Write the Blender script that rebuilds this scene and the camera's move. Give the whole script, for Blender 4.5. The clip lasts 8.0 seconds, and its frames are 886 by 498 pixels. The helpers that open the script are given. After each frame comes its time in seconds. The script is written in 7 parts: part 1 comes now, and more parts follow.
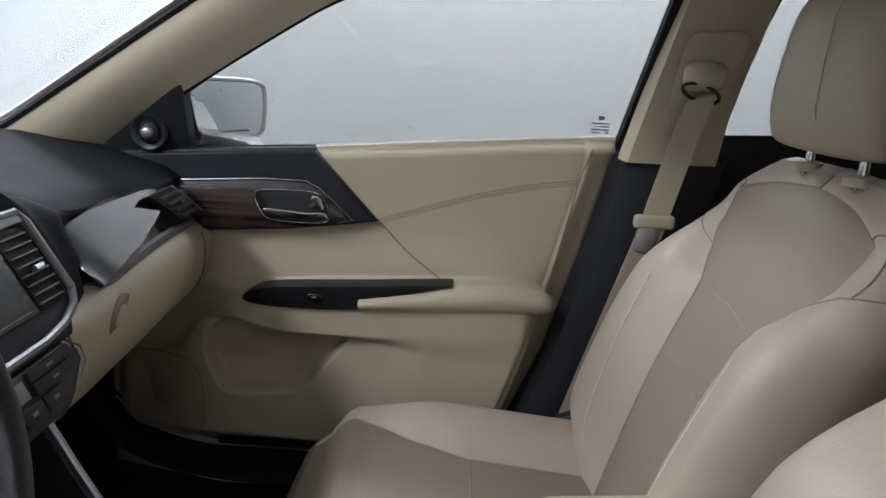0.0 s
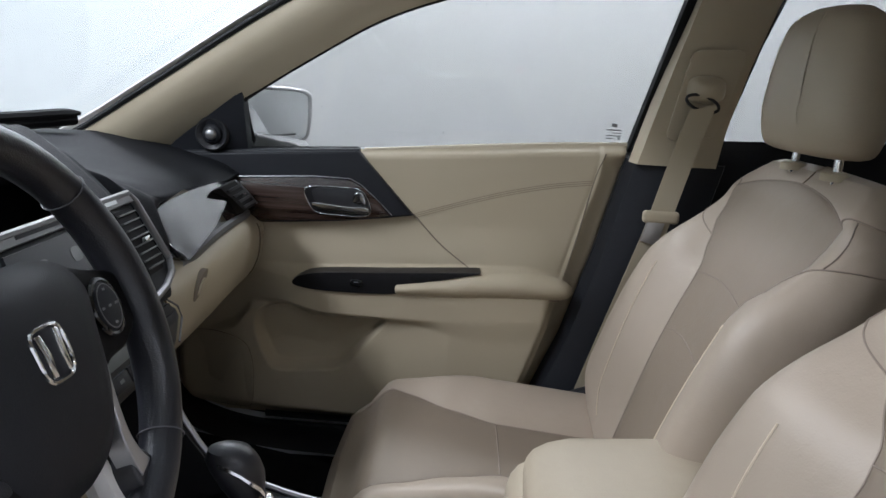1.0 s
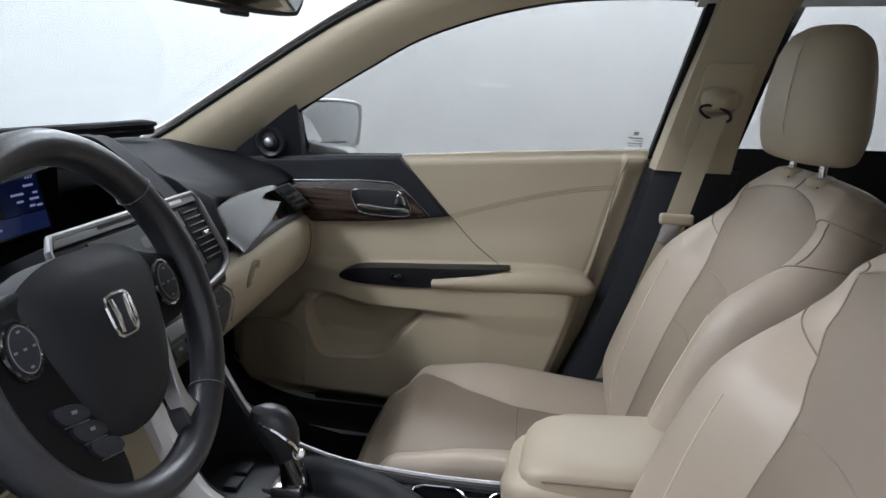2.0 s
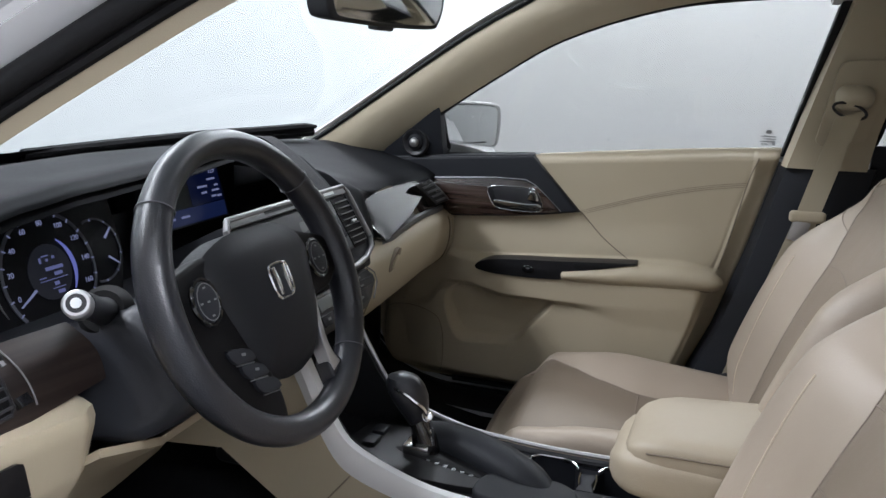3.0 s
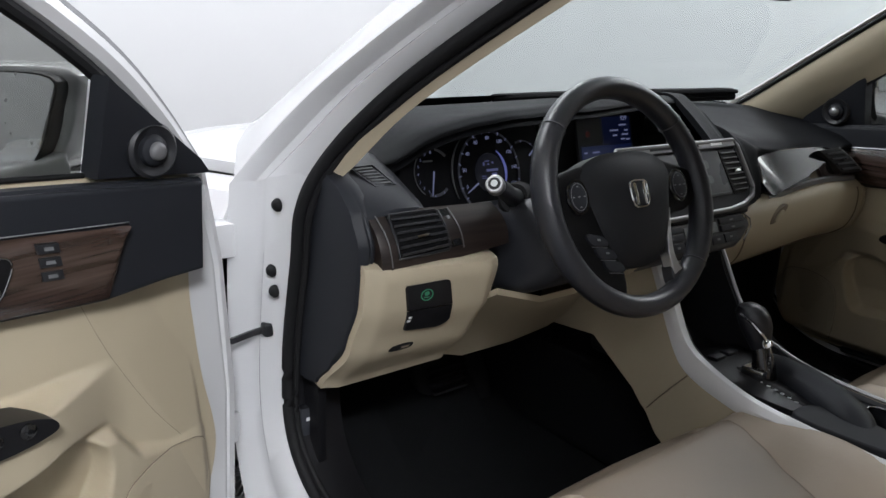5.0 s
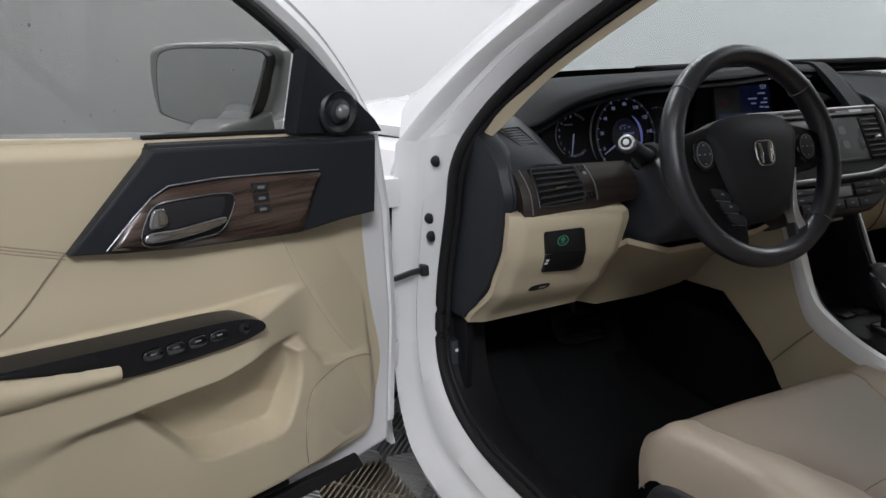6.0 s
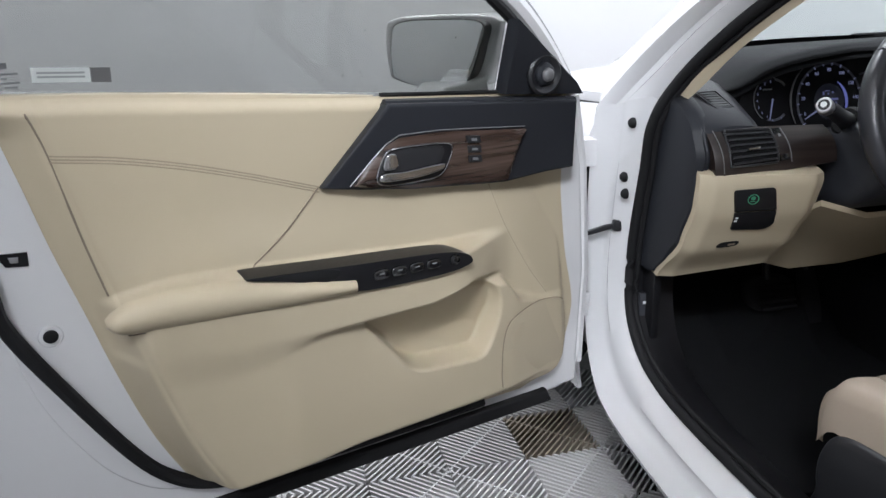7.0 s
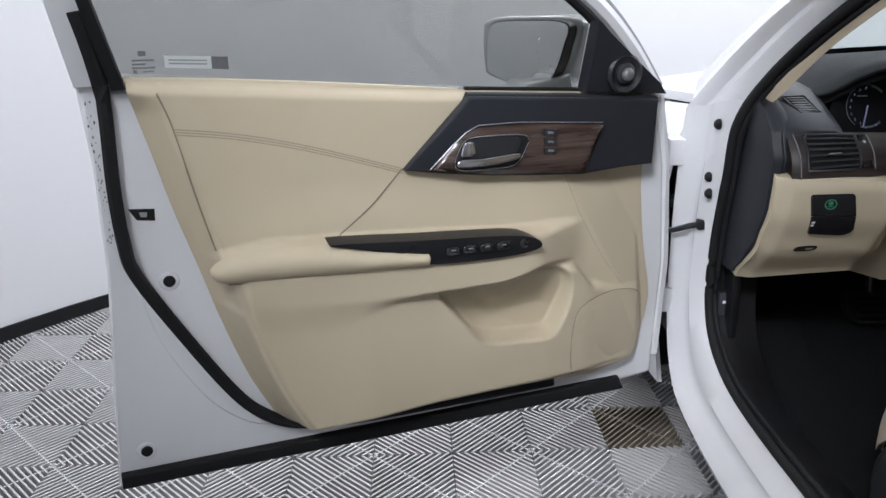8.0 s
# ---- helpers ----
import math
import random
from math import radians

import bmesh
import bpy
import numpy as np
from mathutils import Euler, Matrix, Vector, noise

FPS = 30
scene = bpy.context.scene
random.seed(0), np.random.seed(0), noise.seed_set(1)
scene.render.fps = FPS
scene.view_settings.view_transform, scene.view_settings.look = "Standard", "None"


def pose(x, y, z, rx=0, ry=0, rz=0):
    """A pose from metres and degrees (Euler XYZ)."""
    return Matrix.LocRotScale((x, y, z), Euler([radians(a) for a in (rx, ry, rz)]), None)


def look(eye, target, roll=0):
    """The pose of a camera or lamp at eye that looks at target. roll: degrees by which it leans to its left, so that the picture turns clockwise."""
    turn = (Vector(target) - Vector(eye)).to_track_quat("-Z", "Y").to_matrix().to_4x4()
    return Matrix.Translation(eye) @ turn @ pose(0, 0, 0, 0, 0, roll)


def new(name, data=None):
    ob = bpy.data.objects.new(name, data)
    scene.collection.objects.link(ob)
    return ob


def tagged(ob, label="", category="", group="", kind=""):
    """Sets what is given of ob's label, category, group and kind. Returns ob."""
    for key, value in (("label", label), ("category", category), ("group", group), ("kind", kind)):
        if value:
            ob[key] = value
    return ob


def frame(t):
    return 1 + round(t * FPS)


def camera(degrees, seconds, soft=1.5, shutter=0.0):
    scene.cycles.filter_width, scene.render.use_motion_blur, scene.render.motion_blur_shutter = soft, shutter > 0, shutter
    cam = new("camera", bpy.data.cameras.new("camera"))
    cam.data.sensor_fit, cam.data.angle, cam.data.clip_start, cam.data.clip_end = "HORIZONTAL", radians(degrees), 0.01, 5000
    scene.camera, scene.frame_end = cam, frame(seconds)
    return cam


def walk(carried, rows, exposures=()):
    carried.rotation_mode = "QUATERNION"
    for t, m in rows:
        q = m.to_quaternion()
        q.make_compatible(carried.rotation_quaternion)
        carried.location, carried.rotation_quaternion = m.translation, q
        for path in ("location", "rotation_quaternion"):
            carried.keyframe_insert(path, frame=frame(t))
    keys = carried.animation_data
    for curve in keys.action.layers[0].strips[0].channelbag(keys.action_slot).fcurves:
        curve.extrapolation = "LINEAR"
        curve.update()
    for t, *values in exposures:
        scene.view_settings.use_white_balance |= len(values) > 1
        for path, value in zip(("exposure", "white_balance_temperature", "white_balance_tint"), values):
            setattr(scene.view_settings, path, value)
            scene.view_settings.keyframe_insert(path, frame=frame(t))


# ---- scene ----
# camera and its walk
cam = camera(58.7, 8.0)
PATH = [
    (0, (0.117, -0.693, 1.125), (0.113, 1.251, 0.656), 2.8),
    (0.5, (0.107, -0.77, 1.118), (0.089, 1.18, 0.672), 3.2),
    (1, (0.081, -0.864, 1.117), (0.053, 1.088, 0.684), 3.3),
    (2.3, (0.193, -1.023, 1.145), (-0.13, 0.903, 0.713), 2.4),
    (2.5, (0.205, -1.038, 1.148), (-0.207, 0.868, 0.705), 2.0),
    (3, (0.228, -1.104, 1.142), (-0.354, 0.759, 0.704), 1.6),
    (3.5, (0.277, -1.191, 1.14), (-0.462, 0.604, 0.659), 1.9),
    (4, (0.35, -1.27, 1.149), (-0.635, 0.392, 0.631), 2.3),
    (4.5, (0.437, -1.286, 1.148), (-0.833, 0.167, 0.624), 1.8),
    (4.7, (0.46, -1.279, 1.14), (-0.92, 0.069, 0.612), 2.1),
    (5.8, (0.607, -1.354, 1.123), (-1.026, -0.351, 0.554), 1.2),
    (6, (0.644, -1.376, 1.126), (-1.038, -0.467, 0.538), 0.7),
    (6.5, (0.722, -1.428, 1.123), (-1.052, -0.747, 0.5), -0.4),
    (7, (0.788, -1.431, 1.12), (-1.058, -0.994, 0.484), -1.1),
    (7.5, (0.861, -1.372, 1.126), (-1.021, -1.192, 0.474), -1.0),
    (8, (0.919, -1.328, 1.126), (-0.976, -1.26, 0.492), -0.7),
]
walk(cam, [(t, look(eye, target, roll)) for t, eye, target, roll in PATH], [(0.0, -0.45, 5950, 11), (1.0, -0.4, 5950, 11), (2.5, -0.32, 6000, 11), (3.5, -0.26, 6050, 11), (4.0, -0.14, 6100, 10), (4.5, -0.58, 6150, 10), (6.0, -1.12, 6350, 10), (7.0, -0.68, 6100, 10), (8.0, -0.72, 6050, 11)])

# ---- light: a round photo booth with a bright ceiling, its lamps unseen ----
world = bpy.data.worlds.new("world")
scene.world = world
world.use_nodes = True
world.node_tree.nodes["Background"].inputs[0].default_value = (0.9, 0.95, 1.0, 1)
world.node_tree.nodes["Background"].inputs[1].default_value = 0.05


def area_lamp(name, m, sx, sy, watts, spread=180, colour=(0.985, 0.985, 1.0)):
    d = bpy.data.lights.new(name, "AREA")
    d.spread = math.radians(spread)
    d.shape, d.size, d.size_y, d.energy, d.color = "RECTANGLE", sx, sy, watts, colour
    ob = new(name, d)
    ob.matrix_world = m
    return ob


BOOTH = (0.5, 0.0, 3.43, 3.0)  # centre, radius and height of the booth
# unseen lamps under the ceiling, added where the car and walls need light
for x, y, sx, sy, watts in ((-1.85, -1.2, 0.5, 1.6, 104), (-2.3, 0.8, 0.4, 1.6, 78), (0.1, -2.3, 1.8, 0.4, 24), (0.2, 2.60, 3.2, 0.5, 275), (2.6, 1.2, 0.8, 0.5, 10), (1.7, -2.2, 0.9, 0.7, 10)):
    area_lamp("unseen_ceiling_lamp", look((x, y, 2.92), (x, y + 0.001, 0)), sx, sy, watts)
# unseen narrow lamp added to brighten the hinge side of the open door
area_lamp("door_fill_lamp", look((1.95, -2.0, 2.85), (-0.60, -1.00, 0.62)), 0.6, 0.6, 7, 30)
scene.view_settings.exposure = 0.0


# ---- materials ----
def mat(name, colour, rough=0.5, metal=0.0, grain=0.0, scale=200.0, blotch=0.06, blotch_scale=6.0, coat=0.0, stretch=None, spec=0.5, soft=0.0):
    """A surface with variation at two scales and a fine relief."""
    m = bpy.data.materials.new(name)
    m.use_nodes = True
    nt = m.node_tree
    b = nt.nodes["Principled BSDF"]
    b.inputs["Roughness"].default_value, b.inputs["Metallic"].default_value = rough, metal
    b.inputs["Coat Weight"].default_value = coat
    b.inputs["Specular IOR Level"].default_value = spec
    co = nt.nodes.new("ShaderNodeTexCoord")
    src = co.outputs["Object"]
    if stretch:
        mp = nt.nodes.new("ShaderNodeMapping")
        mp.inputs["Scale"].default_value = stretch
        nt.links.new(src, mp.inputs[0])
        src = mp.outputs[0]
    n1 = nt.nodes.new("ShaderNodeTexNoise")
    n1.inputs["Scale"].default_value, n1.inputs["Detail"].default_value = blotch_scale, 4
    nt.links.new(src, n1.inputs["Vector"])
    n2 = nt.nodes.new("ShaderNodeTexNoise")
    n2.inputs["Scale"].default_value, n2.inputs["Detail"].default_value = scale, 2
    nt.links.new(src, n2.inputs["Vector"])
    mix = nt.nodes.new("ShaderNodeMix")
    mix.data_type = "RGBA"
    mix.inputs[6].default_value = (*[c * (1 - blotch) for c in colour], 1)
    mix.inputs[7].default_value = (*[min(1, c * (1 + blotch)) for c in colour], 1)
    nt.links.new(n1.outputs[0], mix.inputs[0])
    nt.links.new(mix.outputs[2], b.inputs["Base Color"])
    rr = nt.nodes.new("ShaderNodeMapRange")
    rr.inputs[3].default_value, rr.inputs[4].default_value = max(0.02, rough - 0.08), min(1, rough + 0.08)
    nt.links.new(n1.outputs[0], rr.inputs[0])
    nt.links.new(rr.outputs[0], b.inputs["Roughness"])
    if grain:
        bp = nt.nodes.new("ShaderNodeBump")
        bp.inputs["Strength"].default_value, bp.inputs["Distance"].default_value = grain, 0.0006
        nt.links.new(n2.outputs[0], bp.inputs["Height"])
        nt.links.new(bp.outputs[0], b.inputs["Normal"])
        if soft:
            n3 = nt.nodes.new("ShaderNodeTexNoise")
            n3.inputs["Scale"].default_value, n3.inputs["Detail"].default_value = 22.0, 3
            nt.links.new(src, n3.inputs["Vector"])
            b2 = nt.nodes.new("ShaderNodeBump")
            b2.inputs["Strength"].default_value, b2.inputs["Distance"].default_value = soft, 0.004
            nt.links.new(n3.outputs[0], b2.inputs["Height"])
            nt.links.new(b2.outputs[0], bp.inputs["Normal"])
    return m


def wood_mat(name, tone=1.0, coat=0.8, rough=0.25):
    m = mat(name, (0.05, 0.028, 0.02), rough, 0, 0.1, 300, 0.1, 5, coat=coat)
    nt = m.node_tree
    co = nt.nodes.new("ShaderNodeTexCoord")
    mp = nt.nodes.new("ShaderNodeMapping")
    mp.inputs["Scale"].default_value = (4, 4, 120)
    nt.links.new(co.outputs["Object"], mp.inputs[0])
    n = nt.nodes.new("ShaderNodeTexNoise")
    n.inputs["Scale"].default_value, n.inputs["Detail"].default_value = 1.0, 5
    nt.links.new(mp.outputs[0], n.inputs["Vector"])
    r = nt.nodes.new("ShaderNodeValToRGB")
    r.color_ramp.elements[0].position, r.color_ramp.elements[0].color = 0.35, (0.022 * tone, 0.012 * tone, 0.009 * tone, 1)
    r.color_ramp.elements[1].position, r.color_ramp.elements[1].color = 0.68, (0.082 * tone, 0.055 * tone, 0.045 * tone, 1)
    nt.links.new(n.outputs[0], r.inputs[0])
    nt.links.new(r.outputs[0], nt.nodes["Principled BSDF"].inputs["Base Color"])
    return m


def glow_mat(name, colour, strength):
    m = bpy.data.materials.new(name)
    m.use_nodes = True
    b = m.node_tree.nodes["Principled BSDF"]
    b.inputs["Base Color"].default_value = (0.01, 0.01, 0.01, 1)
    b.inputs["Emission Color"].default_value = (*colour, 1)
    b.inputs["Emission Strength"].default_value = strength
    return m


def glass_mat(name, tint):
    """A thin pane: mostly clear, with the mirror image that glass gives."""
    m = bpy.data.materials.new(name)
    m.use_nodes = True
    nt = m.node_tree
    nt.nodes.clear()
    out = nt.nodes.new("ShaderNodeOutputMaterial")
    tr = nt.nodes.new("ShaderNodeBsdfTransparent")
    tr.inputs[0].default_value = (*tint, 1)
    gl = nt.nodes.new("ShaderNodeBsdfGlossy")
    gl.inputs["Roughness"].default_value = 0.02
    lw = nt.nodes.new("ShaderNodeLayerWeight")
    pw = nt.nodes.new("ShaderNodeMath")
    pw.operation, pw.inputs[1].default_value = "POWER", 4.0
    nt.links.new(lw.outputs["Facing"], pw.inputs[0])
    fr = nt.nodes.new("ShaderNodeMath")
    fr.operation, fr.inputs[1].default_value, fr.inputs[2].default_value = "MULTIPLY_ADD", 0.14, 0.03
    nt.links.new(pw.outputs[0], fr.inputs[0])
    mx = nt.nodes.new("ShaderNodeMixShader")
    nt.links.new(fr.outputs[0], mx.inputs[0])
    nt.links.new(tr.outputs[0], mx.inputs[1])
    nt.links.new(gl.outputs[0], mx.inputs[2])
    nt.links.new(mx.outputs[0], out.inputs[0])
    return m


BEIGE = mat("beige_leatherette", (0.445, 0.383, 0.272), 0.5, 0, 0.25, 700, 0.03, soft=0.14)
BEIGE_HARD = mat("beige_plastic", (0.43, 0.37, 0.265), 0.55, 0, 0.3, 900, 0.03)
SEAT_LIGHT = mat("seat_leather", (0.39, 0.324, 0.254), 0.42, 0, 0.35, 500, 0.05, soft=0.35)
SEAT_DARK = mat("seat_insert", (0.230, 0.184, 0.138), 0.5, 0, 0.5, 900, 0.05, soft=0.35)
HEADREST = mat("headrest_leather", (0.40, 0.34, 0.25), 0.48, 0, 0.35, 500, 0.05, soft=0.3)
THREAD = mat("thread", (0.60, 0.52, 0.40), 0.7, 0, 0.3, 900)
SEAT_SEAM = mat("seat_seam_thread", (0.27, 0.22, 0.18), 0.7)
DOOR_STITCH = mat("door_stitch", (0.30, 0.25, 0.18), 0.7)
SEAM = mat("seam_groove", (0.20, 0.165, 0.125), 0.8)
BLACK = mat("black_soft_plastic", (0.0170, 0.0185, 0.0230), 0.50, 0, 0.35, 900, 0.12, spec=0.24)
BLACK_HARD = mat("black_hard_plastic", (0.0175, 0.0180, 0.0205), 0.42, 0, 0.25, 900, 0.15, spec=0.4)
# black plastic made lighter: the column's light from the door is in this colour
LIGHTENED_BLACK = mat("lightened_black_plastic", (0.036, 0.038, 0.045), 0.45, 0, 0.3, 900, 0.1, spec=0.4)
PLATE_BLACK = mat("satin_black_plate", (0.009, 0.009, 0.0105), 0.40, 0, 0.2, 900, 0.15, spec=0.3)
HUB_SKIN = mat("hub_skin", (0.0115, 0.012, 0.0145), 0.52, 0, 0.5, 900, 0.12, spec=0.22)
SPOKE_BLACK = mat("spoke_black", (0.0045, 0.0045, 0.0052), 0.5, 0, 0.2, 900, 0.15, spec=0.15)
# darker copy of the soft black: the dash top's dimmer light is in its colour
SHADED_PAD = mat("shaded_pad_skin", (0.0085, 0.0095, 0.0115), 0.72, 0, 0.5, 900, 0.15, spec=0.14)
PIANO = mat("gloss_black_trim", (0.008, 0.008, 0.009), 0.15, 0, 0, 200, 0.2, coat=1.0)
RUBBER = mat("black_rubber", (0.009, 0.009, 0.010), 0.72, 0, 0.2, 500, 0.15, spec=0.25)
CARPET = mat("black_carpet", (0.008, 0.0083, 0.0092), 0.95, 0, 1.0, 1200, 0.3, 60, spec=0.1)
WHEEL_LEATHER = mat("black_leather", (0.021, 0.022, 0.027), 0.31, 0, 0.5, 600, 0.12, soft=0.04, spec=0.6)
WHITE_PAINT = mat("white_pearl_paint", (0.67, 0.67, 0.678), 0.22, 0, 0, 400, 0.02, coat=0.7)
CHROME = mat("chrome", (0.85, 0.85, 0.86), 0.1, 1.0, 0, 300, 0.03)
SILVER = mat("satin_silver", (0.45, 0.45, 0.46), 0.34, 0.85, 0.1, 900, 0.04)
SATIN_GREY = mat("satin_grey_trim", (0.16, 0.16, 0.165), 0.45, 0.3, 0.1, 900, 0.05)
DARK_CHROME = mat("dark_chrome", (0.42, 0.42, 0.43), 0.14, 1.0, 0, 300, 0.05)
PANEL_SILVER = mat("panel_silver", (0.20, 0.20, 0.205), 0.48, 0.35, 0.1, 900, 0.05)
SILVER_PAINT = mat("silver_painted_plastic", (0.76, 0.76, 0.77), 0.34, 0.15, 0.1, 900, 0.04)
WOOD = wood_mat("dark_wood_trim")
WOOD_DASH = wood_mat("very_dark_wood_trim", 0.30, 0.15, 0.38)
MIRROR = mat("mirror_glass", (0.80, 0.82, 0.83), 0.03, 1.0, 0, 100, 0.0)
GLASS = glass_mat("side_glass", (0.605, 0.612, 0.600))
WINDSHIELD = glass_mat("windshield_glass", (0.84, 0.87, 0.86))
SCREEN = mat("screen_glass", (0.05, 0.053, 0.057), 0.3, 0, 0, 200, 0.05, spec=0.3)
VENT = mat("vent_plastic", (0.026, 0.027, 0.030), 0.42, 0, 0.2, 900, 0.1)
DIAL_BAND = mat("dial_band", (0.055, 0.058, 0.075), 0.5, 0, 0, 200, 0.1)
DIAL = mat("dial_face", (0.004, 0.004, 0.005), 0.5, 0, 0, 200, 0.1, spec=0.15)
WALL = mat("white_wall_panel", (0.62, 0.62, 0.622), 0.6, 0, 0.0, 60, 0.015, 1.5)
GREY_TILE = mat("grey_tile", (0.46, 0.452, 0.448), 0.45, 0, 0.3, 600, 0.15, 12)
RED = mat("red_plastic", (0.75, 0.06, 0.03), 0.4)
LIGHT_PRINT = mat("pale_print", (0.75, 0.77, 0.78), 0.6)
DIM_PRINT = mat("dim_print", (0.16, 0.165, 0.17), 0.6)
DARK_PRINT = mat("dark_print", (0.12, 0.12, 0.12), 0.6)
BLUE_GLOW = glow_mat("blue_display", (0.05, 0.09, 0.35), 0.13)
BLUE_DIM = glow_mat("dim_blue_display", (0.015, 0.03, 0.16), 0.12)
WHITE_GLOW = glow_mat("white_dial_mark", (0.52, 0.56, 0.95), 0.34)
BAR_GLOW = glow_mat("pale_blue_readout", (0.35, 0.38, 0.85), 0.30)
RED_GLOW = glow_mat("red_display_mark", (0.9, 0.1, 0.05), 0.04)
GREEN_GLOW = mat("green_print", (0.035, 0.20, 0.11), 0.5)


# ---- mesh helpers ----
def part(name, bm, material, parent=None, label="", smooth=True, category="", group="", kind="", sharp=38):
    """Links a bmesh as one mesh object under a thing or a part."""
    bmesh.ops.recalc_face_normals(bm, faces=bm.faces)
    me = bpy.data.meshes.new(name)
    bm.to_mesh(me)
    bm.free()
    for p in me.polygons:
        p.use_smooth = smooth
    if smooth:
        me.set_sharp_from_angle(angle=radians(sharp))
    me.materials.append(material)
    ob = new(name, me)
    if parent:
        ob.parent = parent
    return tagged(ob, label, category, group, kind)


def thing(name, label, category, group="", kind="", at=(0, 0, 0)):
    ob = new(name)
    ob.location = at
    ob.empty_display_size = 0.05
    return tagged(ob, label, category, group, kind)


def sheet(rows, closed_u=False, cap=False, back=None):
    """A skin over rows of points; back: a vector by which a second skin lies behind the first, closed at the rim."""
    bm = bmesh.new()
    vs = [[bm.verts.new(p) for p in r] for r in rows]
    n, m = len(rows), len(rows[0])
    for i in range(n - 1):
        for j in range(m - 1 + closed_u):
            bm.faces.new((vs[i][j], vs[i][(j + 1) % m], vs[i + 1][(j + 1) % m], vs[i + 1][j]))
    if cap:
        bm.faces.new(vs[0][::-1])
        bm.faces.new(vs[-1])
    if back is not None:
        b = Vector(back)
        ws = [[bm.verts.new(Vector(p) + b) for p in r] for r in rows]
        for i in range(n - 1):
            for j in range(m - 1):
                bm.faces.new((ws[i][j], ws[i + 1][j], ws[i + 1][j + 1], ws[i][j + 1]))
        rim = [(0, j) for j in range(m)] + [(i, m - 1) for i in range(1, n)] + [(n - 1, j) for j in range(m - 2, -1, -1)] + [(i, 0) for i in range(n - 2, 0, -1)]
        for a, c in zip(rim, rim[1:] + rim[:1]):
            bm.faces.new((vs[a[0]][a[1]], ws[a[0]][a[1]], ws[c[0]][c[1]], vs[c[0]][c[1]]))
    return bm


def smooth_line(pts, n, closed=False):
    """n points on a smooth curve through pts."""
    p = [Vector(q) for q in pts]
    k = len(p)
    out = []
    for i in range(n):
        f = i * (k if closed else k - 1) / (n if closed else n - 1)
        a = min(int(f), k - 1 if closed else k - 2)
        u = f - a
        g = (lambda j: p[j % k]) if closed else (lambda j: p[max(0, min(k - 1, j))])
        p0, p1, p2, p3 = g(a - 1), g(a), g(a + 1), g(a + 2)
        out.append(0.5 * ((2 * p1) + (p2 - p0) * u + (2 * p0 - 5 * p1 + 4 * p2 - p3) * u * u + (3 * p1 - p0 - 3 * p2 + p3) * u ** 3))
    return out


def tube(line, radius, sides=8, closed=False, flat=1.0):
    """A round bar along a line; radius may be a list; flat squeezes it across its second axis."""
    line = [Vector(p) for p in line]
    n = len(line)
    rows = []
    up = Vector((0, 0, 1))
    for i, p in enumerate(line):
        a, c = (line[(i - 1) % n], line[(i + 1) % n]) if closed else (line[max(0, i - 1)], line[min(n - 1, i + 1)])
        d = (c - a).normalized()
        s = d.cross(up)
        if s.length < 0.05:
            s = d.cross(Vector((0, 1, 0)))
        s.normalize()
        w = s.cross(d).normalized()
        r = radius[i] if isinstance(radius, (list, tuple)) else radius
        rows.append([p + r * (math.cos(t) * s + flat * math.sin(t) * w) for t in [math.tau * k / sides for k in range(sides)]])
    if closed:
        rows.append(rows[0])
        bm = sheet(rows, True)
        bmesh.ops.remove_doubles(bm, verts=bm.verts, dist=1e-6)
        return bm
    return sheet(rows, True, True)


def bevelled(bm, r, seg=2, angle=30):
    es = [e for e in bm.edges if len(e.link_faces) == 2 and e.calc_face_angle(0) > radians(angle)]
    if r > 0:
        bmesh.ops.bevel(bm, geom=es, offset=r, segments=seg, profile=0.6, affect="EDGES", clamp_overlap=True)
    return bm


def block(lo, hi, r=0.004, seg=2, m=None):
    """A box with rounded edges between two corners."""
    bm = bmesh.new()
    bmesh.ops.create_cube(bm, size=1)
    lo, hi = Vector(lo), Vector(hi)
    for v in bm.verts:
        v.co = Vector([l + (c + 0.5) * (h - l) for l, h, c in zip(lo, hi, v.co)])
    bevelled(bm, r, seg)
    if m:
        bm.transform(m)
    return bm


def slab(outline, put, w0, w1, r=0.003, seg=2):
    """A plate with a given outline (u, v); put(u, v, w) gives the place, w runs through its thickness from back to front."""
    bm = bmesh.new()
    a = [bm.verts.new(put(u, v, w0)) for u, v in outline]
    b = [bm.verts.new(put(u, v, w1)) for u, v in outline]
    n = len(outline)
    bm.faces.new(a[::-1])
    top = bm.faces.new(b)
    for i in range(n):
        bm.faces.new((a[i], a[(i + 1) % n], b[(i + 1) % n], b[i]))
    bmesh.ops.recalc_face_normals(bm, faces=bm.faces)
    if r > 0:
        bmesh.ops.bevel(bm, geom=list(top.edges), offset=r, segments=seg, profile=0.6, affect="EDGES", clamp_overlap=True)
    return bm


def lathe(profile, m, n=32):
    """A turned body: profile of (radius, height) about its own z, at the pose m."""
    rows = [[m @ Vector((r * math.cos(math.tau * k / n), r * math.sin(math.tau * k / n), h)) for k in range(n)] for r, h in profile]
    return sheet(rows, True, profile[0][0] > 1e-4 and profile[-1][0] > 1e-4 or True)


def lerp(a, b, u):
    return a + (b - a) * u


def step(a, b, x):
    """A smooth rise from 0 at a to 1 at b."""
    u = min(1, max(0, (x - a) / (b - a)))
    return u * u * (3 - 2 * u)


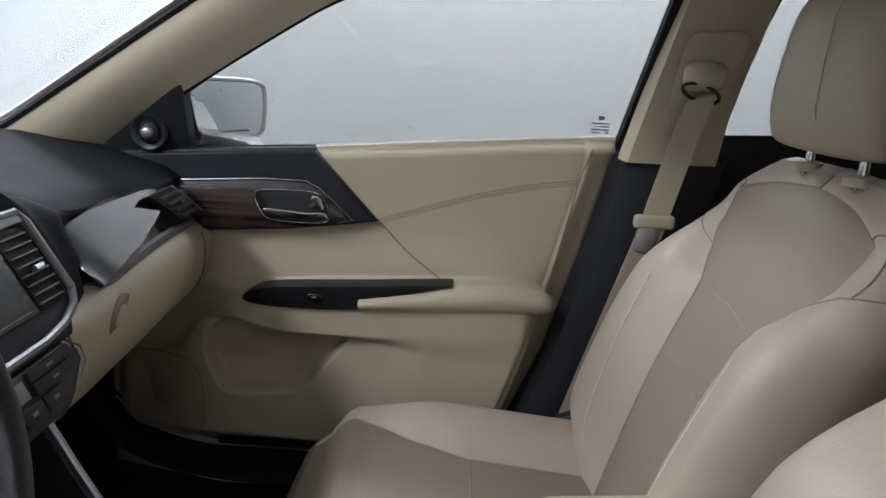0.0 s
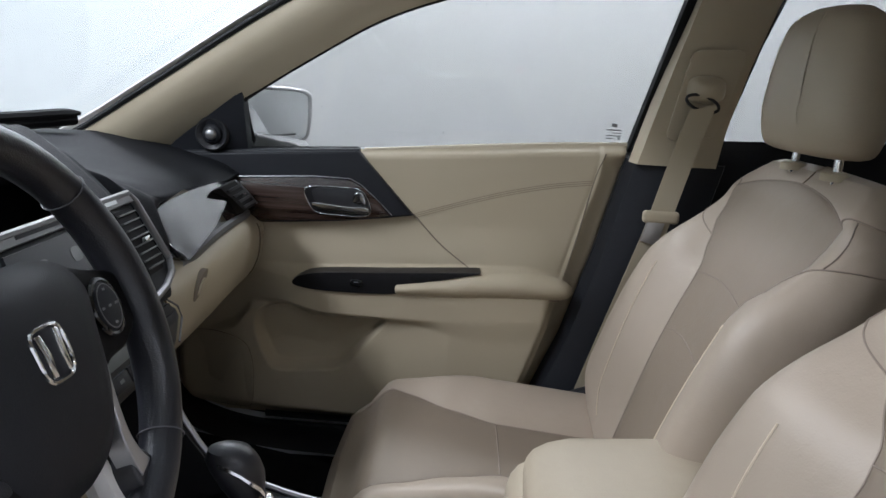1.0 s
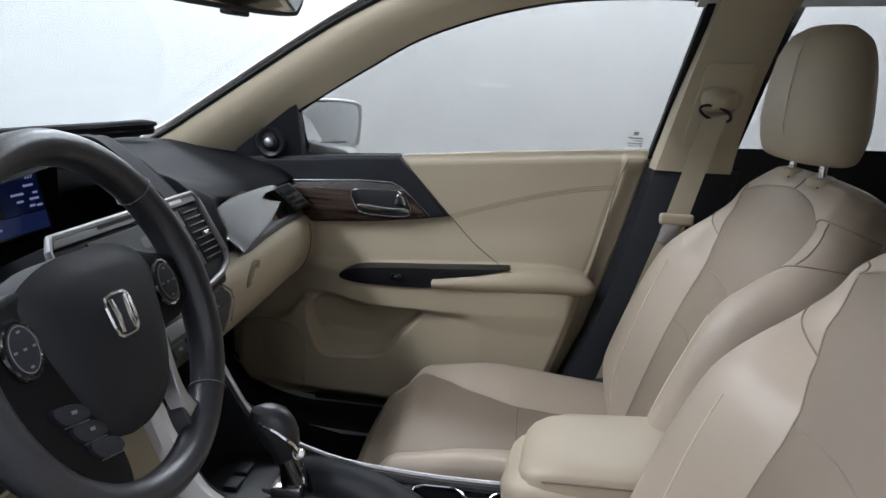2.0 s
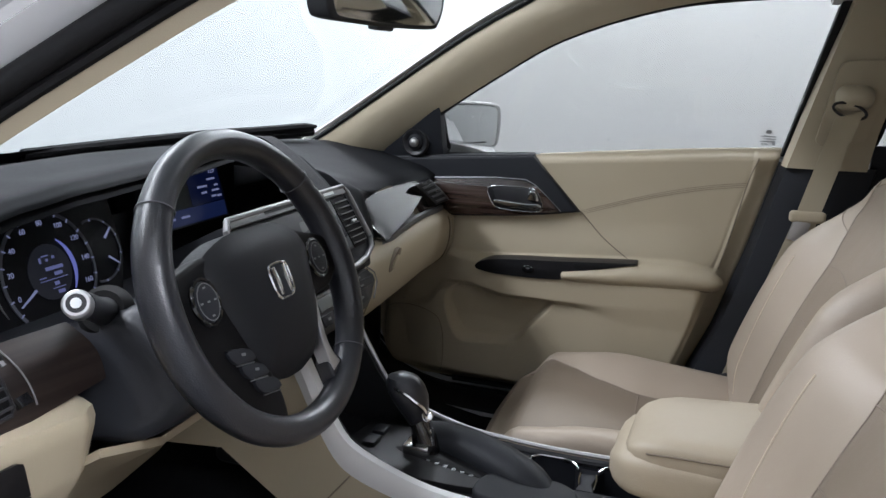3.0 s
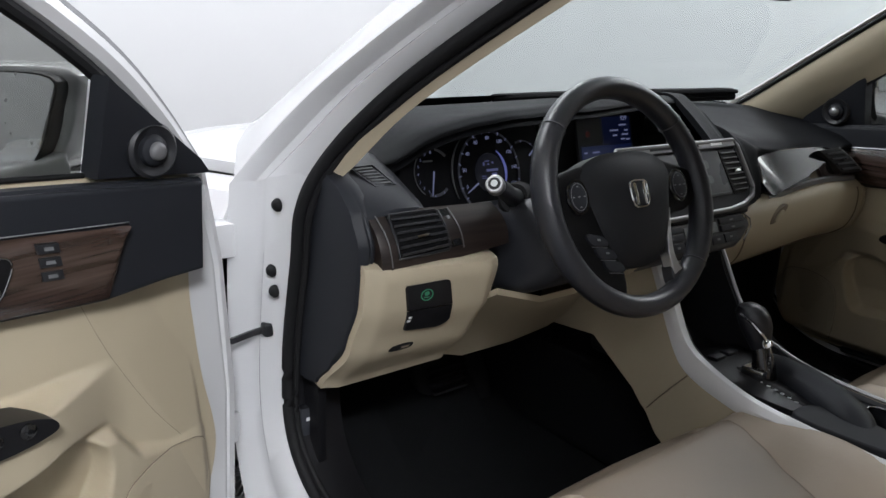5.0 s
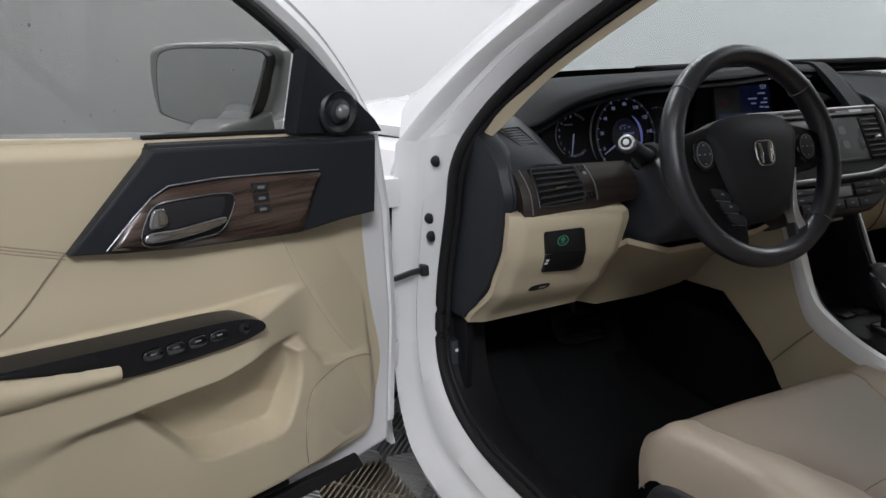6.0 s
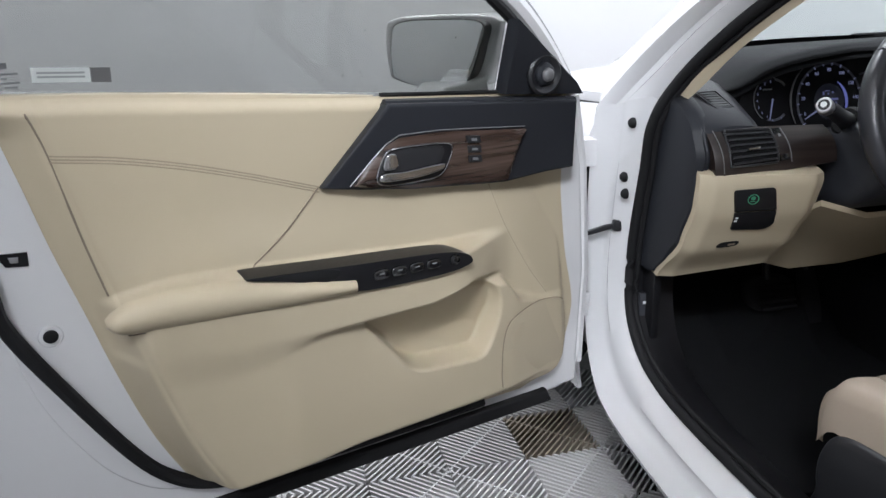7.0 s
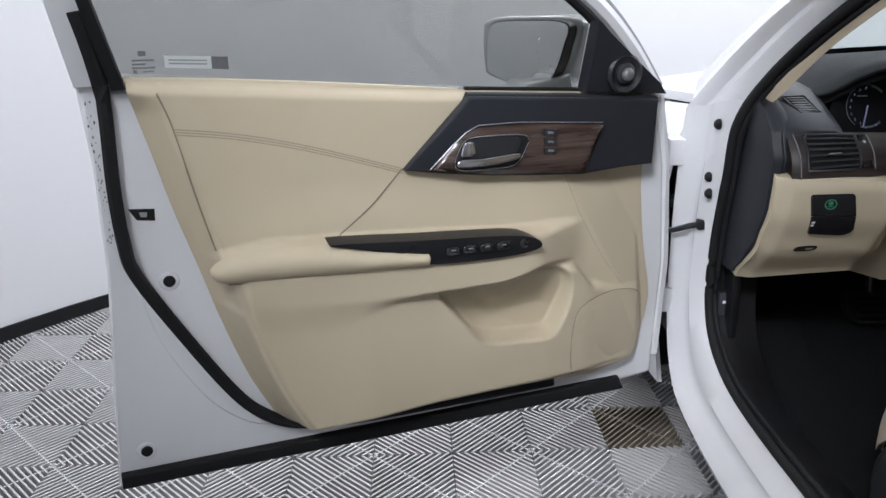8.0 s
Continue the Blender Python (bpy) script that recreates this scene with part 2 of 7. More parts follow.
def table(pts, x):
    """A value read from a table of (x, value), between its rows."""
    if x <= pts[0][0]:
        return pts[0][1]
    for (a, p), (b, q) in zip(pts, pts[1:]):
        if x <= b:
            return lerp(p, q, step(0, 1, (x - a) / (b - a)) * 0.5 + 0.5 * (x - a) / (b - a))
    return pts[-1][1]


# ---- booth: round white wall, ribbed tile floor, ceiling ----
def straight(pts, x):
    """A value read from a table along straight lines."""
    for (a, p), (b, q) in zip(pts, pts[1:]):
        if x <= b:
            return lerp(p, q, max(0, (x - a) / (b - a)))
    return pts[-1][1]


def ring_wall(r0, r1, z0, z1, n=96):
    bm = bmesh.new()
    loops = []
    for r, z in ((r0, z0), (r0, z1), (r1, z1), (r1, z0)):
        loops.append([bm.verts.new((BOOTH[0] + r * math.cos(math.tau * k / n), r * math.sin(math.tau * k / n), z)) for k in range(n)])
    for a, b in zip(loops, loops[1:] + loops[:1]):
        for k in range(n):
            bm.faces.new((a[k], a[(k + 1) % n], b[(k + 1) % n], b[k]))
    return bm


part("wall_round", ring_wall(BOOTH[2], BOOTH[2] + 0.1, 0, BOOTH[3]), WALL, label="plain white curved wall of the photo booth", kind="structure", category="wall")
part("baseboard", ring_wall(BOOTH[2] - 0.012, BOOTH[2] - 0.002, 0.002, 0.050), RUBBER, label="black rubber skirting along the white wall", kind="structure", category="baseboard")
bm = bmesh.new()
bmesh.ops.create_circle(bm, cap_ends=True, segments=96, radius=BOOTH[2] + 0.1, matrix=Matrix.Translation((BOOTH[0], 0, BOOTH[3] + 0.04)))
bmesh.ops.solidify(bm, geom=bm.faces[:], thickness=0.05)
part("ceiling", bm, WALL, label="white ceiling above the photo booth", kind="structure", category="ceiling", smooth=False)
bm = bmesh.new()
bmesh.ops.create_circle(bm, cap_ends=True, segments=96, radius=60, matrix=Matrix.Translation((0, 0, -0.024)))
ground = part("ground", bm, mat("dark_subfloor", (0.012, 0.012, 0.012), 0.95), label="dark base under the ribbed plastic tiles", kind="structure", category="floor", smooth=False)


# ---- car shell ----
def side(s):
    """Mirrors a place to the driver's side for s = -1."""
    return lambda x, y, z: Vector((x, s * y, z))


car_body = thing("car_body", "white pearl sedan body shell standing on the tiled booth floor", "car")

# edge of the door opening and edge of the windshield along the front pillar (x, y, z)
SEAL_EDGE = [(-0.50, 0.735, 0.925), (-0.455, 0.708, 0.969), (-0.36, 0.677, 1.060), (-0.19, 0.640, 1.168), (-0.053, 0.614, 1.240), (0.137, 0.596, 1.297), (0.36, 0.588, 1.325), (0.60, 0.585, 1.335)]
GLASS_EDGE = [(-0.73, 0.700, 0.955), (-0.66, 0.688, 0.992), (-0.516, 0.655, 1.080), (-0.30, 0.610, 1.213), (-0.167, 0.585, 1.284), (-0.02, 0.565, 1.345), (0.20, 0.560, 1.385), (0.55, 0.56, 1.395)]
SKIN_EDGE = [(-0.645, 0.780, 0.885), (-0.56, 0.752, 0.972), (-0.45, 0.722, 1.060), (-0.28, 0.685, 1.165), (-0.13, 0.660, 1.240), (0.08, 0.635, 1.320), (0.33, 0.63, 1.36), (0.58, 0.63, 1.37)]
for s in (1, -1):
    f = side(s)
    L1, L2, L3 = smooth_line(SEAL_EDGE, 44), [p + Vector((0.008, 0, -0.011)) for p in smooth_line(GLASS_EDGE, 44)], smooth_line(SKIN_EDGE, 44)
    rows = []
    for a, b, c in zip(L1, L2, L3):
        m = a.lerp(c, 0.5)
        rows.append([f(*q) for q in (a + Vector((0.006, -0.006, -0.006)), a + Vector((0, 0.002, 0)), a.lerp(c, 0.10) + Vector((0, 0.010, 0)), a.lerp(c, 0.34) + Vector((0, 0.012, 0.001)), a.lerp(c, 0.44) + Vector((0, 0.004, 0)), a.lerp(c, 0.60) + Vector((0, 0.002, 0)), a.lerp(c, 0.70) + Vector((0, 0.012, 0.002)), a.lerp(c, 0.88) + Vector((0, 0.013, 0.002)), c, c + Vector((0, -0.008, 0.012)), c.lerp(b, 0.5) + Vector((0, 0.008, 0.028)), b + Vector((0, 0.01, 0.022)))])
    part("pillar_skin", sheet(rows), WHITE_PAINT, car_body)
    rows = []
    for a, b in zip(L1, L2):
        k = 1.0 if s < 0 else 0.3
        g = 1.0 if s < 0 else step(0.96, 1.10, a.z)
        rows.append([f(*q) for q in (a + Vector((0.011 * g, -0.006, (-0.014 - 0.004 * k) * g)), a + Vector(((0.012 + 0.008 * k) * g, -0.004 - 0.012 * g, (-0.014 - 0.018 * k) * g)), a.lerp(b, 0.20) + Vector((0.012 * k, (-0.024 - 0.012 * k) * (0.4 + 0.6 * g), -0.022 * k)), a.lerp(b, 0.5) + Vector((0.004 * k, -0.030, -0.006)), a.lerp(b, 0.8) + Vector((0, -0.020, -0.006)), b + Vector((0, -0.004, -0.004)), b + Vector((0, 0.012, 0.006)))])
    part("pillar_trim", sheet(rows), BEIGE_HARD, car_body, "beige plastic windshield pillar trim")
    part("windshield_seal", tube([f(p.x, p.y - 0.004, p.z + 0.002) for p in L2], 0.006, 6), RUBBER, car_body)

# roof with beige lining
rows = []
for i in range(13):
    u = i / 12
    x = lerp(-0.01, 1.55, u)
    zc = table([(0.0, 1.385), (0.3, 1.43), (0.7, 1.44), (1.2, 1.40), (1.55, 1.32)], x)
    ze = table([(0.0, 1.345), (0.2, 1.365), (0.6, 1.37), (1.2, 1.33), (1.55, 1.25)], x)
    rows.append([Vector((x + 0.03 * v * v, 0.60 * v, lerp(zc, ze, abs(v) ** 2.2))) for v in [k / 8 - 1 for k in range(17)]])
part("roof", sheet([[p + Vector((0, 0, 0.035)) for p in r] for r in rows], back=(0, 0, 0.01)), WHITE_PAINT, car_body)
part("roof_lining", sheet(rows, back=(0, 0, 0.01)), BEIGE_HARD, car_body, "beige fabric roof lining")

# windshield
rows = []
for i in range(9):
    u = i / 8
    e = smooth_line(GLASS_EDGE[:6], 9)[i]
    cx, cz = lerp(-0.93, 0.0, u), lerp(0.960, 1.385, u) + 0.035 * math.sin(math.pi * u)
    rows.append([Vector((lerp(cx, e.x, abs(v) ** 2.4), v * (e.y + 0.004), lerp(cz, e.z + 0.008, abs(v) ** 2.4))) for v in [k / 6 - 1 for k in range(13)]])
ws = part("windshield", sheet(rows, back=(0, 0, 0.004)), WINDSHIELD, car_body, "clear windshield glass")
ws.visible_shadow = False
frit = [[p + Vector((0.002, 0, 0.001)) for p in rows[0]], [a.lerp(b, 0.40) + Vector((0.002, 0, 0.001)) for a, b in zip(rows[0], rows[1])]]
part("windshield_border", sheet(frit, back=(0.0005, 0, 0.0005)), RUBBER, ws, "black border along the windshield's lower edge")
part("windshield_band", tube([r + Vector((0.0, 0, 0.004)) for r in rows[0][1:-1]], 0.012, 6, flat=0.5), RUBBER, car_body)
# wiper resting along the passenger's side of the windshield
wiper = part("wiper_blade", tube(smooth_line([(-0.630, 0.606, 1.008), (-0.66, 0.565, 1.006), (-0.70, 0.50, 1.002), (-0.78, 0.36, 0.996), (-0.85, 0.20, 0.988), (-0.90, 0.0, 0.980)], 30), [0.004 + 0.006 * step(0, 4, k) for k in range(30)], 8), RUBBER, car_body, "black wiper blade")
part("wiper_rubber", tube(smooth_line([(-0.640, 0.606, 0.996), (-0.70, 0.51, 0.989), (-0.78, 0.37, 0.981), (-0.86, 0.20, 0.972), (-0.91, 0.0, 0.965)], 24), 0.011, 8), RUBBER, wiper)
# cowl and bonnet in front of the windshield
rows = [[Vector((x + (0.20 * abs(v) ** 2.4 if x > -0.95 else 0), v * w, z - 0.055 * abs(v) ** 4)) for v in [k / 6 - 1 for k in range(13)]] for x, w, z in ((-0.91, 0.715, 0.958), (-1.05, 0.765, 0.940), (-1.3, 0.80, 0.90), (-1.6, 0.79, 0.84), (-1.88, 0.74, 0.74), (-1.98, 0.66, 0.64), (-2.02, 0.64, 0.35))]
part("bonnet", sheet(rows, back=(0, 0, -0.02)), WHITE_PAINT, car_body)
for s in (1, -1):
    f = side(s)
    # front wing
    rows = [[f(x, y, z) for x, y, z in ((-0.655, y0, z), (-0.9, y0 + 0.02, z - 0.02 * (z > 0.85)), (-1.3, y0 + 0.015, z - 0.055 * (z > 0.85)), (-1.75, y0 - 0.05, z - 0.11 * (z > 0.75)), (-2.0, y0 - 0.18, z - 0.16 * (z > 0.75)))] for y0, z in ((0.735, 0.888), (0.770, 0.872), (0.80, 0.80), (0.825, 0.65), (0.815, 0.45), (0.79, 0.27))]
    part("front_wing", sheet(rows, back=(0, -0.01 * s, 0)), WHITE_PAINT, car_body)
    # hinge pillar and sill, one painted frame round the lower opening
    inner = smooth_line([SEAL_EDGE[0], (-0.505, 0.735, 0.87), (-0.53, 0.735, 0.76), (-0.555, 0.735, 0.62), (-0.548, 0.735, 0.51), (-0.50, 0.735, 0.435), (-0.42, 0.73, 0.385), (-0.28, 0.725, 0.362), (0.0, 0.72, 0.355), (0.40, 0.72, 0.355), (0.9, 0.72, 0.355)], 60)
    outer = smooth_line([SKIN_EDGE[0], (-0.655, 0.782, 0.80), (-0.655, 0.785, 0.68), (-0.65, 0.785, 0.56), (-0.64, 0.785, 0.45), (-0.60, 0.785, 0.34), (-0.52, 0.785, 0.28), (-0.3, 0.785, 0.255), (0.0, 0.785, 0.25), (0.4, 0.785, 0.25), (0.9, 0.785, 0.25)], 60)
    rows = []
    for a, b in zip(inner, outer):
        rows.append([f(*q) for q in (a + Vector((0.006, -0.006, -0.004)), a + Vector((0, 0.002, 0)), a.lerp(b, 0.10) + Vector((0, 0.010, 0)), a.lerp(b, 0.34) + Vector((0, 0.012, 0.001)), a.lerp(b, 0.44) + Vector((0, 0.004, 0)), a.lerp(b, 0.60) + Vector((0, 0.002, 0)), a.lerp(b, 0.70) + Vector((0, 0.012, 0.002)), a.lerp(b, 0.88) + Vector((0, 0.013, 0.002)), b, b + Vector((0, -0.03, 0)))])
    part("door_frame", sheet(rows), WHITE_PAINT, car_body)
    rows = [[f(*q) for q in (a + Vector((0.008, -0.006, 0.002)), a + Vector((0.008, -0.014, 0.004)), a + Vector((0.012, -0.05, 0.0)), a + Vector((0.012, -0.09, -0.02)))] for a in inner]
    part("sill_trim", sheet(rows, back=(0, -0.004 * s, 0)), PLATE_BLACK, car_body, "black plastic sill trim")
    line = smooth_line([tuple(p) for p in inner[::-6]] + SEAL_EDGE[1:], 110)
    inward = lambda p: Vector((step(0.40, 0.60, p.z) * lerp(1.0, 0.5, step(0.9, 1.0, p.z)), 0, step(0.60, 0.42, p.z) - 0.86 * step(0.9, 1.05, p.z)))
    part("door_seal", tube([f(*(p + 0.010 * inward(p) + Vector((0, 0.001, 0)))) for p in line], 0.0100, 10), RUBBER, car_body, "black rubber door seal")
    part("seal_lip", tube([f(*(p + 0.022 * inward(p) + Vector((0, -0.008, 0)))) for p in line], 0.0055, 8), RUBBER, car_body)
    # middle pillar: dark lower trim, beige upper trim
    lo = [(0.25, 0.50), (0.30, 0.62), (0.355, 0.80), (0.40, 0.98)]
    rows = [[f(x + a, y, z) for a, y in ((0.0, 0.655), (0.012, 0.615), (0.05, 0.60), (0.12, 0.595), (0.17, 0.60), (0.19, 0.65))] for x, z in [(0.16, 0.36)] + lo]
    part("pillar_lower_trim", sheet(rows, back=(0, 0.01 * s, 0)), BLACK, car_body, "dark grey plastic pillar trim")
    rows = [[f(x + a * w, y + dy, z) for a, dy in ((-0.02, 0.04), (0.02, 0.0), (0.5, -0.008), (0.98, 0.0), (1.02, 0.04))] for x, y, z, w in ((0.405, 0.595, 0.975, 0.150), (0.424, 0.590, 1.05, 0.141), (0.452, 0.580, 1.16, 0.138), (0.480, 0.562, 1.27, 0.140), (0.492, 0.545, 1.33, 0.158))]
    part("pillar_upper_trim", sheet(rows, back=(0, 0.012 * s, 0)), BEIGE_HARD, car_body, "beige plastic middle pillar trim")
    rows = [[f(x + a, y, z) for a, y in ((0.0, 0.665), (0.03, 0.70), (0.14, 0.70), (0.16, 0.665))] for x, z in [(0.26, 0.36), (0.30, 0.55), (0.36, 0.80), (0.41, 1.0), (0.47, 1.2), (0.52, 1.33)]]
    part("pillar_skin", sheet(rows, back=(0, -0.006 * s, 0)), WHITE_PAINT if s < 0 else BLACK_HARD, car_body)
# hinges of the open door, painted like the body
for z in (0.775, 0.455):
    hinge = part("door_hinge", block((-0.668, -0.815, z), (-0.622, -0.768, z + 0.055), 0.006, 2), WHITE_PAINT, car_body, "white painted door hinge")
    part("hinge_pin", tube([(-0.640, -0.822, z - 0.008), (-0.640, -0.822, z + 0.063)], 0.007, 10), WHITE_PAINT, hinge)
part("wire_boot", tube([(-0.640, -0.770, 0.700), (-0.665, -0.800, 0.690), (-0.690, -0.815, 0.672), (-0.720, -0.822, 0.655)], 0.013, 10), RUBBER, car_body, "black rubber wire boot")
# floor pan with black carpet
rows = [[Vector((x, y, z)) for y in (-0.72, -0.45, -0.14, 0.14, 0.45, 0.72)] for x, z in ((-1.0, 0.70), (-0.82, 0.46), (-0.66, 0.31), (-0.4, 0.285), (0.1, 0.285), (0.9, 0.30), (1.5, 0.32))]
part("carpet", sheet(rows, back=(0, 0, -0.02)), CARPET, car_body, "black carpet in the footwell")
# closing parts behind the seats and below
part("rear_bulkhead", block((1.5, -0.72, 0.3), (1.52, 0.72, 1.25), 0.01), BEIGE_HARD, car_body)
for s in (1, -1):
    part("kick_panel", block((-0.98, s * 0.70 - 0.008, 0.30), (-0.50, s * 0.70 + 0.008, 0.90), 0.004), PLATE_BLACK, car_body, "black plastic footwell side panel")
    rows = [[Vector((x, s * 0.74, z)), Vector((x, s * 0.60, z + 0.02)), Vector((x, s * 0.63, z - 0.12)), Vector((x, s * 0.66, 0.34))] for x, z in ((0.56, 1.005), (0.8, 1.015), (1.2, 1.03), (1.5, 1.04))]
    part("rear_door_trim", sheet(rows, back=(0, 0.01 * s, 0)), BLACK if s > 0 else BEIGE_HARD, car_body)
    part("rear_door_skin", block((0.45, s * 0.77 - 0.012, 0.27), (1.5, s * 0.77 + 0.012, 0.98), 0.01), WHITE_PAINT, car_body)
    # roof rail beyond the middle pillar
    part("roof_rail", tube([(x, s * y, z) for x, y, z in ((0.45, 0.59, 1.32), (0.8, 0.585, 1.335), (1.2, 0.57, 1.30), (1.5, 0.55, 1.24))], 0.035, 8), WHITE_PAINT, car_body)
    pane = part("rear_window", slab([(0.56, 1.0), (1.3, 1.02), (1.2, 1.30), (0.62, 1.325)], lambda x, z, w: Vector((x, s * (0.70 - 0.3 * (z - 0.95) + w), z)), 0, 0.004, 0), GLASS, car_body, "tinted rear side window", smooth=False)
    pane.visible_shadow = False
    # pillar buffers and the strap that stops the door
    for x, z in ((-0.531, 0.874), (-0.553, 0.768), (-0.545, 0.737)):
        part("rubber_buffer", lathe([(0.010, 0), (0.010, 0.005), (0.006, 0.010), (0.003, 0.011)], Matrix.Translation((x, s * 0.7545, z)) @ Matrix.Rotation(radians(-90 * s), 4, "X"), 14), RUBBER, car_body, "small black rubber buffer")
strap = part("door_check_strap", tube([(-0.570, -0.752, 0.668), (-0.585, -0.775, 0.660), (-0.600, -0.800, 0.648), (-0.612, -0.825, 0.640)], 0.0042, 8, flat=1.4), BLACK_HARD, car_body, "black door check strap")
part("strap_bracket", block((-0.580, -0.766, 0.656), (-0.562, -0.748, 0.678), 0.005, 3), BLACK_HARD, car_body)
part("tunnel", block((-0.95, -0.118, 0.29), (0.55, 0.118, 0.50), 0.03, 3), CARPET, car_body, "black carpeted centre tunnel")
part("firewall", block((-1.01, -0.68, 0.28), (-0.97, 0.68, 0.86), 0.01), BLACK_HARD, car_body)

# rear end and wheels on which the car stands
rows = []
for x, w, zb, wt, zt in ((1.50, 0.775, 0.98, 0.57, 1.30), (1.75, 0.775, 0.99, 0.56, 1.19), (2.0, 0.77, 0.98, 0.58, 1.04), (2.25, 0.75, 0.95, 0.62, 0.99), (2.42, 0.70, 0.90, 0.60, 0.95), (2.47, 0.66, 0.80, 0.52, 0.86)):
    half = [(w, 0.27), (w + 0.01, 0.55), (w, 0.78), (w - 0.02, zb), (wt, zt - 0.02), (wt * 0.6, zt + 0.015)]
    rows.append([Vector((x, -a, b)) for a, b in half] + [Vector((x, 0, zt + 0.025))] + [Vector((x, a, b)) for a, b in half[::-1]])
rows.append([p + Vector((0.01, -0.1 * p.y, (0.55 - p.z) * 0.15)) for p in rows[-1]])
bm = sheet(rows)
bm.verts.ensure_lookup_table()
bm.faces.new([bm.verts[len(bm.verts) - 13 + k] for k in range(13)])
part("rear_body", bm, WHITE_PAINT, car_body)
for x in (-1.33, 1.46):
    for s in (-1, 1):
        m = Matrix.Translation((x, s * 0.66, 0.32)) @ Matrix.Rotation(radians(-90 * s), 4, "X")
        wheel_part = part("road_wheel", lathe([(0.20, -0.09), (0.29, -0.10), (0.315, -0.08), (0.32, 0.0), (0.315, 0.08), (0.29, 0.10), (0.22, 0.095)], m, 40), RUBBER, car_body, "black rubber tyre")
        part("rim", lathe([(0.218, 0.08), (0.20, 0.092), (0.10, 0.075), (0.05, 0.085), (0.01, 0.09)], m, 40), SILVER, wheel_part, "silver wheel rim")


# ---- front doors: one design, mirrored; the driver's door stands open on its hinges ----
HINGE, OPEN = Vector((-0.616, -0.786, 0)), radians(74.6)


def on_door(s):
    """put(x, z, w) of the closed passenger door's plane (w inwards), or of the open driver's door for s = -1."""
    def put(x, z, w):
        p = Vector((x, 0.675 - 0.04 * x - w, z))
        if s > 0:
            return p
        q = Vector((p.x, -p.y, p.z)) - HINGE
        c, n = math.cos(OPEN), math.sin(OPEN)
        return HINGE + Vector((c * q.x + n * q.y, -n * q.x + c * q.y, q.z))
    return put


FRONT_EDGE = [(0.393, -0.385), (0.429, -0.461), (0.471, -0.496), (0.529, -0.511), (0.576, -0.509), (0.658, -0.492), (0.747, -0.481), (0.81, -0.477), (0.937, -0.483)]
REAR_EDGE = [(0.393, 0.150), (0.401, 0.195), (0.415, 0.222), (0.45, 0.244), (0.514, 0.274), (0.608, 0.306), (0.696, 0.331), (0.787, 0.358), (0.872, 0.379), (0.945, 0.398), (1.002, 0.404)]
BELT = [(-0.483, 0.937), (-0.336, 0.949), (-0.12, 0.962), (0.098, 0.979), (0.262, 0.993), (0.404, 1.002)]


def dense(pts, n=60):
    """A smooth curve through a short table, as a fine table."""
    return [(p.x, p.y) for p in smooth_line([(a, b, 0) for a, b in pts], n)]


FRONT_EDGE, REAR_EDGE, BELT_LINE = dense(FRONT_EDGE), dense(REAR_EDGE), dense(BELT)
POCKET = [(-0.045, 0.634), (-0.100, 0.560), (-0.125, 0.530), (-0.155, 0.515), (-0.205, 0.509), (-0.270, 0.505), (-0.296, 0.530), (-0.315, 0.580), (-0.314, 0.618), (-0.295, 0.641), (-0.256, 0.650), (-0.226, 0.645), (-0.195, 0.634), (-0.120, 0.632)]


POCKET = [(p.x, p.y) for p in smooth_line([(a, b, 0) for a, b in POCKET], 50, True)]


def inside_by(poly, x, z):
    """Distance of a point inside a polygon from its rim (minus outside)."""
    ins, best = False, 9.0
    for (ax, az), (bx, bz) in zip(poly, poly[1:] + poly[:1]):
        if (az > z) != (bz > z) and x < ax + (z - az) / (bz - az) * (bx - ax):
            ins = not ins
        k = min(1, max(0, ((x - ax) * (bx - ax) + (z - az) * (bz - az)) / ((bx - ax) ** 2 + (bz - az) ** 2)))
        best = min(best, math.hypot(x - ax - k * (bx - ax), z - az - k * (bz - az)))
    return best if ins else -best


def arm_top(x):
    return table([(-0.33, 0.722), (-0.2, 0.722), (0.0, 0.737), (0.13, 0.745), (0.22, 0.749), (0.32, 0.735)], x)


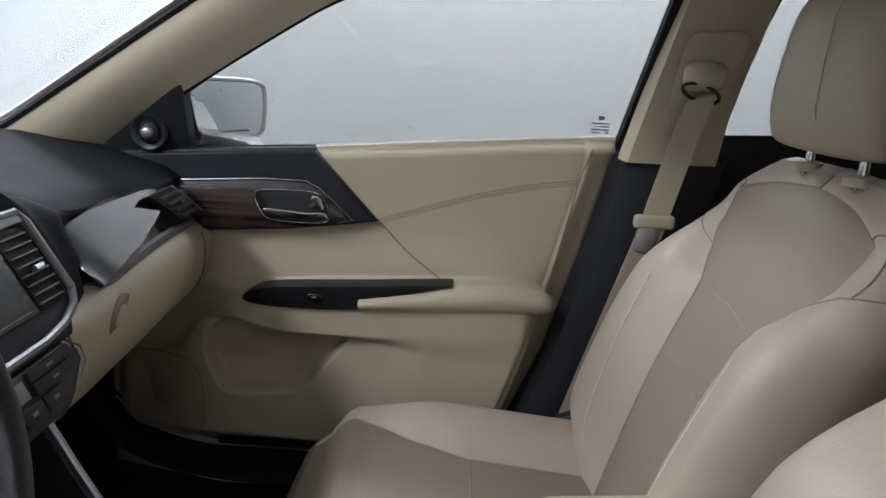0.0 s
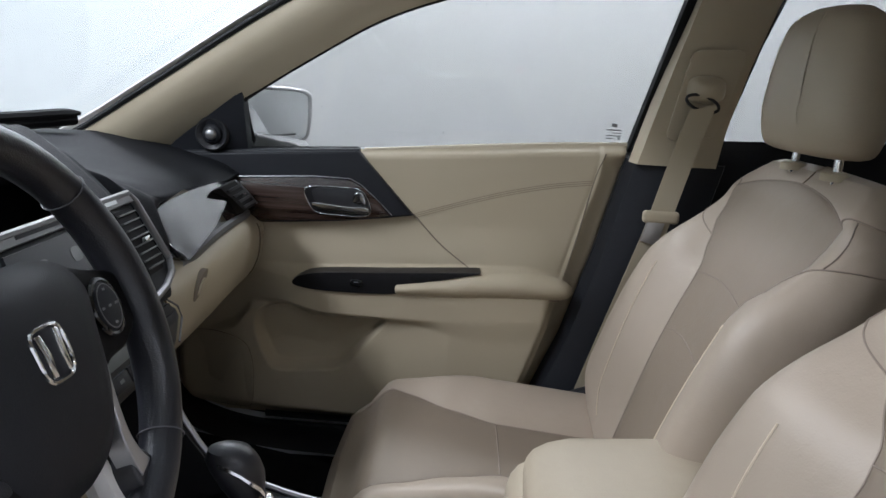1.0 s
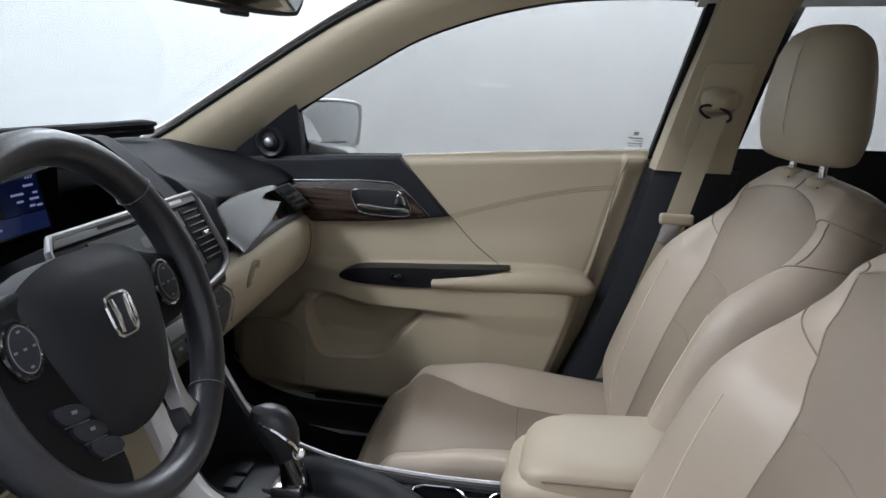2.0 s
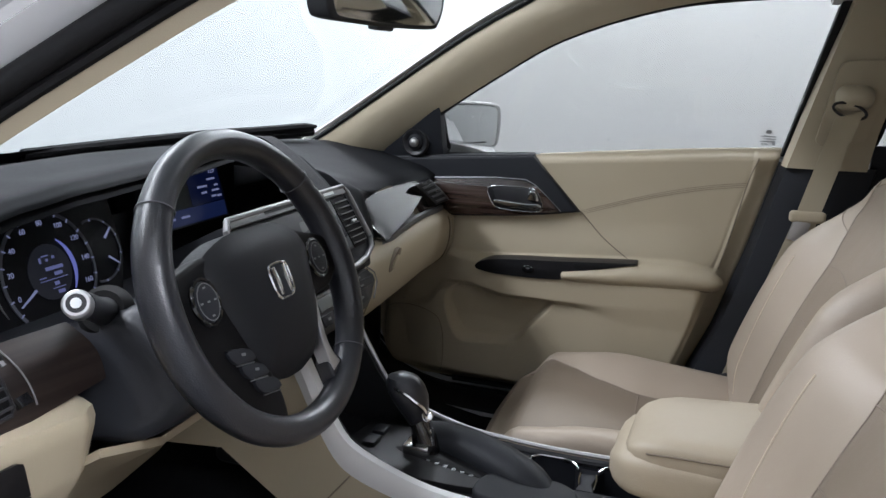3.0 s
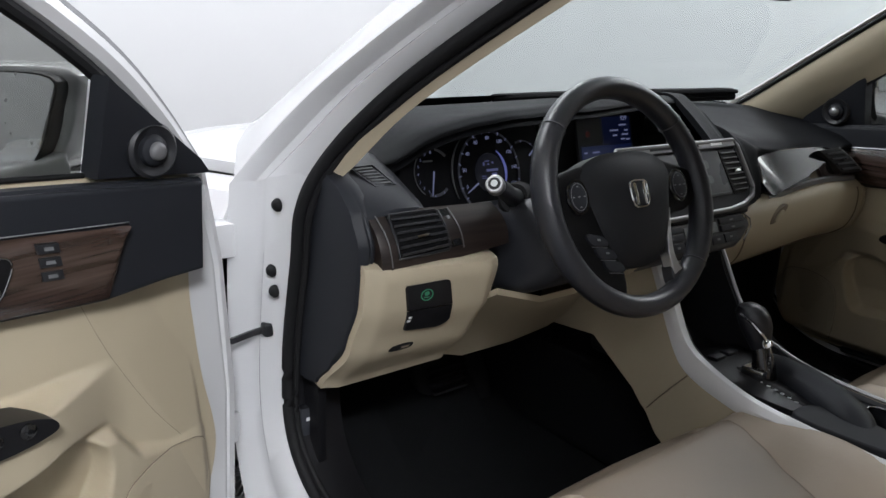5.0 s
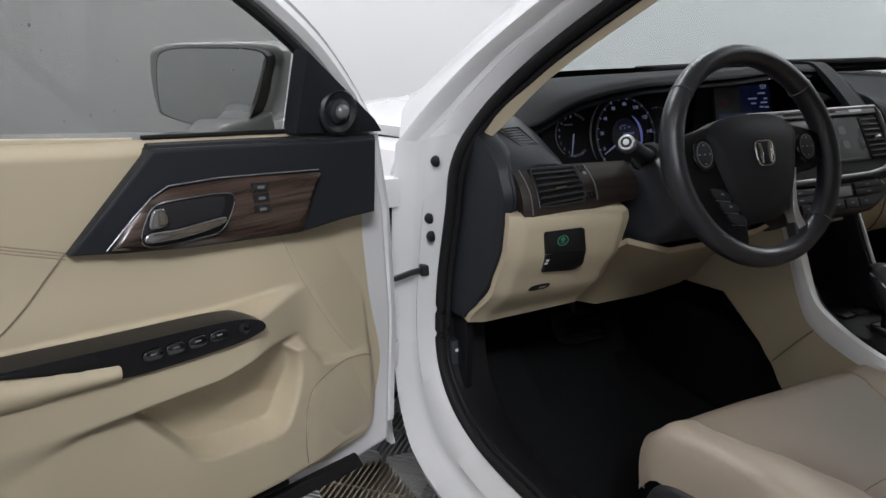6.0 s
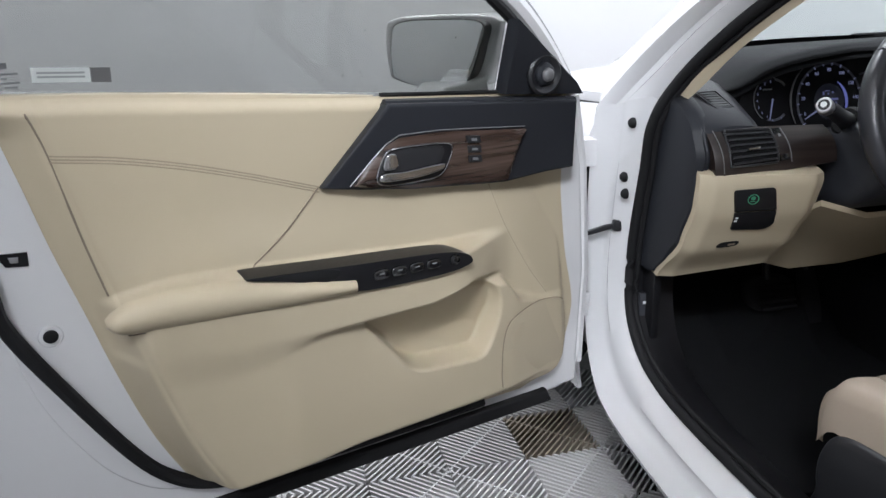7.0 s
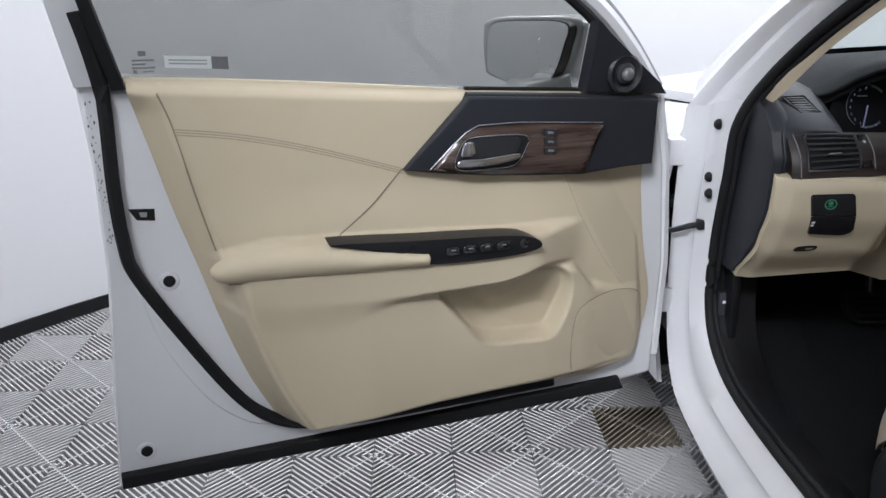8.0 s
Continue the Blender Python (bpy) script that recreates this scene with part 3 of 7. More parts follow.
def door_relief(x, z):
    """How far the door panel stands proud at a point."""
    w = 0.004 * math.sin(x * 5)
    long = step(-0.36, -0.20, x) * (1 - step(0.255, 0.335, x))
    shelf = table([(-0.52, 0.580), (-0.42, 0.586), (-0.365, 0.604), (-0.325, 0.648), (-0.25, 0.657), (-0.16, 0.641), (0.0, 0.640), (0.3, 0.664)], x)
    up = step(shelf - lerp(0.011, 0.055, step(-0.02, 0.18, x)), shelf + 0.003, z)
    at = arm_top(x)
    down = 1 - step(at - 0.012, at + 0.006, z)
    w += 0.049 * long * up * down + 0.012 * long * (1 - step(at, at + 0.09, z)) * up
    low = 1 - step(shelf - 0.022, shelf - 0.004, z)
    low = lerp(low, 1 - up, long)
    w += table([(-0.49, 0.0), (-0.42, 0.007), (-0.34, 0.026), (-0.26, 0.034), (-0.05, 0.040), (0.08, 0.055), (0.25, 0.055)], x) * low
    d = inside_by(POCKET, x, z)
    w -= (0.024 + 0.026 * step(0.64, 0.53, z)) * step(0.0, 0.011, d) + 0.006 * step(0.010, 0.05, d)
    if d > 0:
        w = max(w, -0.020)
    line = -0.306 - (0.804 - z) * 0.58
    w -= 0.22 * max(0, line - x) * (1 - step(0.80, 0.83, z)) * (1 - 0.25 * low)
    rear = straight(REAR_EDGE, z)
    w = lerp(w, -0.020, step(0.062, 0.004, rear - x) * step(1.0, 0.95, z))
    w += 0.006 * step(0.052, 0.046, rear - x) * step(0.0, 0.012, rear - x)
    w = lerp(w, -0.012, step(0.428, 0.393, z))
    top = table(BELT_LINE, x)
    w -= 0.022 * step(top - 0.022, top, z) ** 2
    w -= 0.025 * step(-0.47, -0.51, x)
    return max(w, -0.0235)


def stitch(name, pts, put, w, parent, material, r=0.0014, n=40, label=""):
    """A sewn line on the panel."""
    return part(name, tube([put(p.x, p.y, w + door_relief(p.x, p.y)) for p in smooth_line([(a, b, 0) for a, b in pts], n)], r, 5), material, parent, label)


def round_poly(pts, n=48):
    return [(p.x, p.y) for p in smooth_line([(a, b, 0) for a, b in pts], n, True)]


def disc(put, x, z, w, prof, n=28):
    rows = [[put(x + r * math.cos(math.tau * k / n), z + r * math.sin(math.tau * k / n), w + h) for k in range(n)] for r, h in prof]
    return sheet(rows, True, True)


def car_door(s):
    put = on_door(s)
    driver = s < 0
    door = thing("front_door_open" if driver else "front_door", "white car door standing wide open, beige and black inner panel" if driver else "closed car door with beige panel and dark wood inlay", "car door", "front doors")
    # panel skin
    rows = []
    nu, nv = 250, 190
    for i in range(nv + 1):
        v = i / nv
        r = []
        for j in range(nu + 1):
            u = j / nu
            zz = 0.393 + v * 0.577
            x = lerp(table(FRONT_EDGE, min(zz, 0.937)), straight(REAR_EDGE, zz), u)
            z = 0.393 + v * (table(BELT_LINE, x) - 0.393)
            r.append(put(x, z, door_relief(x, z)))
        rows.append(r)
    panel = part("door_panel", sheet(rows), BEIGE, door, "beige moulded inner door panel", sharp=75)
    # seams
    stitch("seam", [(0.360, 0.985), (0.344, 0.932), (0.320, 0.817), (0.302, 0.742)], put, 0.0, panel, SEAM, 0.0015)
    for dz in (0.0, -0.004, -0.008):
        stitch("stitching", [(0.344, 0.932 + dz), (0.267, 0.921 + dz), (0.187, 0.903 + dz), (0.102, 0.878 + dz), (-0.003, 0.843 + dz)], put, -0.0002, panel, DOOR_STITCH, 0.0009)
    stitch("seam", [(-0.003, 0.843), (0.05, 0.79), (0.112, 0.745)], put, 0.0, panel, SEAM, 0.0014)
    stitch("seam", [(-0.306, 0.804), (-0.339, 0.729), (-0.393, 0.637), (-0.435, 0.581)], put, -0.001, panel, SEAM, 0.0012)
    # speaker cover and lower clip
    grille = round_poly([(-0.318, 0.484), (-0.329, 0.545), (-0.361, 0.566), (-0.42, 0.571), (-0.468, 0.562), (-0.486, 0.535), (-0.484, 0.475), (-0.456, 0.420), (-0.39, 0.408), (-0.328, 0.412)])
    cover = part("speaker_cover", slab(grille, lambda x, z, w: put(x, z, w + door_relief(x, z)), -0.01, 0.0022, 0.001), BEIGE_HARD, door, "beige perforated speaker cover")
    part("cover_groove", tube([put(x, z, 0.0006 + door_relief(x, z)) for x, z in grille], 0.0011, 5, True), SEAM, cover)
    part("access_cover", tube([put(x, z, 0.012) for x, z in ((0.130, 0.398), (0.126, 0.416), (0.116, 0.423), (0.080, 0.423), (0.071, 0.417), (0.067, 0.398))], 0.0012, 5), SEAM, door)
    # dark upper trim with wood inlay
    up = 0 if driver else 0.0065
    part("upper_trim", slab([(-0.116, 0.955 + up), (-0.30, 0.943 + up), (-0.478, 0.930 + up), (-0.474, 0.814), (-0.415, 0.813), (-0.330, 0.807), (-0.294, 0.809), (-0.154, 0.820), (-0.063, 0.832), (-0.003, 0.842)], put, -0.01, 0.016, 0.006, 3), BLACK, door, "black soft-touch upper door trim")
    part("belt_roll", tube([put(x, z + up, 0.002) for x, z in ((-0.48, 0.926), (-0.30, 0.941), (-0.114, 0.953))], 0.0085, 8), BLACK, door)
    TOPW, LOWW = [(-0.363, 0.894), (-0.201, 0.905), (-0.130, 0.904), (-0.105, 0.893), (-0.080, 0.872), (-0.049, 0.842)], [(-0.363, 0.892), (-0.330, 0.812), (-0.151, 0.824), (-0.081, 0.834), (-0.049, 0.840)]
    rows = [[put(x, lerp(table(TOPW, x), table(LOWW, x), k / 10), 0.0168 + 0.0092 * math.sin(math.pi * min(1, k / 10 * 0.9 + 0.05)) ** 0.7) for k in range(11)] for x in [lerp(-0.362, -0.050, i / 40) for i in range(41)]]
    inlay = part("wood_inlay", sheet(rows), WOOD, door, "dark striped wood inlay")
    part("inlay_edge", tube([put(x, z, 0.0195) for x, z in ((-0.045, 0.841), (-0.082, 0.876), (-0.107, 0.897), (-0.130, 0.908), (-0.201, 0.9085), (-0.363, 0.8975))], 0.0008, 6), SILVER, inlay, "thin bright edge")
    ring = round_poly([(-0.086, 0.846), (-0.094, 0.872), (-0.108, 0.888), (-0.14, 0.891), (-0.196, 0.890), (-0.217, 0.883), (-0.212, 0.862), (-0.195, 0.840), (-0.16, 0.836), (-0.105, 0.836)])
    part("handle_bowl", slab(ring, put, 0.012, 0.0275, 0.004), PLATE_BLACK, inlay, "black handle bowl")
    part("handle_ring", tube([put(x, z, 0.0275) for x, z in ring], 0.0013, 8, True), DARK_CHROME, inlay, "chrome surround")
    part("handle_dish", slab([(0.86 * (x + 0.15) - 0.145, 0.80 * (z - 0.864) + 0.866) for x, z in ring], put, 0.02, 0.0285, 0.001), BLACK_HARD, inlay)
    part("door_handle", slab(round_poly([(-0.092, 0.8435), (-0.094, 0.856), (-0.13, 0.8555), (-0.18, 0.859), (-0.200, 0.859), (-0.196, 0.850), (-0.15, 0.843)]), put, 0.026, 0.036, 0.0045, 4), DARK_CHROME, inlay, "chrome pull handle")
    part("lock_knob", slab(round_poly([(-0.096, 0.860), (-0.099, 0.878), (-0.106, 0.885), (-0.118, 0.882), (-0.120, 0.862)], 24), put, 0.026, 0.034, 0.004, 3), DARK_CHROME, inlay, "chrome lock knob")
    if driver:
        for k in range(3):
            b = part("memory_button", slab([(x - 0.001 * k, z - 0.0155 * k) for x, z in ((-0.247, 0.884), (-0.272, 0.882), (-0.270, 0.893), (-0.246, 0.895))], put, 0.020, 0.0285, 0.0015), BLACK_HARD, inlay)
            part("button_mark", slab([(x - 0.001 * k, z - 0.0155 * k) for x, z in ((-0.253, 0.887), (-0.264, 0.886), (-0.263, 0.890), (-0.253, 0.891))], put, 0.0280, 0.0289, 0), DIM_PRINT, b)
    # armrest with pull cup and switches
    PT, PB = [(-0.033, 0.716), (0.06, 0.732), (0.130, 0.746), (0.223, 0.752), (0.285, 0.747), (0.304, 0.738), (0.314, 0.726)], [(-0.033, 0.692), (0.088, 0.692), (0.210, 0.697), (0.285, 0.701), (0.304, 0.705), (0.314, 0.714)]
    rows = []
    for i in range(49):
        x = lerp(-0.033, 0.314, i / 48)
        fall = math.sqrt(max(0, 1 - max(0, (x - 0.270) / 0.0445) ** 2)) * math.sqrt(max(0.05, 1 - max(0, (-0.024 - x) / 0.009) ** 2))
        rows.append([put(x, lerp(table(PT, x), table(PB, x), k / 14), 0.040 + 0.036 * (fall ** 0.5) * max(0, math.sin(math.pi * (0.04 + 0.92 * k / 14))) ** 0.42) for k in range(15)])
    rest = part("armrest", sheet(rows), BEIGE, door, "padded beige armrest", sharp=70)
    part("armrest_seam", tube([put(x, table(PB, x) + 0.001, 0.059) for x in [lerp(-0.02, 0.290, i / 30) for i in range(31)]], 0.0012, 5), SEAM, rest)
    sw = round_poly([(0.135, 0.747), (0.086, 0.745), (-0.025, 0.737), (-0.165, 0.728), (-0.214, 0.719), (-0.231, 0.707), (-0.222, 0.697), (-0.166, 0.691), (-0.034, 0.694), (0.0, 0.712), (0.08, 0.733)], 60)
    plate = part("switch_plate", slab(sw, put, 0.02, 0.066, 0.004, 3), PLATE_BLACK, door, "black switch plate with pull recess")
    part("pull_recess", slab(round_poly([(0.105, 0.741), (0.06, 0.743), (0.0, 0.735), (0.012, 0.720), (0.05, 0.728)], 30), put, 0.06, 0.0675, 0.001), RUBBER, plate)
    for k in range(4 if driver else 1):
        x, z = (-0.068 - 0.030 * k, 0.714 - 0.0004 * k) if driver else (-0.105, 0.712)
        key = part("window_switch", slab(round_poly([(x - 0.011, z - 0.006), (x + 0.010, z - 0.007), (x + 0.011, z + 0.006), (x - 0.010, z + 0.007)], 20), put, 0.060, 0.0705, 0.0025, 3), PIANO, plate, "gloss black window switch")
        part("switch_mark", slab([(x - 0.004, z + 0.001), (x + 0.004, z + 0.001), (x + 0.004, z + 0.003), (x - 0.004, z + 0.003)], put, 0.070, 0.0709, 0), DIM_PRINT, key)
    if driver:
        part("mirror_knob", disc(put, -0.197, 0.712, 0.064, [(0.009, 0.0), (0.009, 0.004), (0.006, 0.006), (0.002, 0.006)], 20), PIANO, plate, "round mirror control")
    # mirror triangle with tweeter
    tri = part("mirror_triangle", slab([(-0.336, 0.949), (-0.505, 0.936), (-0.485, 0.958), (-0.338, 1.068)], lambda x, z, w: put(x, z, w + 0.30 * (z - 0.95)), -0.03, 0.004, 0.004), BLACK, door, "black triangle trim at the mirror")
    part("tweeter_ring", disc(put, -0.404, 0.978, 0.012, [(0.034, 0.0), (0.034, 0.006), (0.030, 0.010), (0.022, 0.006), (0.020, 0.004)]), BLACK_HARD, tri, "round black tweeter")
    part("tweeter_dome", disc(put, -0.404, 0.978, 0.016, [(0.020, 0.0), (0.018, 0.006), (0.012, 0.010), (0.004, 0.0115)]), BLACK, tri)
    part("tweeter_cap", disc(put, -0.404, 0.978, 0.026, [(0.0115, 0.0), (0.0105, 0.004), (0.007, 0.007), (0.003, 0.008)]), SATIN_GREY if driver else SILVER, tri, "bright metal tweeter centre")
    # painted door frame
    skin = [(-0.535, 0.36), (-0.30, 0.335), (0.1, 0.330), (0.498, 0.335), (0.482, 0.526), (0.466, 0.707), (0.463, 0.875), (0.470, 1.0), (0.42, 1.002), (-0.30, 0.942), (-0.505, 0.925), (-0.530, 0.80), (-0.545, 0.60)]
    part("door_frame", slab(skin, put, -0.135, -0.028, 0.010, 3), WHITE_PAINT, door, "white painted door shell")
    if driver:
        part("stamped_step", slab([(q.x, q.y) for q in smooth_line([(0.428, 0.70, 0), (0.405, 0.60, 0), (0.365, 0.515, 0), (0.325, 0.457, 0), (0.27, 0.414, 0), (0.20, 0.397, 0)], 24)] + [(0.20, 0.405), (0.255, 0.435), (0.302, 0.490), (0.375, 0.615), (0.424, 0.71)], put, -0.036, -0.0225, 0.005, 3), WHITE_PAINT, door, "stamped step in the white sheet metal")
        part("frame_edge", tube([put(x, z, -0.040) for x, z in ((-0.540, 0.40), (-0.548, 0.60), (-0.532, 0.80), (-0.508, 0.93))], 0.014, 8), WHITE_PAINT, door)
    part("sill_strip", slab([(0.490, 0.340), (0.490, 0.366), (-0.452, 0.369), (-0.465, 0.341)], put, -0.04, -0.014, 0.006, 3), RUBBER, door, "black rubber strip along the lower edge")
    seal = smooth_line([(0.450, 1.10, 0), (0.434, 0.99, 0), (0.437, 0.85, 0), (0.434, 0.76, 0), (0.424, 0.71, 0), (0.375, 0.615, 0), (0.302, 0.490, 0), (0.255, 0.435, 0), (0.20, 0.405, 0), (0.11, 0.392, 0), (-0.05, 0.390, 0), (-0.3, 0.390, 0)], 60)
    part("door_seal", tube([put(p.x, p.y, -0.018 + 0.30 * max(0, p.y - 1.0)) for p in seal], 0.013, 8, flat=0.8), RUBBER, door, "black rubber seal")
    part("door_latch", slab([(0.423, 0.812), (0.385, 0.809), (0.386, 0.790), (0.412, 0.793)], put, -0.04, -0.026, 0.002), RUBBER, door, "black latch slot")
    part("latch_tongue", slab([(0.408, 0.806), (0.396, 0.805), (0.397, 0.797), (0.406, 0.798)], put, -0.03, -0.0255, 0.001), SILVER, door, "metal latch tongue")
    for x, z in ((0.377, 0.690), (0.446, 0.398)):
        p = part("plug_seat", disc(put, x, z, -0.029, [(0.017, 0.0), (0.014, 0.003), (0.009, 0.003)]), WHITE_PAINT, door)
        part("rubber_plug", disc(put, x, z, -0.026, [(0.0095, 0.0), (0.0085, 0.003), (0.003, 0.004)]), RUBBER, p, "round black rubber plug")
    # window frame and glass
    tilt = lambda x, z, w: put(x, z, w + 0.30 * (z - 0.95))
    sash = smooth_line([(-0.512, 0.930, 0), (-0.43, 1.022, 0), (-0.34, 1.100, 0), (-0.20, 1.185, 0), (-0.03, 1.258, 0), (0.16, 1.305, 0), (0.36, 1.320, 0), (0.50, 1.318, 0)], 30)
    part("window_frame", tube([tilt(p.x, p.y, -0.045) for p in sash], 0.017, 8), WHITE_PAINT if driver else BLACK_HARD, door)
    part("frame_edge_strip", tube([tilt(p.x - 0.012, p.y + 0.012, -0.058) for p in sash], 0.009, 8), SATIN_GREY, door, "grey outer strip of the window frame")
    part("window_seal", tube([tilt(p.x + 0.016, p.y - 0.016, -0.035) for p in sash], 0.009, 8), RUBBER, door)
    if driver:
        part("rear_sash", slab([(0.412, 0.995), (0.470, 0.995), (0.515, 1.32), (0.475, 1.32)], tilt, -0.06, -0.03, 0.006), WHITE_PAINT, door)
    else:
        part("rear_sash", slab([(0.412, 0.995), (0.440, 0.995), (0.512, 1.32), (0.484, 1.32)], tilt, -0.06, -0.03, 0.006), BLACK_HARD, door)
        part("sash_strip", slab([(0.421, 0.995), (0.432, 0.995), (0.503, 1.32), (0.492, 1.32)], tilt, -0.032, -0.026, 0.002), SATIN_GREY, door, "grey strip along the window's rear edge")
    part("glass_run", slab([(0.402, 0.99), (0.420, 0.99), (0.490, 1.32), (0.474, 1.32)], tilt, -0.05, -0.022, 0.003), RUBBER, door)
    pane = part("window_pane", slab([(-0.34, 0.93), (0.42, 0.975), (0.478, 1.315), (0.16, 1.303), (-0.03, 1.255), (-0.20, 1.182), (-0.34, 1.095)], tilt, -0.042, -0.038, 0), GLASS, door, "tinted side window with dried water spots", smooth=False)
    part("belt_seal", tube([put(x, z + 0.002, -0.024) for x, z in BELT[1:3]], 0.0035, 6), RUBBER, door)
    part("belt_edge", tube([put(x, z - 0.001, -0.026) for x, z in [(-0.108, 0.963)] + BELT[3:]], [0.003] + [0.007] * len(BELT[3:]), 8), BEIGE, door)
    # door mirror
    P = lambda a, b, c: put((-0.335 if driver else -0.366) + (0.096 if driver else 0.104) * a + 0.8 * c, (0.950 if driver else 0.946) + (0.112 if driver else 0.116) * b, -0.055 - 0.157 * a + 0.5 * c)
    shape = round_poly([(0.00, 0.99), (0.5, 1.02), (0.93, 0.96), (1.0, 0.72), (0.98, 0.30), (0.90, 0.13), (0.45, 0.0), (0.30, 0.02), (0.10, 0.20), (0.0, 0.65)], 48)
    mir = part("mirror_housing", slab([((a - 0.5) * 1.17 + 0.52, (b - 0.5) * 1.14 + 0.5) for a, b in shape], lambda a, b, c: P(a, b, c) + (put(-1, 0, -0.5) - put(0, 0, 0)) * max(0, -c) * 0.5, -0.070, 0.0, 0.010, 3), WHITE_PAINT, door, "white door mirror housing")
    Q = lambda a, b, c: P(a, b, c + (0.022 * (1 - a) + 0.016 * (1 - b) if driver else 0.022 * (1 - a)))
    part("mirror_rim", slab([((a - 0.5) * 1.025 + 0.5, (b - 0.5) * 1.025 + 0.5) for a, b in shape], Q, -0.03, 0.0015, 0.001), BLACK_HARD, mir)
    part("mirror_glass", slab(shape, Q, -0.005, 0.003, 0.0005), MIRROR, mir, "mirror glass")
    part("mirror_foot", slab([(-0.345, 0.925), (-0.22, 0.932), (-0.25, 0.962), (-0.335, 0.975)], put, -0.13, -0.05, 0.01, 3), WHITE_PAINT, mir)
    if not driver:
        for k in range(2):
            part("mirror_print", slab([(0.30, 0.20 - 0.07 * k), (0.78 - 0.1 * k, 0.20 - 0.07 * k), (0.78 - 0.1 * k, 0.23 - 0.07 * k), (0.30, 0.23 - 0.07 * k)], Q, 0.003, 0.0034, 0), DARK_PRINT, mir)
    # etched marks, sticker and dried drops on the pane
    marks = [(0.374, 1.036, 0.010, 0.007), (0.374, 1.029, 0.030, 0.0022), (0.380, 1.0235, 0.018, 0.0022), (0.374, 1.018, 0.032, 0.0022), (0.368, 1.0125, 0.014, 0.0022), (0.386, 1.0115, 0.005, 0.005)]
    for x, z, wd, h in marks:
        part("etched_mark", slab([(x - wd / 2, z), (x + wd / 2, z), (x + wd / 2, z + h), (x - wd / 2, z + h)], tilt, -0.0378, -0.0374, 0), DIM_PRINT, pane)
    if driver:
        lab = part("window_sticker", slab([(0.280, 1.014), (0.345, 1.018), (0.345, 1.036), (0.280, 1.032)], tilt, -0.0378, -0.0373, 0), mat("sticker_film", (0.60, 0.63, 0.62), 0.5), pane, "pale window sticker with a black end")
        part("sticker_end", slab([(0.256, 1.012), (0.279, 1.0135), (0.279, 1.032), (0.256, 1.0305)], tilt, -0.0378, -0.0370, 0), DARK_PRINT, lab)
        for dz in (0.004, 0.009):
            part("sticker_bar", slab([(0.286, 1.016 + dz), (0.339, 1.019 + dz), (0.339, 1.0215 + dz), (0.286, 1.0185 + dz)], tilt, -0.0374, -0.0369, 0), mat("faint_print", (0.30, 0.32, 0.32), 0.6), lab)
    rnd = random.Random(5 if driver else 9)
    if driver:
        chips = bmesh.new()
        for k in range(46):
            x, z, r = rnd.uniform(0.449, 0.459), 0.76 + 0.22 * rnd.random(), rnd.uniform(0.0005, 0.0016)
            chips.faces.new([chips.verts.new(put(x + r * math.cos(q) * rnd.uniform(0.6, 1.3), z + r * 1.8 * math.sin(q) * rnd.uniform(0.6, 1.3), -0.0274)) for q in [math.tau * i / 6 for i in range(6)]])
        part("paint_chips", chips, DARK_PRINT, door, "small chips and dirt specks on the door edge", kind="stuff")
    drops = bmesh.new()
    for k in range(34 if driver else 90):
        x, z = rnd.uniform(-0.30, 0.40), 0.985 + rnd.random() ** 1.6 * 0.27
        if z > 1.06 + (x + 0.34) * 0.62:
            continue
        r = rnd.uniform(0.0007, 0.0016)
        drops.faces.new([drops.verts.new(tilt(x + r * math.cos(q) * rnd.uniform(0.7, 1.2), z + r * 1.4 * math.sin(q), -0.0372)) for q in [math.tau * i / 7 for i in range(7)]])
    spots = part("dried_drops", drops, mat("dried_drop", (0.16, 0.16, 0.16), 0.7), pane, "dried water spots")
    tagged(spots, kind="stuff")
    return door


passenger_door = car_door(1)
driver_door = car_door(-1)


# ---- dashboard ----
dash = thing("dashboard", "black and beige car dashboard with wood and gloss trim", "dashboard")


def dash_section(y):
    """Outline of the black upper pad at a place across the car, from the windshield to the lip towards the seats."""
    lx = table([(-0.72, -0.47), (-0.60, -0.485), (-0.565, -0.465), (-0.51, -0.443), (-0.40, -0.428), (-0.20, -0.44), (0.0, -0.460), (0.150, -0.470), (0.172, -0.425), (0.190, -0.380), (0.235, -0.360), (0.30, -0.354), (0.48, -0.348), (0.72, -0.352)], y)
    lz = table([(-0.72, 0.930), (-0.60, 0.933), (-0.583, 0.940), (-0.565, 0.954), (-0.545, 0.969), (-0.51, 0.985), (-0.45, 0.997), (-0.39, 1.005), (-0.20, 1.010), (0.0, 1.018), (0.150, 1.014), (0.164, 0.988), (0.176, 0.958), (0.20, 0.938), (0.24, 0.925), (0.30, 0.917), (0.48, 0.905), (0.60, 0.905), (0.72, 0.908)], y)
    ez = 0.012 * (1 - abs(y) / 0.75)
    right = step(0.150, 0.188, y)
    under = lerp(-0.075, -0.02, max(right, step(-0.57, -0.60, y)))
    return [(-0.93 + 0.18 * (abs(y) / 0.72) ** 2.5, 0.955), (-0.80, 0.972 + ez), (-0.66, max(0.972, lerp(0.985, lz, 0.35)) + ez * 0.5), (-0.54, lerp(0.985, lz, lerp(0.8, 0.38, right))), (lx - lerp(0.03, 0.05, right), lz + lerp(0.004, 0.021, right)), (lx - 0.008, lz - lerp(0.001, -0.002, right)), (lx, lz - 0.006), (lx - 0.006, lz - 0.011), (lx + under, lz - 0.013)]


ys = [-0.725 + 1.45 * k / 72 for k in range(73)]
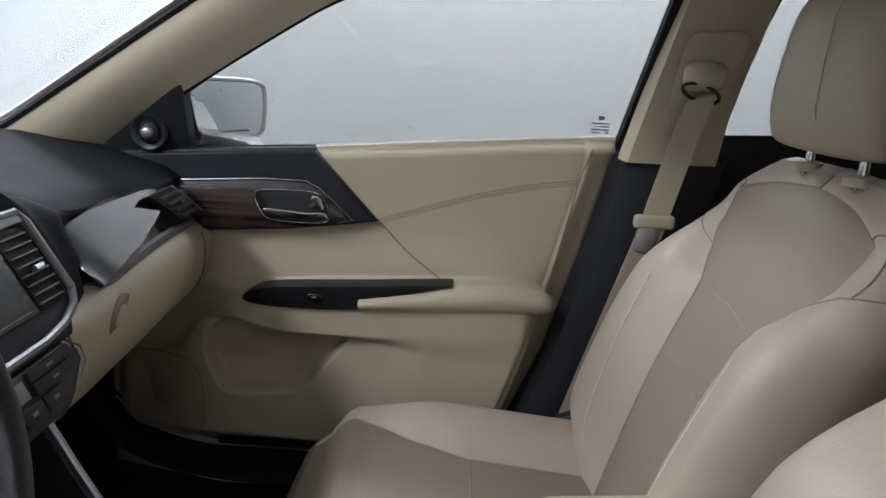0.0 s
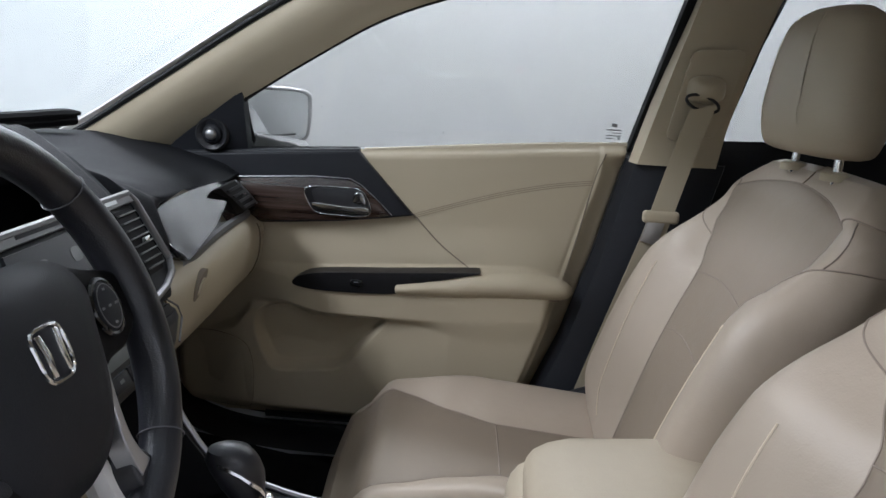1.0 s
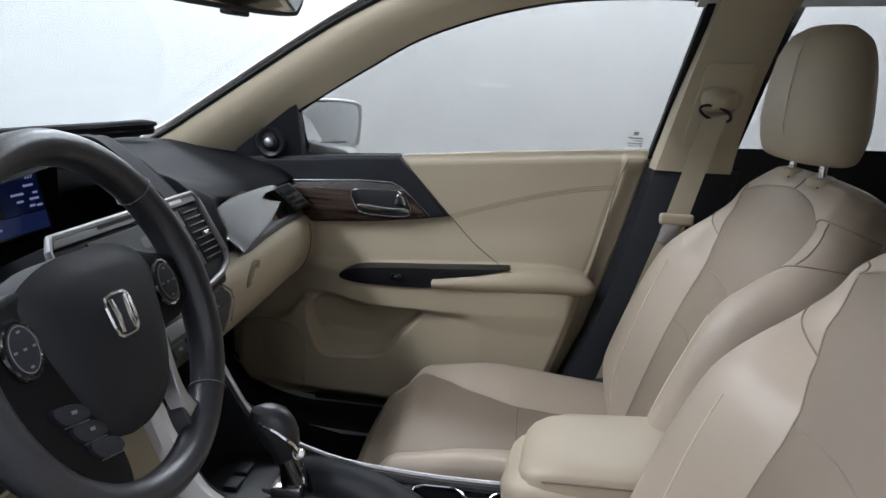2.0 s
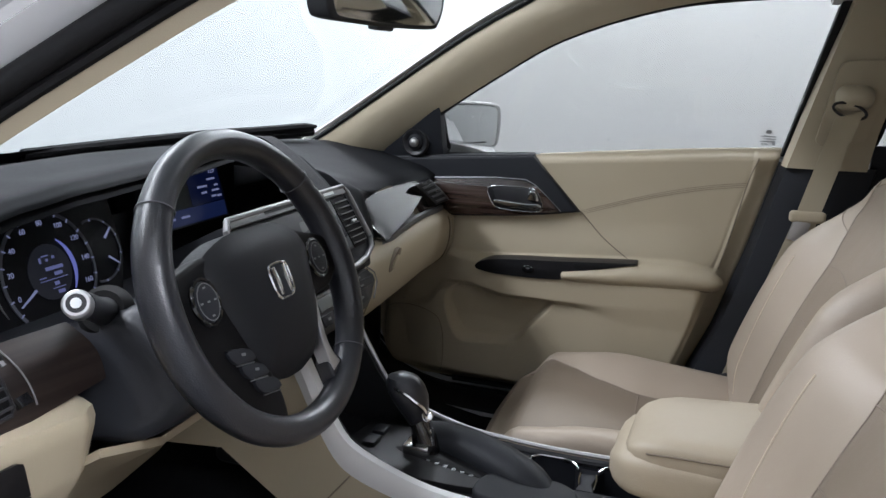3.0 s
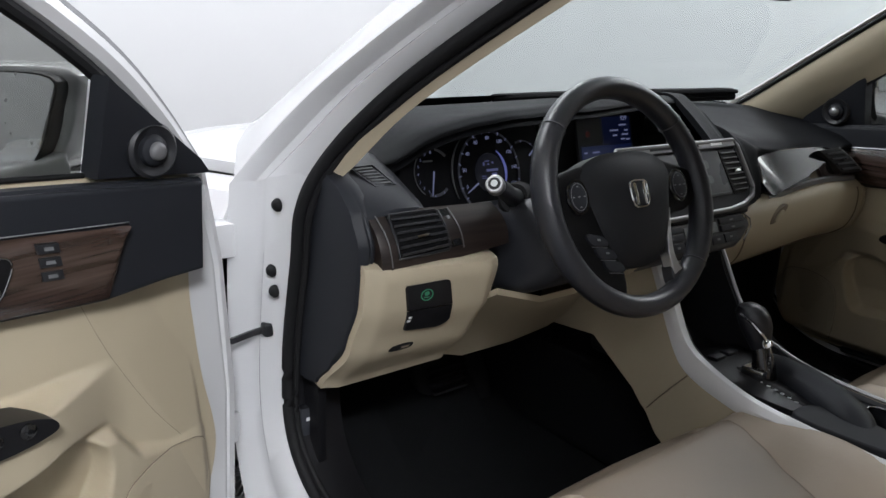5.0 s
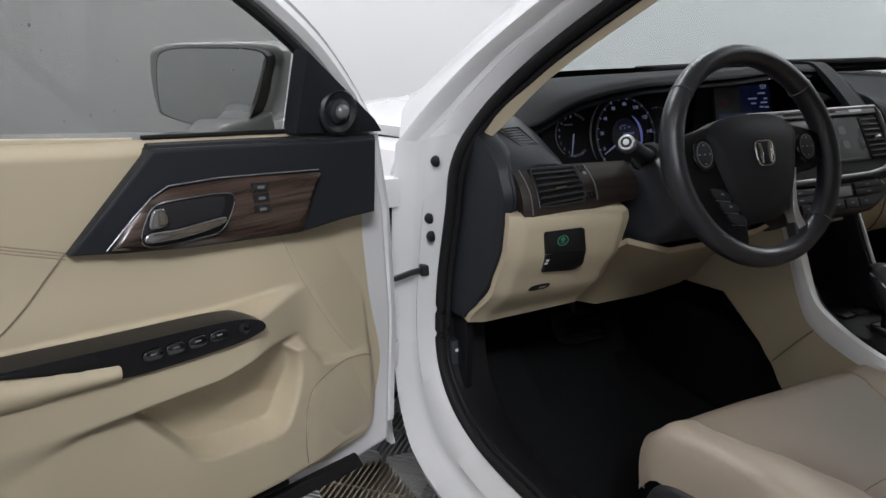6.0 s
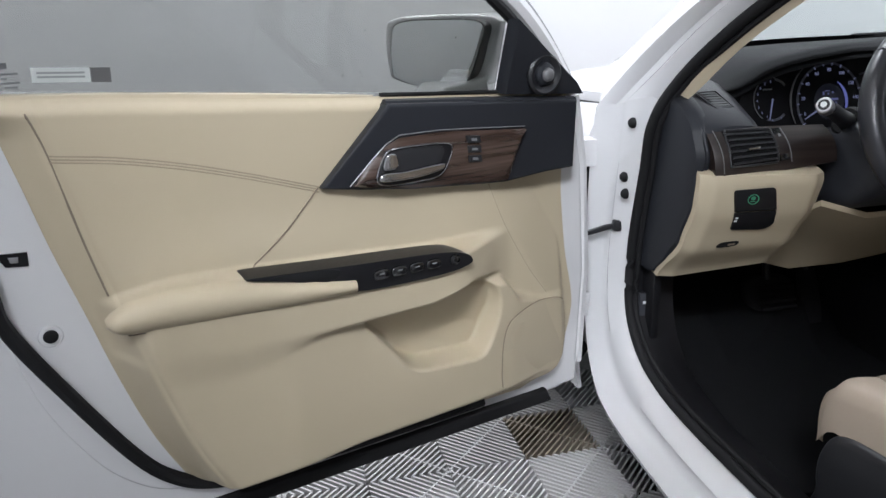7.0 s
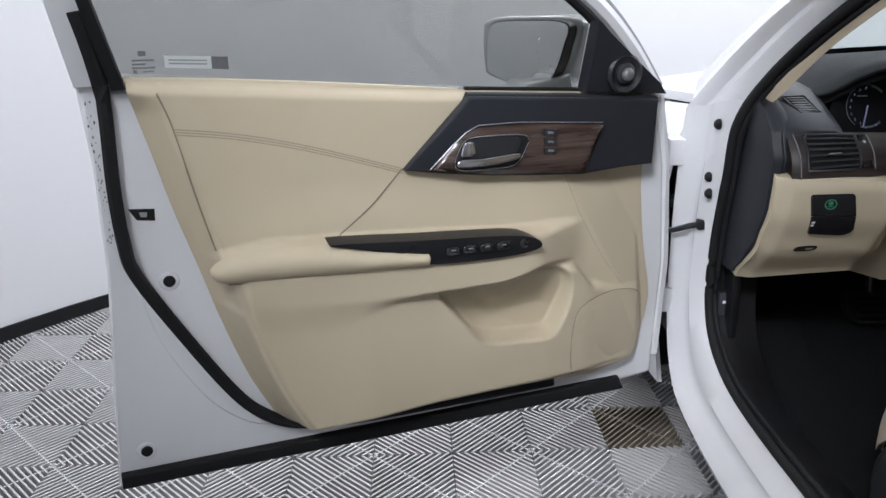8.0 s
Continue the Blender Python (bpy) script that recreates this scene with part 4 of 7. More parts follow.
rows = [[Vector((p.x, y * lerp(0.80, 1.0, step(-0.82, -0.52, p.x)), p.y)) for p in smooth_line([(a, b, 0) for a, b in dash_section(y)], 34)] for y in ys]
part("dash_pad", sheet(rows, back=(0.0, 0, -0.012)), SHADED_PAD, dash, "black soft-touch dashboard top")
# inner wall behind gauges and screens
part("dash_core", block((-0.80, -0.60, 0.60), (-0.56, 0.60, 0.93), 0.01), BLACK_HARD, dash)

# gauge cluster
gz = radians(14)


def on_gauge(y, z, w):
    """Face of the cluster, leaning back; w towards the seats."""
    return Vector((-0.478 - (z - 0.915) * math.tan(gz) + w, y, z))


part("gauge_face", slab([(-0.565, 0.850), (-0.285, 0.850), (-0.265, 0.90), (-0.27, 0.985), (-0.40, 0.998), (-0.50, 0.985), (-0.565, 0.945), (-0.580, 0.905)], on_gauge, -0.02, 0, 0.004), DIAL, dash, "gloss black gauge cluster")
part("gauge_shelf", sheet([[Vector((x, y, z)) for y in (-0.585, -0.50, -0.40, -0.30, -0.20, -0.13)] for x, z in ((-0.50, 0.852), (-0.44, 0.858), (-0.40, 0.864), (-0.385, 0.852))], back=(0, 0, -0.01)), BLACK, dash)


def dial(yc, zc, r, marks, a0, a1, name, label, band=0.0025):
    turn = [lerp(a0, a1, k / 40) for k in range(41)]
    ring = part(name, sheet([[on_gauge(yc + q * math.cos(t), zc + q * math.sin(t), 0.002) for q in (r - band, r)] for t in turn], back=(-0.0015, 0, 0)), DIAL_BAND, dash, label)
    for k in range(marks):
        t = lerp(a0, a1, (k + 0.5) / marks)
        c, n = math.cos(t), math.sin(t)
        part("dial_mark", slab([(yc + (r * q) * c - n * h, zc + (r * q) * n + c * h) for q, h in ((0.92, -0.0007), (0.99, -0.0007), (0.99, 0.0007), (0.92, 0.0007))], on_gauge, 0.0022, 0.003, 0), WHITE_GLOW, ring)
    return ring


def needle(yc, zc, r, t, ring, r0=0.1):
    c, n = math.cos(t), math.sin(t)
    part("needle", slab([(yc + r * q * c - n * h, zc + r * q * n + c * h) for q, h in ((r0, -0.0013), (0.95, -0.0006), (0.95, 0.0006), (r0, 0.0013))], on_gauge, 0.002, 0.0035, 0), WHITE_GLOW, ring)


def writing(text, size, m, material, parent, name="lettering"):
    """Readable lettering as a thin mesh at the pose m."""
    cu = bpy.data.curves.new(name, "FONT")
    cu.body, cu.size, cu.align_x, cu.align_y, cu.extrude = text, size, "CENTER", "CENTER", 0.0003
    tmp = bpy.data.objects.new(name, cu)
    me = bpy.data.meshes.new_from_object(tmp)
    bpy.data.objects.remove(tmp)
    me.transform(m)
    me.materials.clear()
    me.materials.append(material)
    ob = new(name, me)
    ob.parent = parent
    return ob


def gauge_text(text, size, y, z, ring, w=0.002):
    writing(text, size, Matrix.Translation(on_gauge(y, z, w)) @ Matrix.Rotation(radians(90), 4, "Z") @ Matrix.Rotation(radians(90) - gz, 4, "X"), WHITE_GLOW, ring)


DY, DZ = -0.391, 0.902
big = dial(DY, DZ, 0.070, 16, radians(222), radians(-38), "speedometer", "round speedometer with lit white marks", 0.004)
for k, txt in enumerate(("0", "20", "40", "60", "80", "100", "120", "140", "160")):
    t = radians(lerp(200, -22, k / 8))
    gauge_text(txt, 0.0088, DY + 0.0565 * math.cos(t), DZ + 0.0565 * math.sin(t), big)
needle(DY, DZ, 0.064, radians(208), big, 0.50)
part("blue_arc", sheet([[on_gauge(DY + q * math.cos(t), DZ + q * math.sin(t), 0.002) for q in (0.0385 - 0.0045 * math.sin(math.pi * k / 16), 0.0395)] for k, t in [(k, radians(lerp(-42, 62, k / 16))) for k in range(17)]], back=(-0.001, 0, 0)), glow_mat("blue_arc_light", (0.25, 0.28, 0.85), 0.5), big, "glowing blue arc")
part("trip_display", disc(on_gauge, DY, DZ, 0.0, [(0.032, 0), (0.032, 0.0008), (0.004, 0.0008)]), glow_mat("inner_display", (0.010, 0.014, 0.05), 0.12), big, "round blue trip display")
for dy, dz, wd, hi in ((0.006, 0.004, 0.026, 0.004), (0.010, -0.003, 0.012, 0.004), (0.002, -0.0085, 0.042, 0.0008), (-0.014, -0.005, 0.010, 0.0012), (0.004, -0.014, 0.007, 0.004), (0.006, -0.019, 0.020, 0.0008), (0.008, -0.024, 0.010, 0.004), (-0.012, 0.015, 0.003, 0.006), (-0.004, 0.019, 0.010, 0.0016), (-0.002, 0.014, 0.003, 0.003), (0.008, 0.016, 0.004, 0.003)):
    part("display_bar", slab([(DY + dy - wd / 2, DZ + dz - hi / 2), (DY + dy + wd / 2, DZ + dz - hi / 2), (DY + dy + wd / 2, DZ + dz + hi / 2), (DY + dy - wd / 2, DZ + dz + hi / 2)], on_gauge, 0.0012, 0.0018, 0), BAR_GLOW, big)
part("silver_crescent", sheet([[on_gauge(DY + q * math.cos(t), DZ + q * math.sin(t), 0.003) for q in (0.0815, 0.0815 + 0.0028 * math.sin(math.pi * k / 20))] for k, t in [(k, radians(lerp(132, 206, k / 20))) for k in range(21)]], back=(-0.002, 0, 0)), SATIN_GREY, dash, "silver crescent beside the speedometer")
left = dial(-0.511, 0.911, 0.038, 2, radians(252), radians(312), "rev_counter", "left gauge with a white needle", 0.004)
part("gauge_arc", sheet([[on_gauge(-0.511 + q * math.cos(t), 0.911 + q * math.sin(t), 0.002) for q in (0.034, 0.038)] for t in [radians(lerp(42, 78, k / 10)) for k in range(11)]], back=(-0.0015, 0, 0)), SATIN_GREY, left)
part("display_bar", slab([(-0.530, 0.928), (-0.511, 0.928), (-0.511, 0.9305), (-0.530, 0.9305)], on_gauge, 0.001, 0.002, 0), DIM_PRINT, left)
part("gauge_rim", sheet([[on_gauge(-0.511 + q * math.cos(t), 0.911 + q * math.sin(t), 0.002) for q in (0.0375, 0.0385)] for t in [radians(lerp(78, 236, k / 30)) for k in range(31)]], back=(-0.0015, 0, 0)), SATIN_GREY, left, "thin grey dial rim")
for k in range(8):
    t = radians(lerp(247, 95, k / 7))
    gauge_text(str(k + 1), 0.0065, -0.511 + 0.0315 * math.cos(t), 0.911 + 0.0315 * math.sin(t), left)
needle(-0.511, 0.911, 0.038, radians(258), left, -0.05)
right = dial(-0.311, 0.911, 0.040, 6, radians(112), radians(-105), "fuel_gauge", "right gauge with two needles")
needle(-0.311, 0.911, 0.040, radians(40), right, 0.5)
needle(-0.311, 0.911, 0.040, radians(-36), right, 0.45)

# upper centre display, set back under the hood
part("display_recess", block((-0.58, -0.15, 0.875), (-0.545, 0.115, 1.0), 0.004), RUBBER, dash)


def on_display(y, z, w):
    return Vector((-0.536 - (z - 0.93) * 0.25 + w, y, z - 0.002))


imid = part("upper_display", slab([(-0.105, 0.893), (0.065, 0.893), (0.065, 0.985), (-0.105, 0.985)], on_display, -0.005, 0.002, 0.002), SCREEN, dash, "upper centre display with blue readout")
part("display_band", slab([(-0.098, 0.897), (0.058, 0.897), (0.058, 0.921), (-0.098, 0.921)], on_display, 0.001, 0.0028, 0), BLUE_GLOW, imid, "lit blue band")
part("display_glow", slab([(-0.03, 0.923), (0.058, 0.923), (0.058, 0.982), (-0.03, 0.982)], on_display, 0.001, 0.0025, 0), BLUE_DIM, imid)
writing("929", 0.013, Matrix.Translation(on_display(0.038, 0.972, 0.004)) @ Matrix.Rotation(radians(90), 4, "Z") @ Matrix.Rotation(radians(80), 4, "X"), WHITE_GLOW, imid)
for y, z, wd in ((0.034, 0.959, 0.022), (0.006, 0.949, 0.026), (0.045, 0.948, 0.010), (0.008, 0.939, 0.014), (0.040, 0.940, 0.020), (0.032, 0.931, 0.012), (0.048, 0.930, 0.012), (-0.055, 0.909, 0.022), (-0.086, 0.909, 0.010)):
    part("display_bar", slab([(y - wd / 2, z - 0.0015), (y + wd / 2, z - 0.0015), (y + wd / 2, z + 0.0015), (y - wd / 2, z + 0.0015)], on_display, 0.002, 0.0034, 0), WHITE_GLOW, imid)
part("display_dot", disc(lambda y, z, w: on_display(y, z, w), -0.075, 0.945, 0.002, [(0.006, 0), (0.006, 0.001), (0.002, 0.001)]), RED_GLOW, imid)

# centre stack: silver frame, touch screen, side vents, climate panel


def on_stack(y, z, w):
    """Face of the centre panel: leans back towards the windshield at its top."""
    z = 0.945 + (z - 0.93) * 0.975
    return Vector((-0.339 + (0.942 - z) * 0.5 + w * 0.894, -0.06 + y * (1.108 + 1.6 * (0.945 - z)), z + w * 0.447))


stack = part("centre_panel", slab([(-0.130, 0.800), (0.130, 0.800), (0.160, 0.835), (0.162, 0.925), (-0.162, 0.925), (-0.160, 0.835)], on_stack, -0.10, 0.0, 0.01, 3), BLACK, dash, "black centre panel")
frame_out = [(-0.158, 0.930), (0.158, 0.930), (0.165, 0.918), (0.160, 0.842), (0.148, 0.826), (0.120, 0.815), (0.085, 0.810), (-0.085, 0.810), (-0.120, 0.815), (-0.148, 0.826), (-0.160, 0.842), (-0.165, 0.918)]
part("panel_frame", tube([on_stack(y, z, 0.004) for y, z in frame_out], 0.0048, 8, True), PANEL_SILVER, stack, "satin silver frame")
part("frame_bar", slab([(-0.158, 0.919), (0.158, 0.919), (0.155, 0.932), (-0.155, 0.932)], on_stack, -0.004, 0.007, 0.003), PANEL_SILVER, stack, "silver bar with a small logo shape")
part("logo_shape", slab([(0.085, 0.923), (0.118, 0.923), (0.118, 0.928), (0.085, 0.928)], on_stack, 0.006, 0.0076, 0), LIGHT_PRINT, stack)
part("disc_slot", slab([(-0.080, 0.9235), (0.05, 0.9235), (0.05, 0.928), (-0.08, 0.928)], on_stack, 0.006, 0.0074, 0), RUBBER, stack, "dark disc slot")
screen = part("touch_screen", slab([(-0.100, 0.836), (0.100, 0.836), (0.102, 0.914), (-0.102, 0.914)], on_stack, 0.0, 0.004, 0.001), SCREEN, stack, "dark touch screen with menu marks")
part("screen_line", tube([on_stack(y, 0.840, 0.0045) for y in (-0.094, 0.094)], 0.0006, 4), DIM_PRINT, screen)
for k in range(6):
    y, z = -0.055 + 0.055 * (k % 3), 0.892 - 0.026 * (k // 3)
    part("menu_mark", slab(round_poly([(y - 0.007, z - 0.006), (y + 0.007, z - 0.006), (y + 0.007, z + 0.006), (y - 0.007, z + 0.006)], 16), on_stack, 0.0035, 0.0046, 0), mat("menu_print", (0.13, 0.135, 0.14), 0.4), screen)
for s in (-1, 1):
    vent = part("centre_vent", slab([(s * 0.108, 0.835), (s * 0.140, 0.835), (s * 0.152, 0.846), (s * 0.154, 0.914), (s * 0.108, 0.914)], on_stack, -0.004, 0.0015, 0), RUBBER, stack, "black centre air vent")
    for k in range(8):
        z = 0.842 + 0.0096 * k
        part("vent_slat", slab([(s * 0.110, z - 0.0012), (s * (0.146 + 0.006 * min(1, k / 2)), z - 0.0012), (s * (0.146 + 0.006 * min(1, k / 2)), z + 0.0006), (s * 0.110, z + 0.0006)], on_stack, 0.001, 0.0050, 0.0004), SATIN_GREY, vent, "thin grey slat")
    part("vent_tab", slab([(s * 0.126, 0.872), (s * 0.140, 0.872), (s * 0.140, 0.877), (s * 0.126, 0.877)], on_stack, 0.004, 0.010, 0.001), CHROME, vent)


def on_climate(y, z, w):
    z = 0.820 + (z - 0.806) * 0.87
    return Vector((-0.339 + (0.942 - z) * 0.5 + w * 0.894, -0.06 + 1.12 * y, z + w * 0.447))


climate = part("climate_panel", slab([(-0.125, 0.806), (0.125, 0.806), (0.143, 0.790), (0.141, 0.776), (0.108, 0.754), (0.085, 0.744), (-0.085, 0.744), (-0.108, 0.754), (-0.141, 0.776), (-0.143, 0.790)], on_climate, -0.09, 0.0, 0.007, 3), BLACK_HARD, dash, "black climate control panel with buttons")
part("climate_display", slab([(-0.045, 0.778), (0.045, 0.778), (0.045, 0.797), (-0.045, 0.797)], on_climate, 0.0, 0.002, 0.001), mat("grey_display", (0.15, 0.165, 0.17), 0.3), climate, "grey climate display")
for k in range(5):
    y = -0.072 + 0.036 * k
    button = part("climate_button", slab([(y - 0.0165, 0.755), (y + 0.0165, 0.755), (y + 0.0165, 0.772), (y - 0.0165, 0.772)], on_climate, 0.0, 0.004, 0.0015), BLACK, climate)
    part("button_mark", slab([(y - 0.004, 0.762), (y + 0.004, 0.762), (y + 0.004, 0.766), (y - 0.004, 0.766)], on_climate, 0.003, 0.0044, 0), DIM_PRINT, button)
for s in (-1, 1):
    for k, (z0, z1) in enumerate(((0.776, 0.788), (0.790, 0.801))):
        button = part("side_button", slab([(s * 0.052, z0), (s * (0.118 + 0.004 * k), z0), (s * (0.128 - 0.004 * k), z1), (s * 0.052, z1)], on_climate, 0.0, 0.0045, 0.0015), BLACK, climate)
        part("button_mark", slab([(s * 0.080, z0 + 0.004), (s * 0.090, z0 + 0.004), (s * 0.090, z0 + 0.007), (s * 0.080, z0 + 0.007)], on_climate, 0.004, 0.0049, 0), DIM_PRINT, button)
    part("panel_edge", tube([on_climate(s * y, z, 0.001) for y, z in ((0.128, 0.806), (0.145, 0.790), (0.142, 0.775), (0.108, 0.752))], 0.0014, 6), SATIN_GREY, climate)
part("tray_edge", tube([(-0.292, y, 0.742) for y in (-0.130, 0.010)], 0.003, 6), SILVER, climate, "thin silver edge of the tray")
part("tray_back", block((-0.42, -0.112, 0.60), (-0.335, 0.04, 0.745), 0.01), RUBBER, climate, "dark open tray")
part("stack_foot", block((-0.46, -0.110, 0.52), (-0.36, 0.03, 0.73), 0.02, 3), RUBBER, dash)

# passenger side: gloss wing, round vent, beige lower dash with glove box
wing_top = smooth_line([(-0.350, 0.226, 0.878), (-0.352, 0.240, 0.898), (-0.350, 0.29, 0.909), (-0.345, 0.36, 0.913), (-0.340, 0.43, 0.913), (-0.338, 0.50, 0.910), (-0.340, 0.57, 0.900), (-0.346, 0.655, 0.888)], 40)
wing_low = smooth_line([(-0.318, 0.236, 0.836), (-0.316, 0.252, 0.828), (-0.312, 0.29, 0.836), (-0.309, 0.36, 0.846), (-0.309, 0.43, 0.850), (-0.311, 0.50, 0.849), (-0.318, 0.58, 0.842), (-0.330, 0.655, 0.836)], 40)
crest = [a.lerp(b, table([(0.225, 0.98), (0.29, 0.93), (0.36, 0.85), (0.42, 0.68), (0.46, 0.50), (0.50, 0.25), (0.54, 0.08), (0.58, 0.03), (0.66, 0.03)], a.y)) + Vector((0.012, 0, 0)) for a, b in zip(wing_top, wing_low)]
part("gloss_wing", sheet([[a.lerp(c, k / 8) for k in range(8)] + [c.lerp(b, k / 8) for k in range(9)] for a, b, c in zip(wing_top, wing_low, crest)], back=(-0.012, 0, 0)), PIANO, dash, "gloss black wing-shaped dash inlay", sharp=12)
part("wing_edge", sheet([[p + Vector((dx, 0, dz)) for dx, dz in ((-0.002, 0.001), (0.006, -0.002), (0.007, -0.011), (-0.002, -0.014))] for p in wing_low[2:]]), SATIN_GREY, dash, "satin grey strip under the gloss inlay")
# pad between the centre panel and the wing
rows = []
for k in range(37):
    y = lerp(0.105, 0.30, k / 36)
    sec = dash_section(y)
    lip = Vector((sec[6][0], y, sec[6][1]))
    low = Vector((table([(0.10, -0.292), (0.12, -0.295), (0.18, -0.312), (0.225, -0.320), (0.236, -0.337), (0.245, -0.352), (0.27, -0.355), (0.30, -0.354)], y), y, table([(0.10, 0.814), (0.12, 0.815), (0.18, 0.818), (0.225, 0.826), (0.236, 0.86), (0.245, 0.895), (0.27, 0.908), (0.30, 0.912)], y)))
    bulge = 0.10 * (lip - low).length
    over = step(0.275, 0.225, y)
    start = lip.lerp(Vector((sec[4][0] - 0.012, y, sec[4][1] + 0.001)), over)
    rows.append(smooth_line([start, lip + Vector((0.002, 0, 0.006)) * over, lip.lerp(low, 0.5) + Vector((bulge, 0, 0.3 * bulge)), low], 22))
part("pad_cheek", sheet(rows, back=(-0.02, 0, 0)), SHADED_PAD, dash, "black pad beside the centre panel")


def on_vent(a, b, w):
    """Face of the slanted side vent: a from the middle outwards, b from the top edge down."""
    p = Vector((-0.326, 0.438, 0.906)).lerp(Vector((-0.328, 0.538, 0.907)), a)
    q = Vector((-0.306, 0.522, 0.853)).lerp(Vector((-0.316, 0.650, 0.847)), a)
    return p.lerp(q, b) + Vector((0.92, 0, 0.38)) * w


vent = part("side_vent", slab([(0.0, 0.0), (1.0, 0.0), (1.04, 0.5), (1.0, 1.0), (0.0, 1.0), (0.03, 0.5)], on_vent, -0.02, 0.010, 0.003, 2), RUBBER, dash, "black side air vent")
for k in range(4):
    b = 0.16 + 0.22 * k
    part("vent_slat", slab([(0.10, b), (0.88, b), (0.88, b + 0.09), (0.10, b + 0.09)], on_vent, 0.008, 0.0135, 0.001), VENT, vent)
part("vent_rim", tube([on_vent(a, b, 0.0095) for a, b in ((0.93, 0.03), (0.99, 0.5), (0.94, 0.97))], 0.0022, 6), SATIN_GREY, vent, "satin grey vent rim")
part("vent_tab", slab([(0.52, 0.44), (0.62, 0.44), (0.62, 0.52), (0.52, 0.52)], on_vent, 0.010, 0.018, 0.001), CHROME, vent)
low_line = smooth_line([(-0.328, 0.070, 0.800), (-0.320, 0.13, 0.812), (-0.312, 0.20, 0.820), (-0.308, 0.27, 0.826), (-0.304, 0.36, 0.833), (-0.304, 0.44, 0.837), (-0.307, 0.52, 0.836), (-0.314, 0.60, 0.830), (-0.326, 0.672, 0.826)], 34)
lower = [[Vector((x, p.y, z)) for x, z in ((p.x - 0.006, p.z + 0.002), (p.x + 0.014, p.z - 0.014), (p.x + 0.020, p.z - 0.045), (p.x + 0.014, p.z - 0.085), (p.x - 0.008, p.z - 0.120), (p.x - 0.07, p.z - 0.147), (p.x - 0.20, p.z - 0.152))] for p in low_line]
lower = [[q for q in smooth_line(r, 20)] for r in lower]
part("lower_dash", sheet(lower, back=(-0.012, 0, 0.004)), BEIGE_HARD, dash, "beige lower dash with glove box")
glove = part("glove_box_line", tube([lower[i][j] + Vector((0.002, 0, 0)) for i, j in [(5, j) for j in range(3, 14)] + [(i, 14) for i in range(6, 31)] + [(30, j) for j in range(13, 2, -1)]], 0.0014, 5), SEAM, dash)
on_glove = lambda y, z, w: Vector((table([(0.75, -0.302), (0.78, -0.291), (0.81, -0.289)], z) + w, y, z))
part("glove_latch", slab(round_poly([(0.222, 0.776), (0.242, 0.778), (0.270, 0.797), (0.277, 0.812), (0.256, 0.810), (0.230, 0.794)], 24), on_glove, -0.006, 0.003, 0.002), SEAM, dash, "recessed glove box latch")
part("latch_lever", slab(round_poly([(0.234, 0.782), (0.252, 0.786), (0.264, 0.800), (0.250, 0.801)], 20), on_glove, -0.003, 0.005, 0.002), BEIGE_HARD, dash, "beige latch lever")
part("lower_dash_end", tube([q + Vector((0.0, 0.004, 0)) for q in lower[-1][:15]], 0.005, 8), BEIGE_HARD, dash)

# demister vent in the passenger corner
corner = lambda x, y, w: Vector((x, y, 0.915 + (-0.40 - x) * 0.24 + w))
dv = part("demister_vent", slab([(-0.475, 0.692), (-0.405, 0.652), (-0.398, 0.664), (-0.468, 0.704)], corner, -0.006, 0.0035, 0.001), RUBBER, dash, "black demister vent")
for k in range(8):
    x, y = lerp(-0.470, -0.403, k / 7), lerp(0.690, 0.652, k / 7)
    part("vent_slat", slab([(x - 0.002, y), (x + 0.002, y - 0.001), (x + 0.008, y + 0.011), (x + 0.004, y + 0.012)], corner, 0.002, 0.006, 0.0005), VENT, dv)

# driver side: end cap, top vent, wood trim with vent, beige knee panel
CAP = [(0.595, -0.487), (0.64, -0.442), (0.69, -0.402), (0.75, -0.376), (0.80, -0.370), (0.84, -0.366), (0.88, -0.385), (0.91, -0.415), (0.932, -0.46)]
rows = []
for k in range(40):
    z0 = lerp(0.595, 0.932, k / 39)
    x1 = table(CAP, z0)
    rows.append([Vector((x, y, z0)) for x, y in ((-0.62, -0.722), (x1 - 0.03, -0.722), (x1 - 0.008, -0.718), (x1, -0.706), (x1 - 0.006, -0.690))])
part("dash_end_cap", sheet(rows, back=(0, 0.006, 0)), BLACK, dash, "black dashboard end cap")
rows = [[Vector((x + 0.012 * k, y, z1 + dz)) for k, y, dz in ((0, -0.712, -0.014), (0.4, -0.69, -0.002), (0.6, -0.65, 0.002), (0.6, -0.615, 0.0), (0.3, -0.598, -0.006), (0.0, -0.588, -0.022))] for x, z1 in ((-0.62, 0.958), (-0.52, 0.945), (-0.47, 0.927), (-0.43, 0.908), (-0.40, 0.894), (-0.387, 0.885), (-0.384, 0.874))]
part("upper_left_pod", sheet(rows, back=(0, 0, -0.012)), BLACK, dash)
POD = lambda y, x, w: Vector((x + 0.45 * w, y, 0.929 + (-0.468 - x) * 0.5 + 0.9 * w))
tv = part("defrost_vent", slab([(-0.670, -0.468), (-0.634, -0.470), (-0.623, -0.430), (-0.655, -0.428)], POD, -0.004, 0.0015, 0.001), RUBBER, dash, "black demister vent")
for k in range(6):
    q = k / 5
    y0, y1, x = lerp(-0.667, -0.6535, q), lerp(-0.636, -0.6255, q), lerp(-0.465, -0.4315, q)
    part("vent_slat", slab([(y0, x - 0.0018), (y1, x - 0.0018), (y1, x + 0.0014), (y0, x + 0.0014)], POD, 0.001, 0.0032, 0.0005), BLACK_HARD, tv)
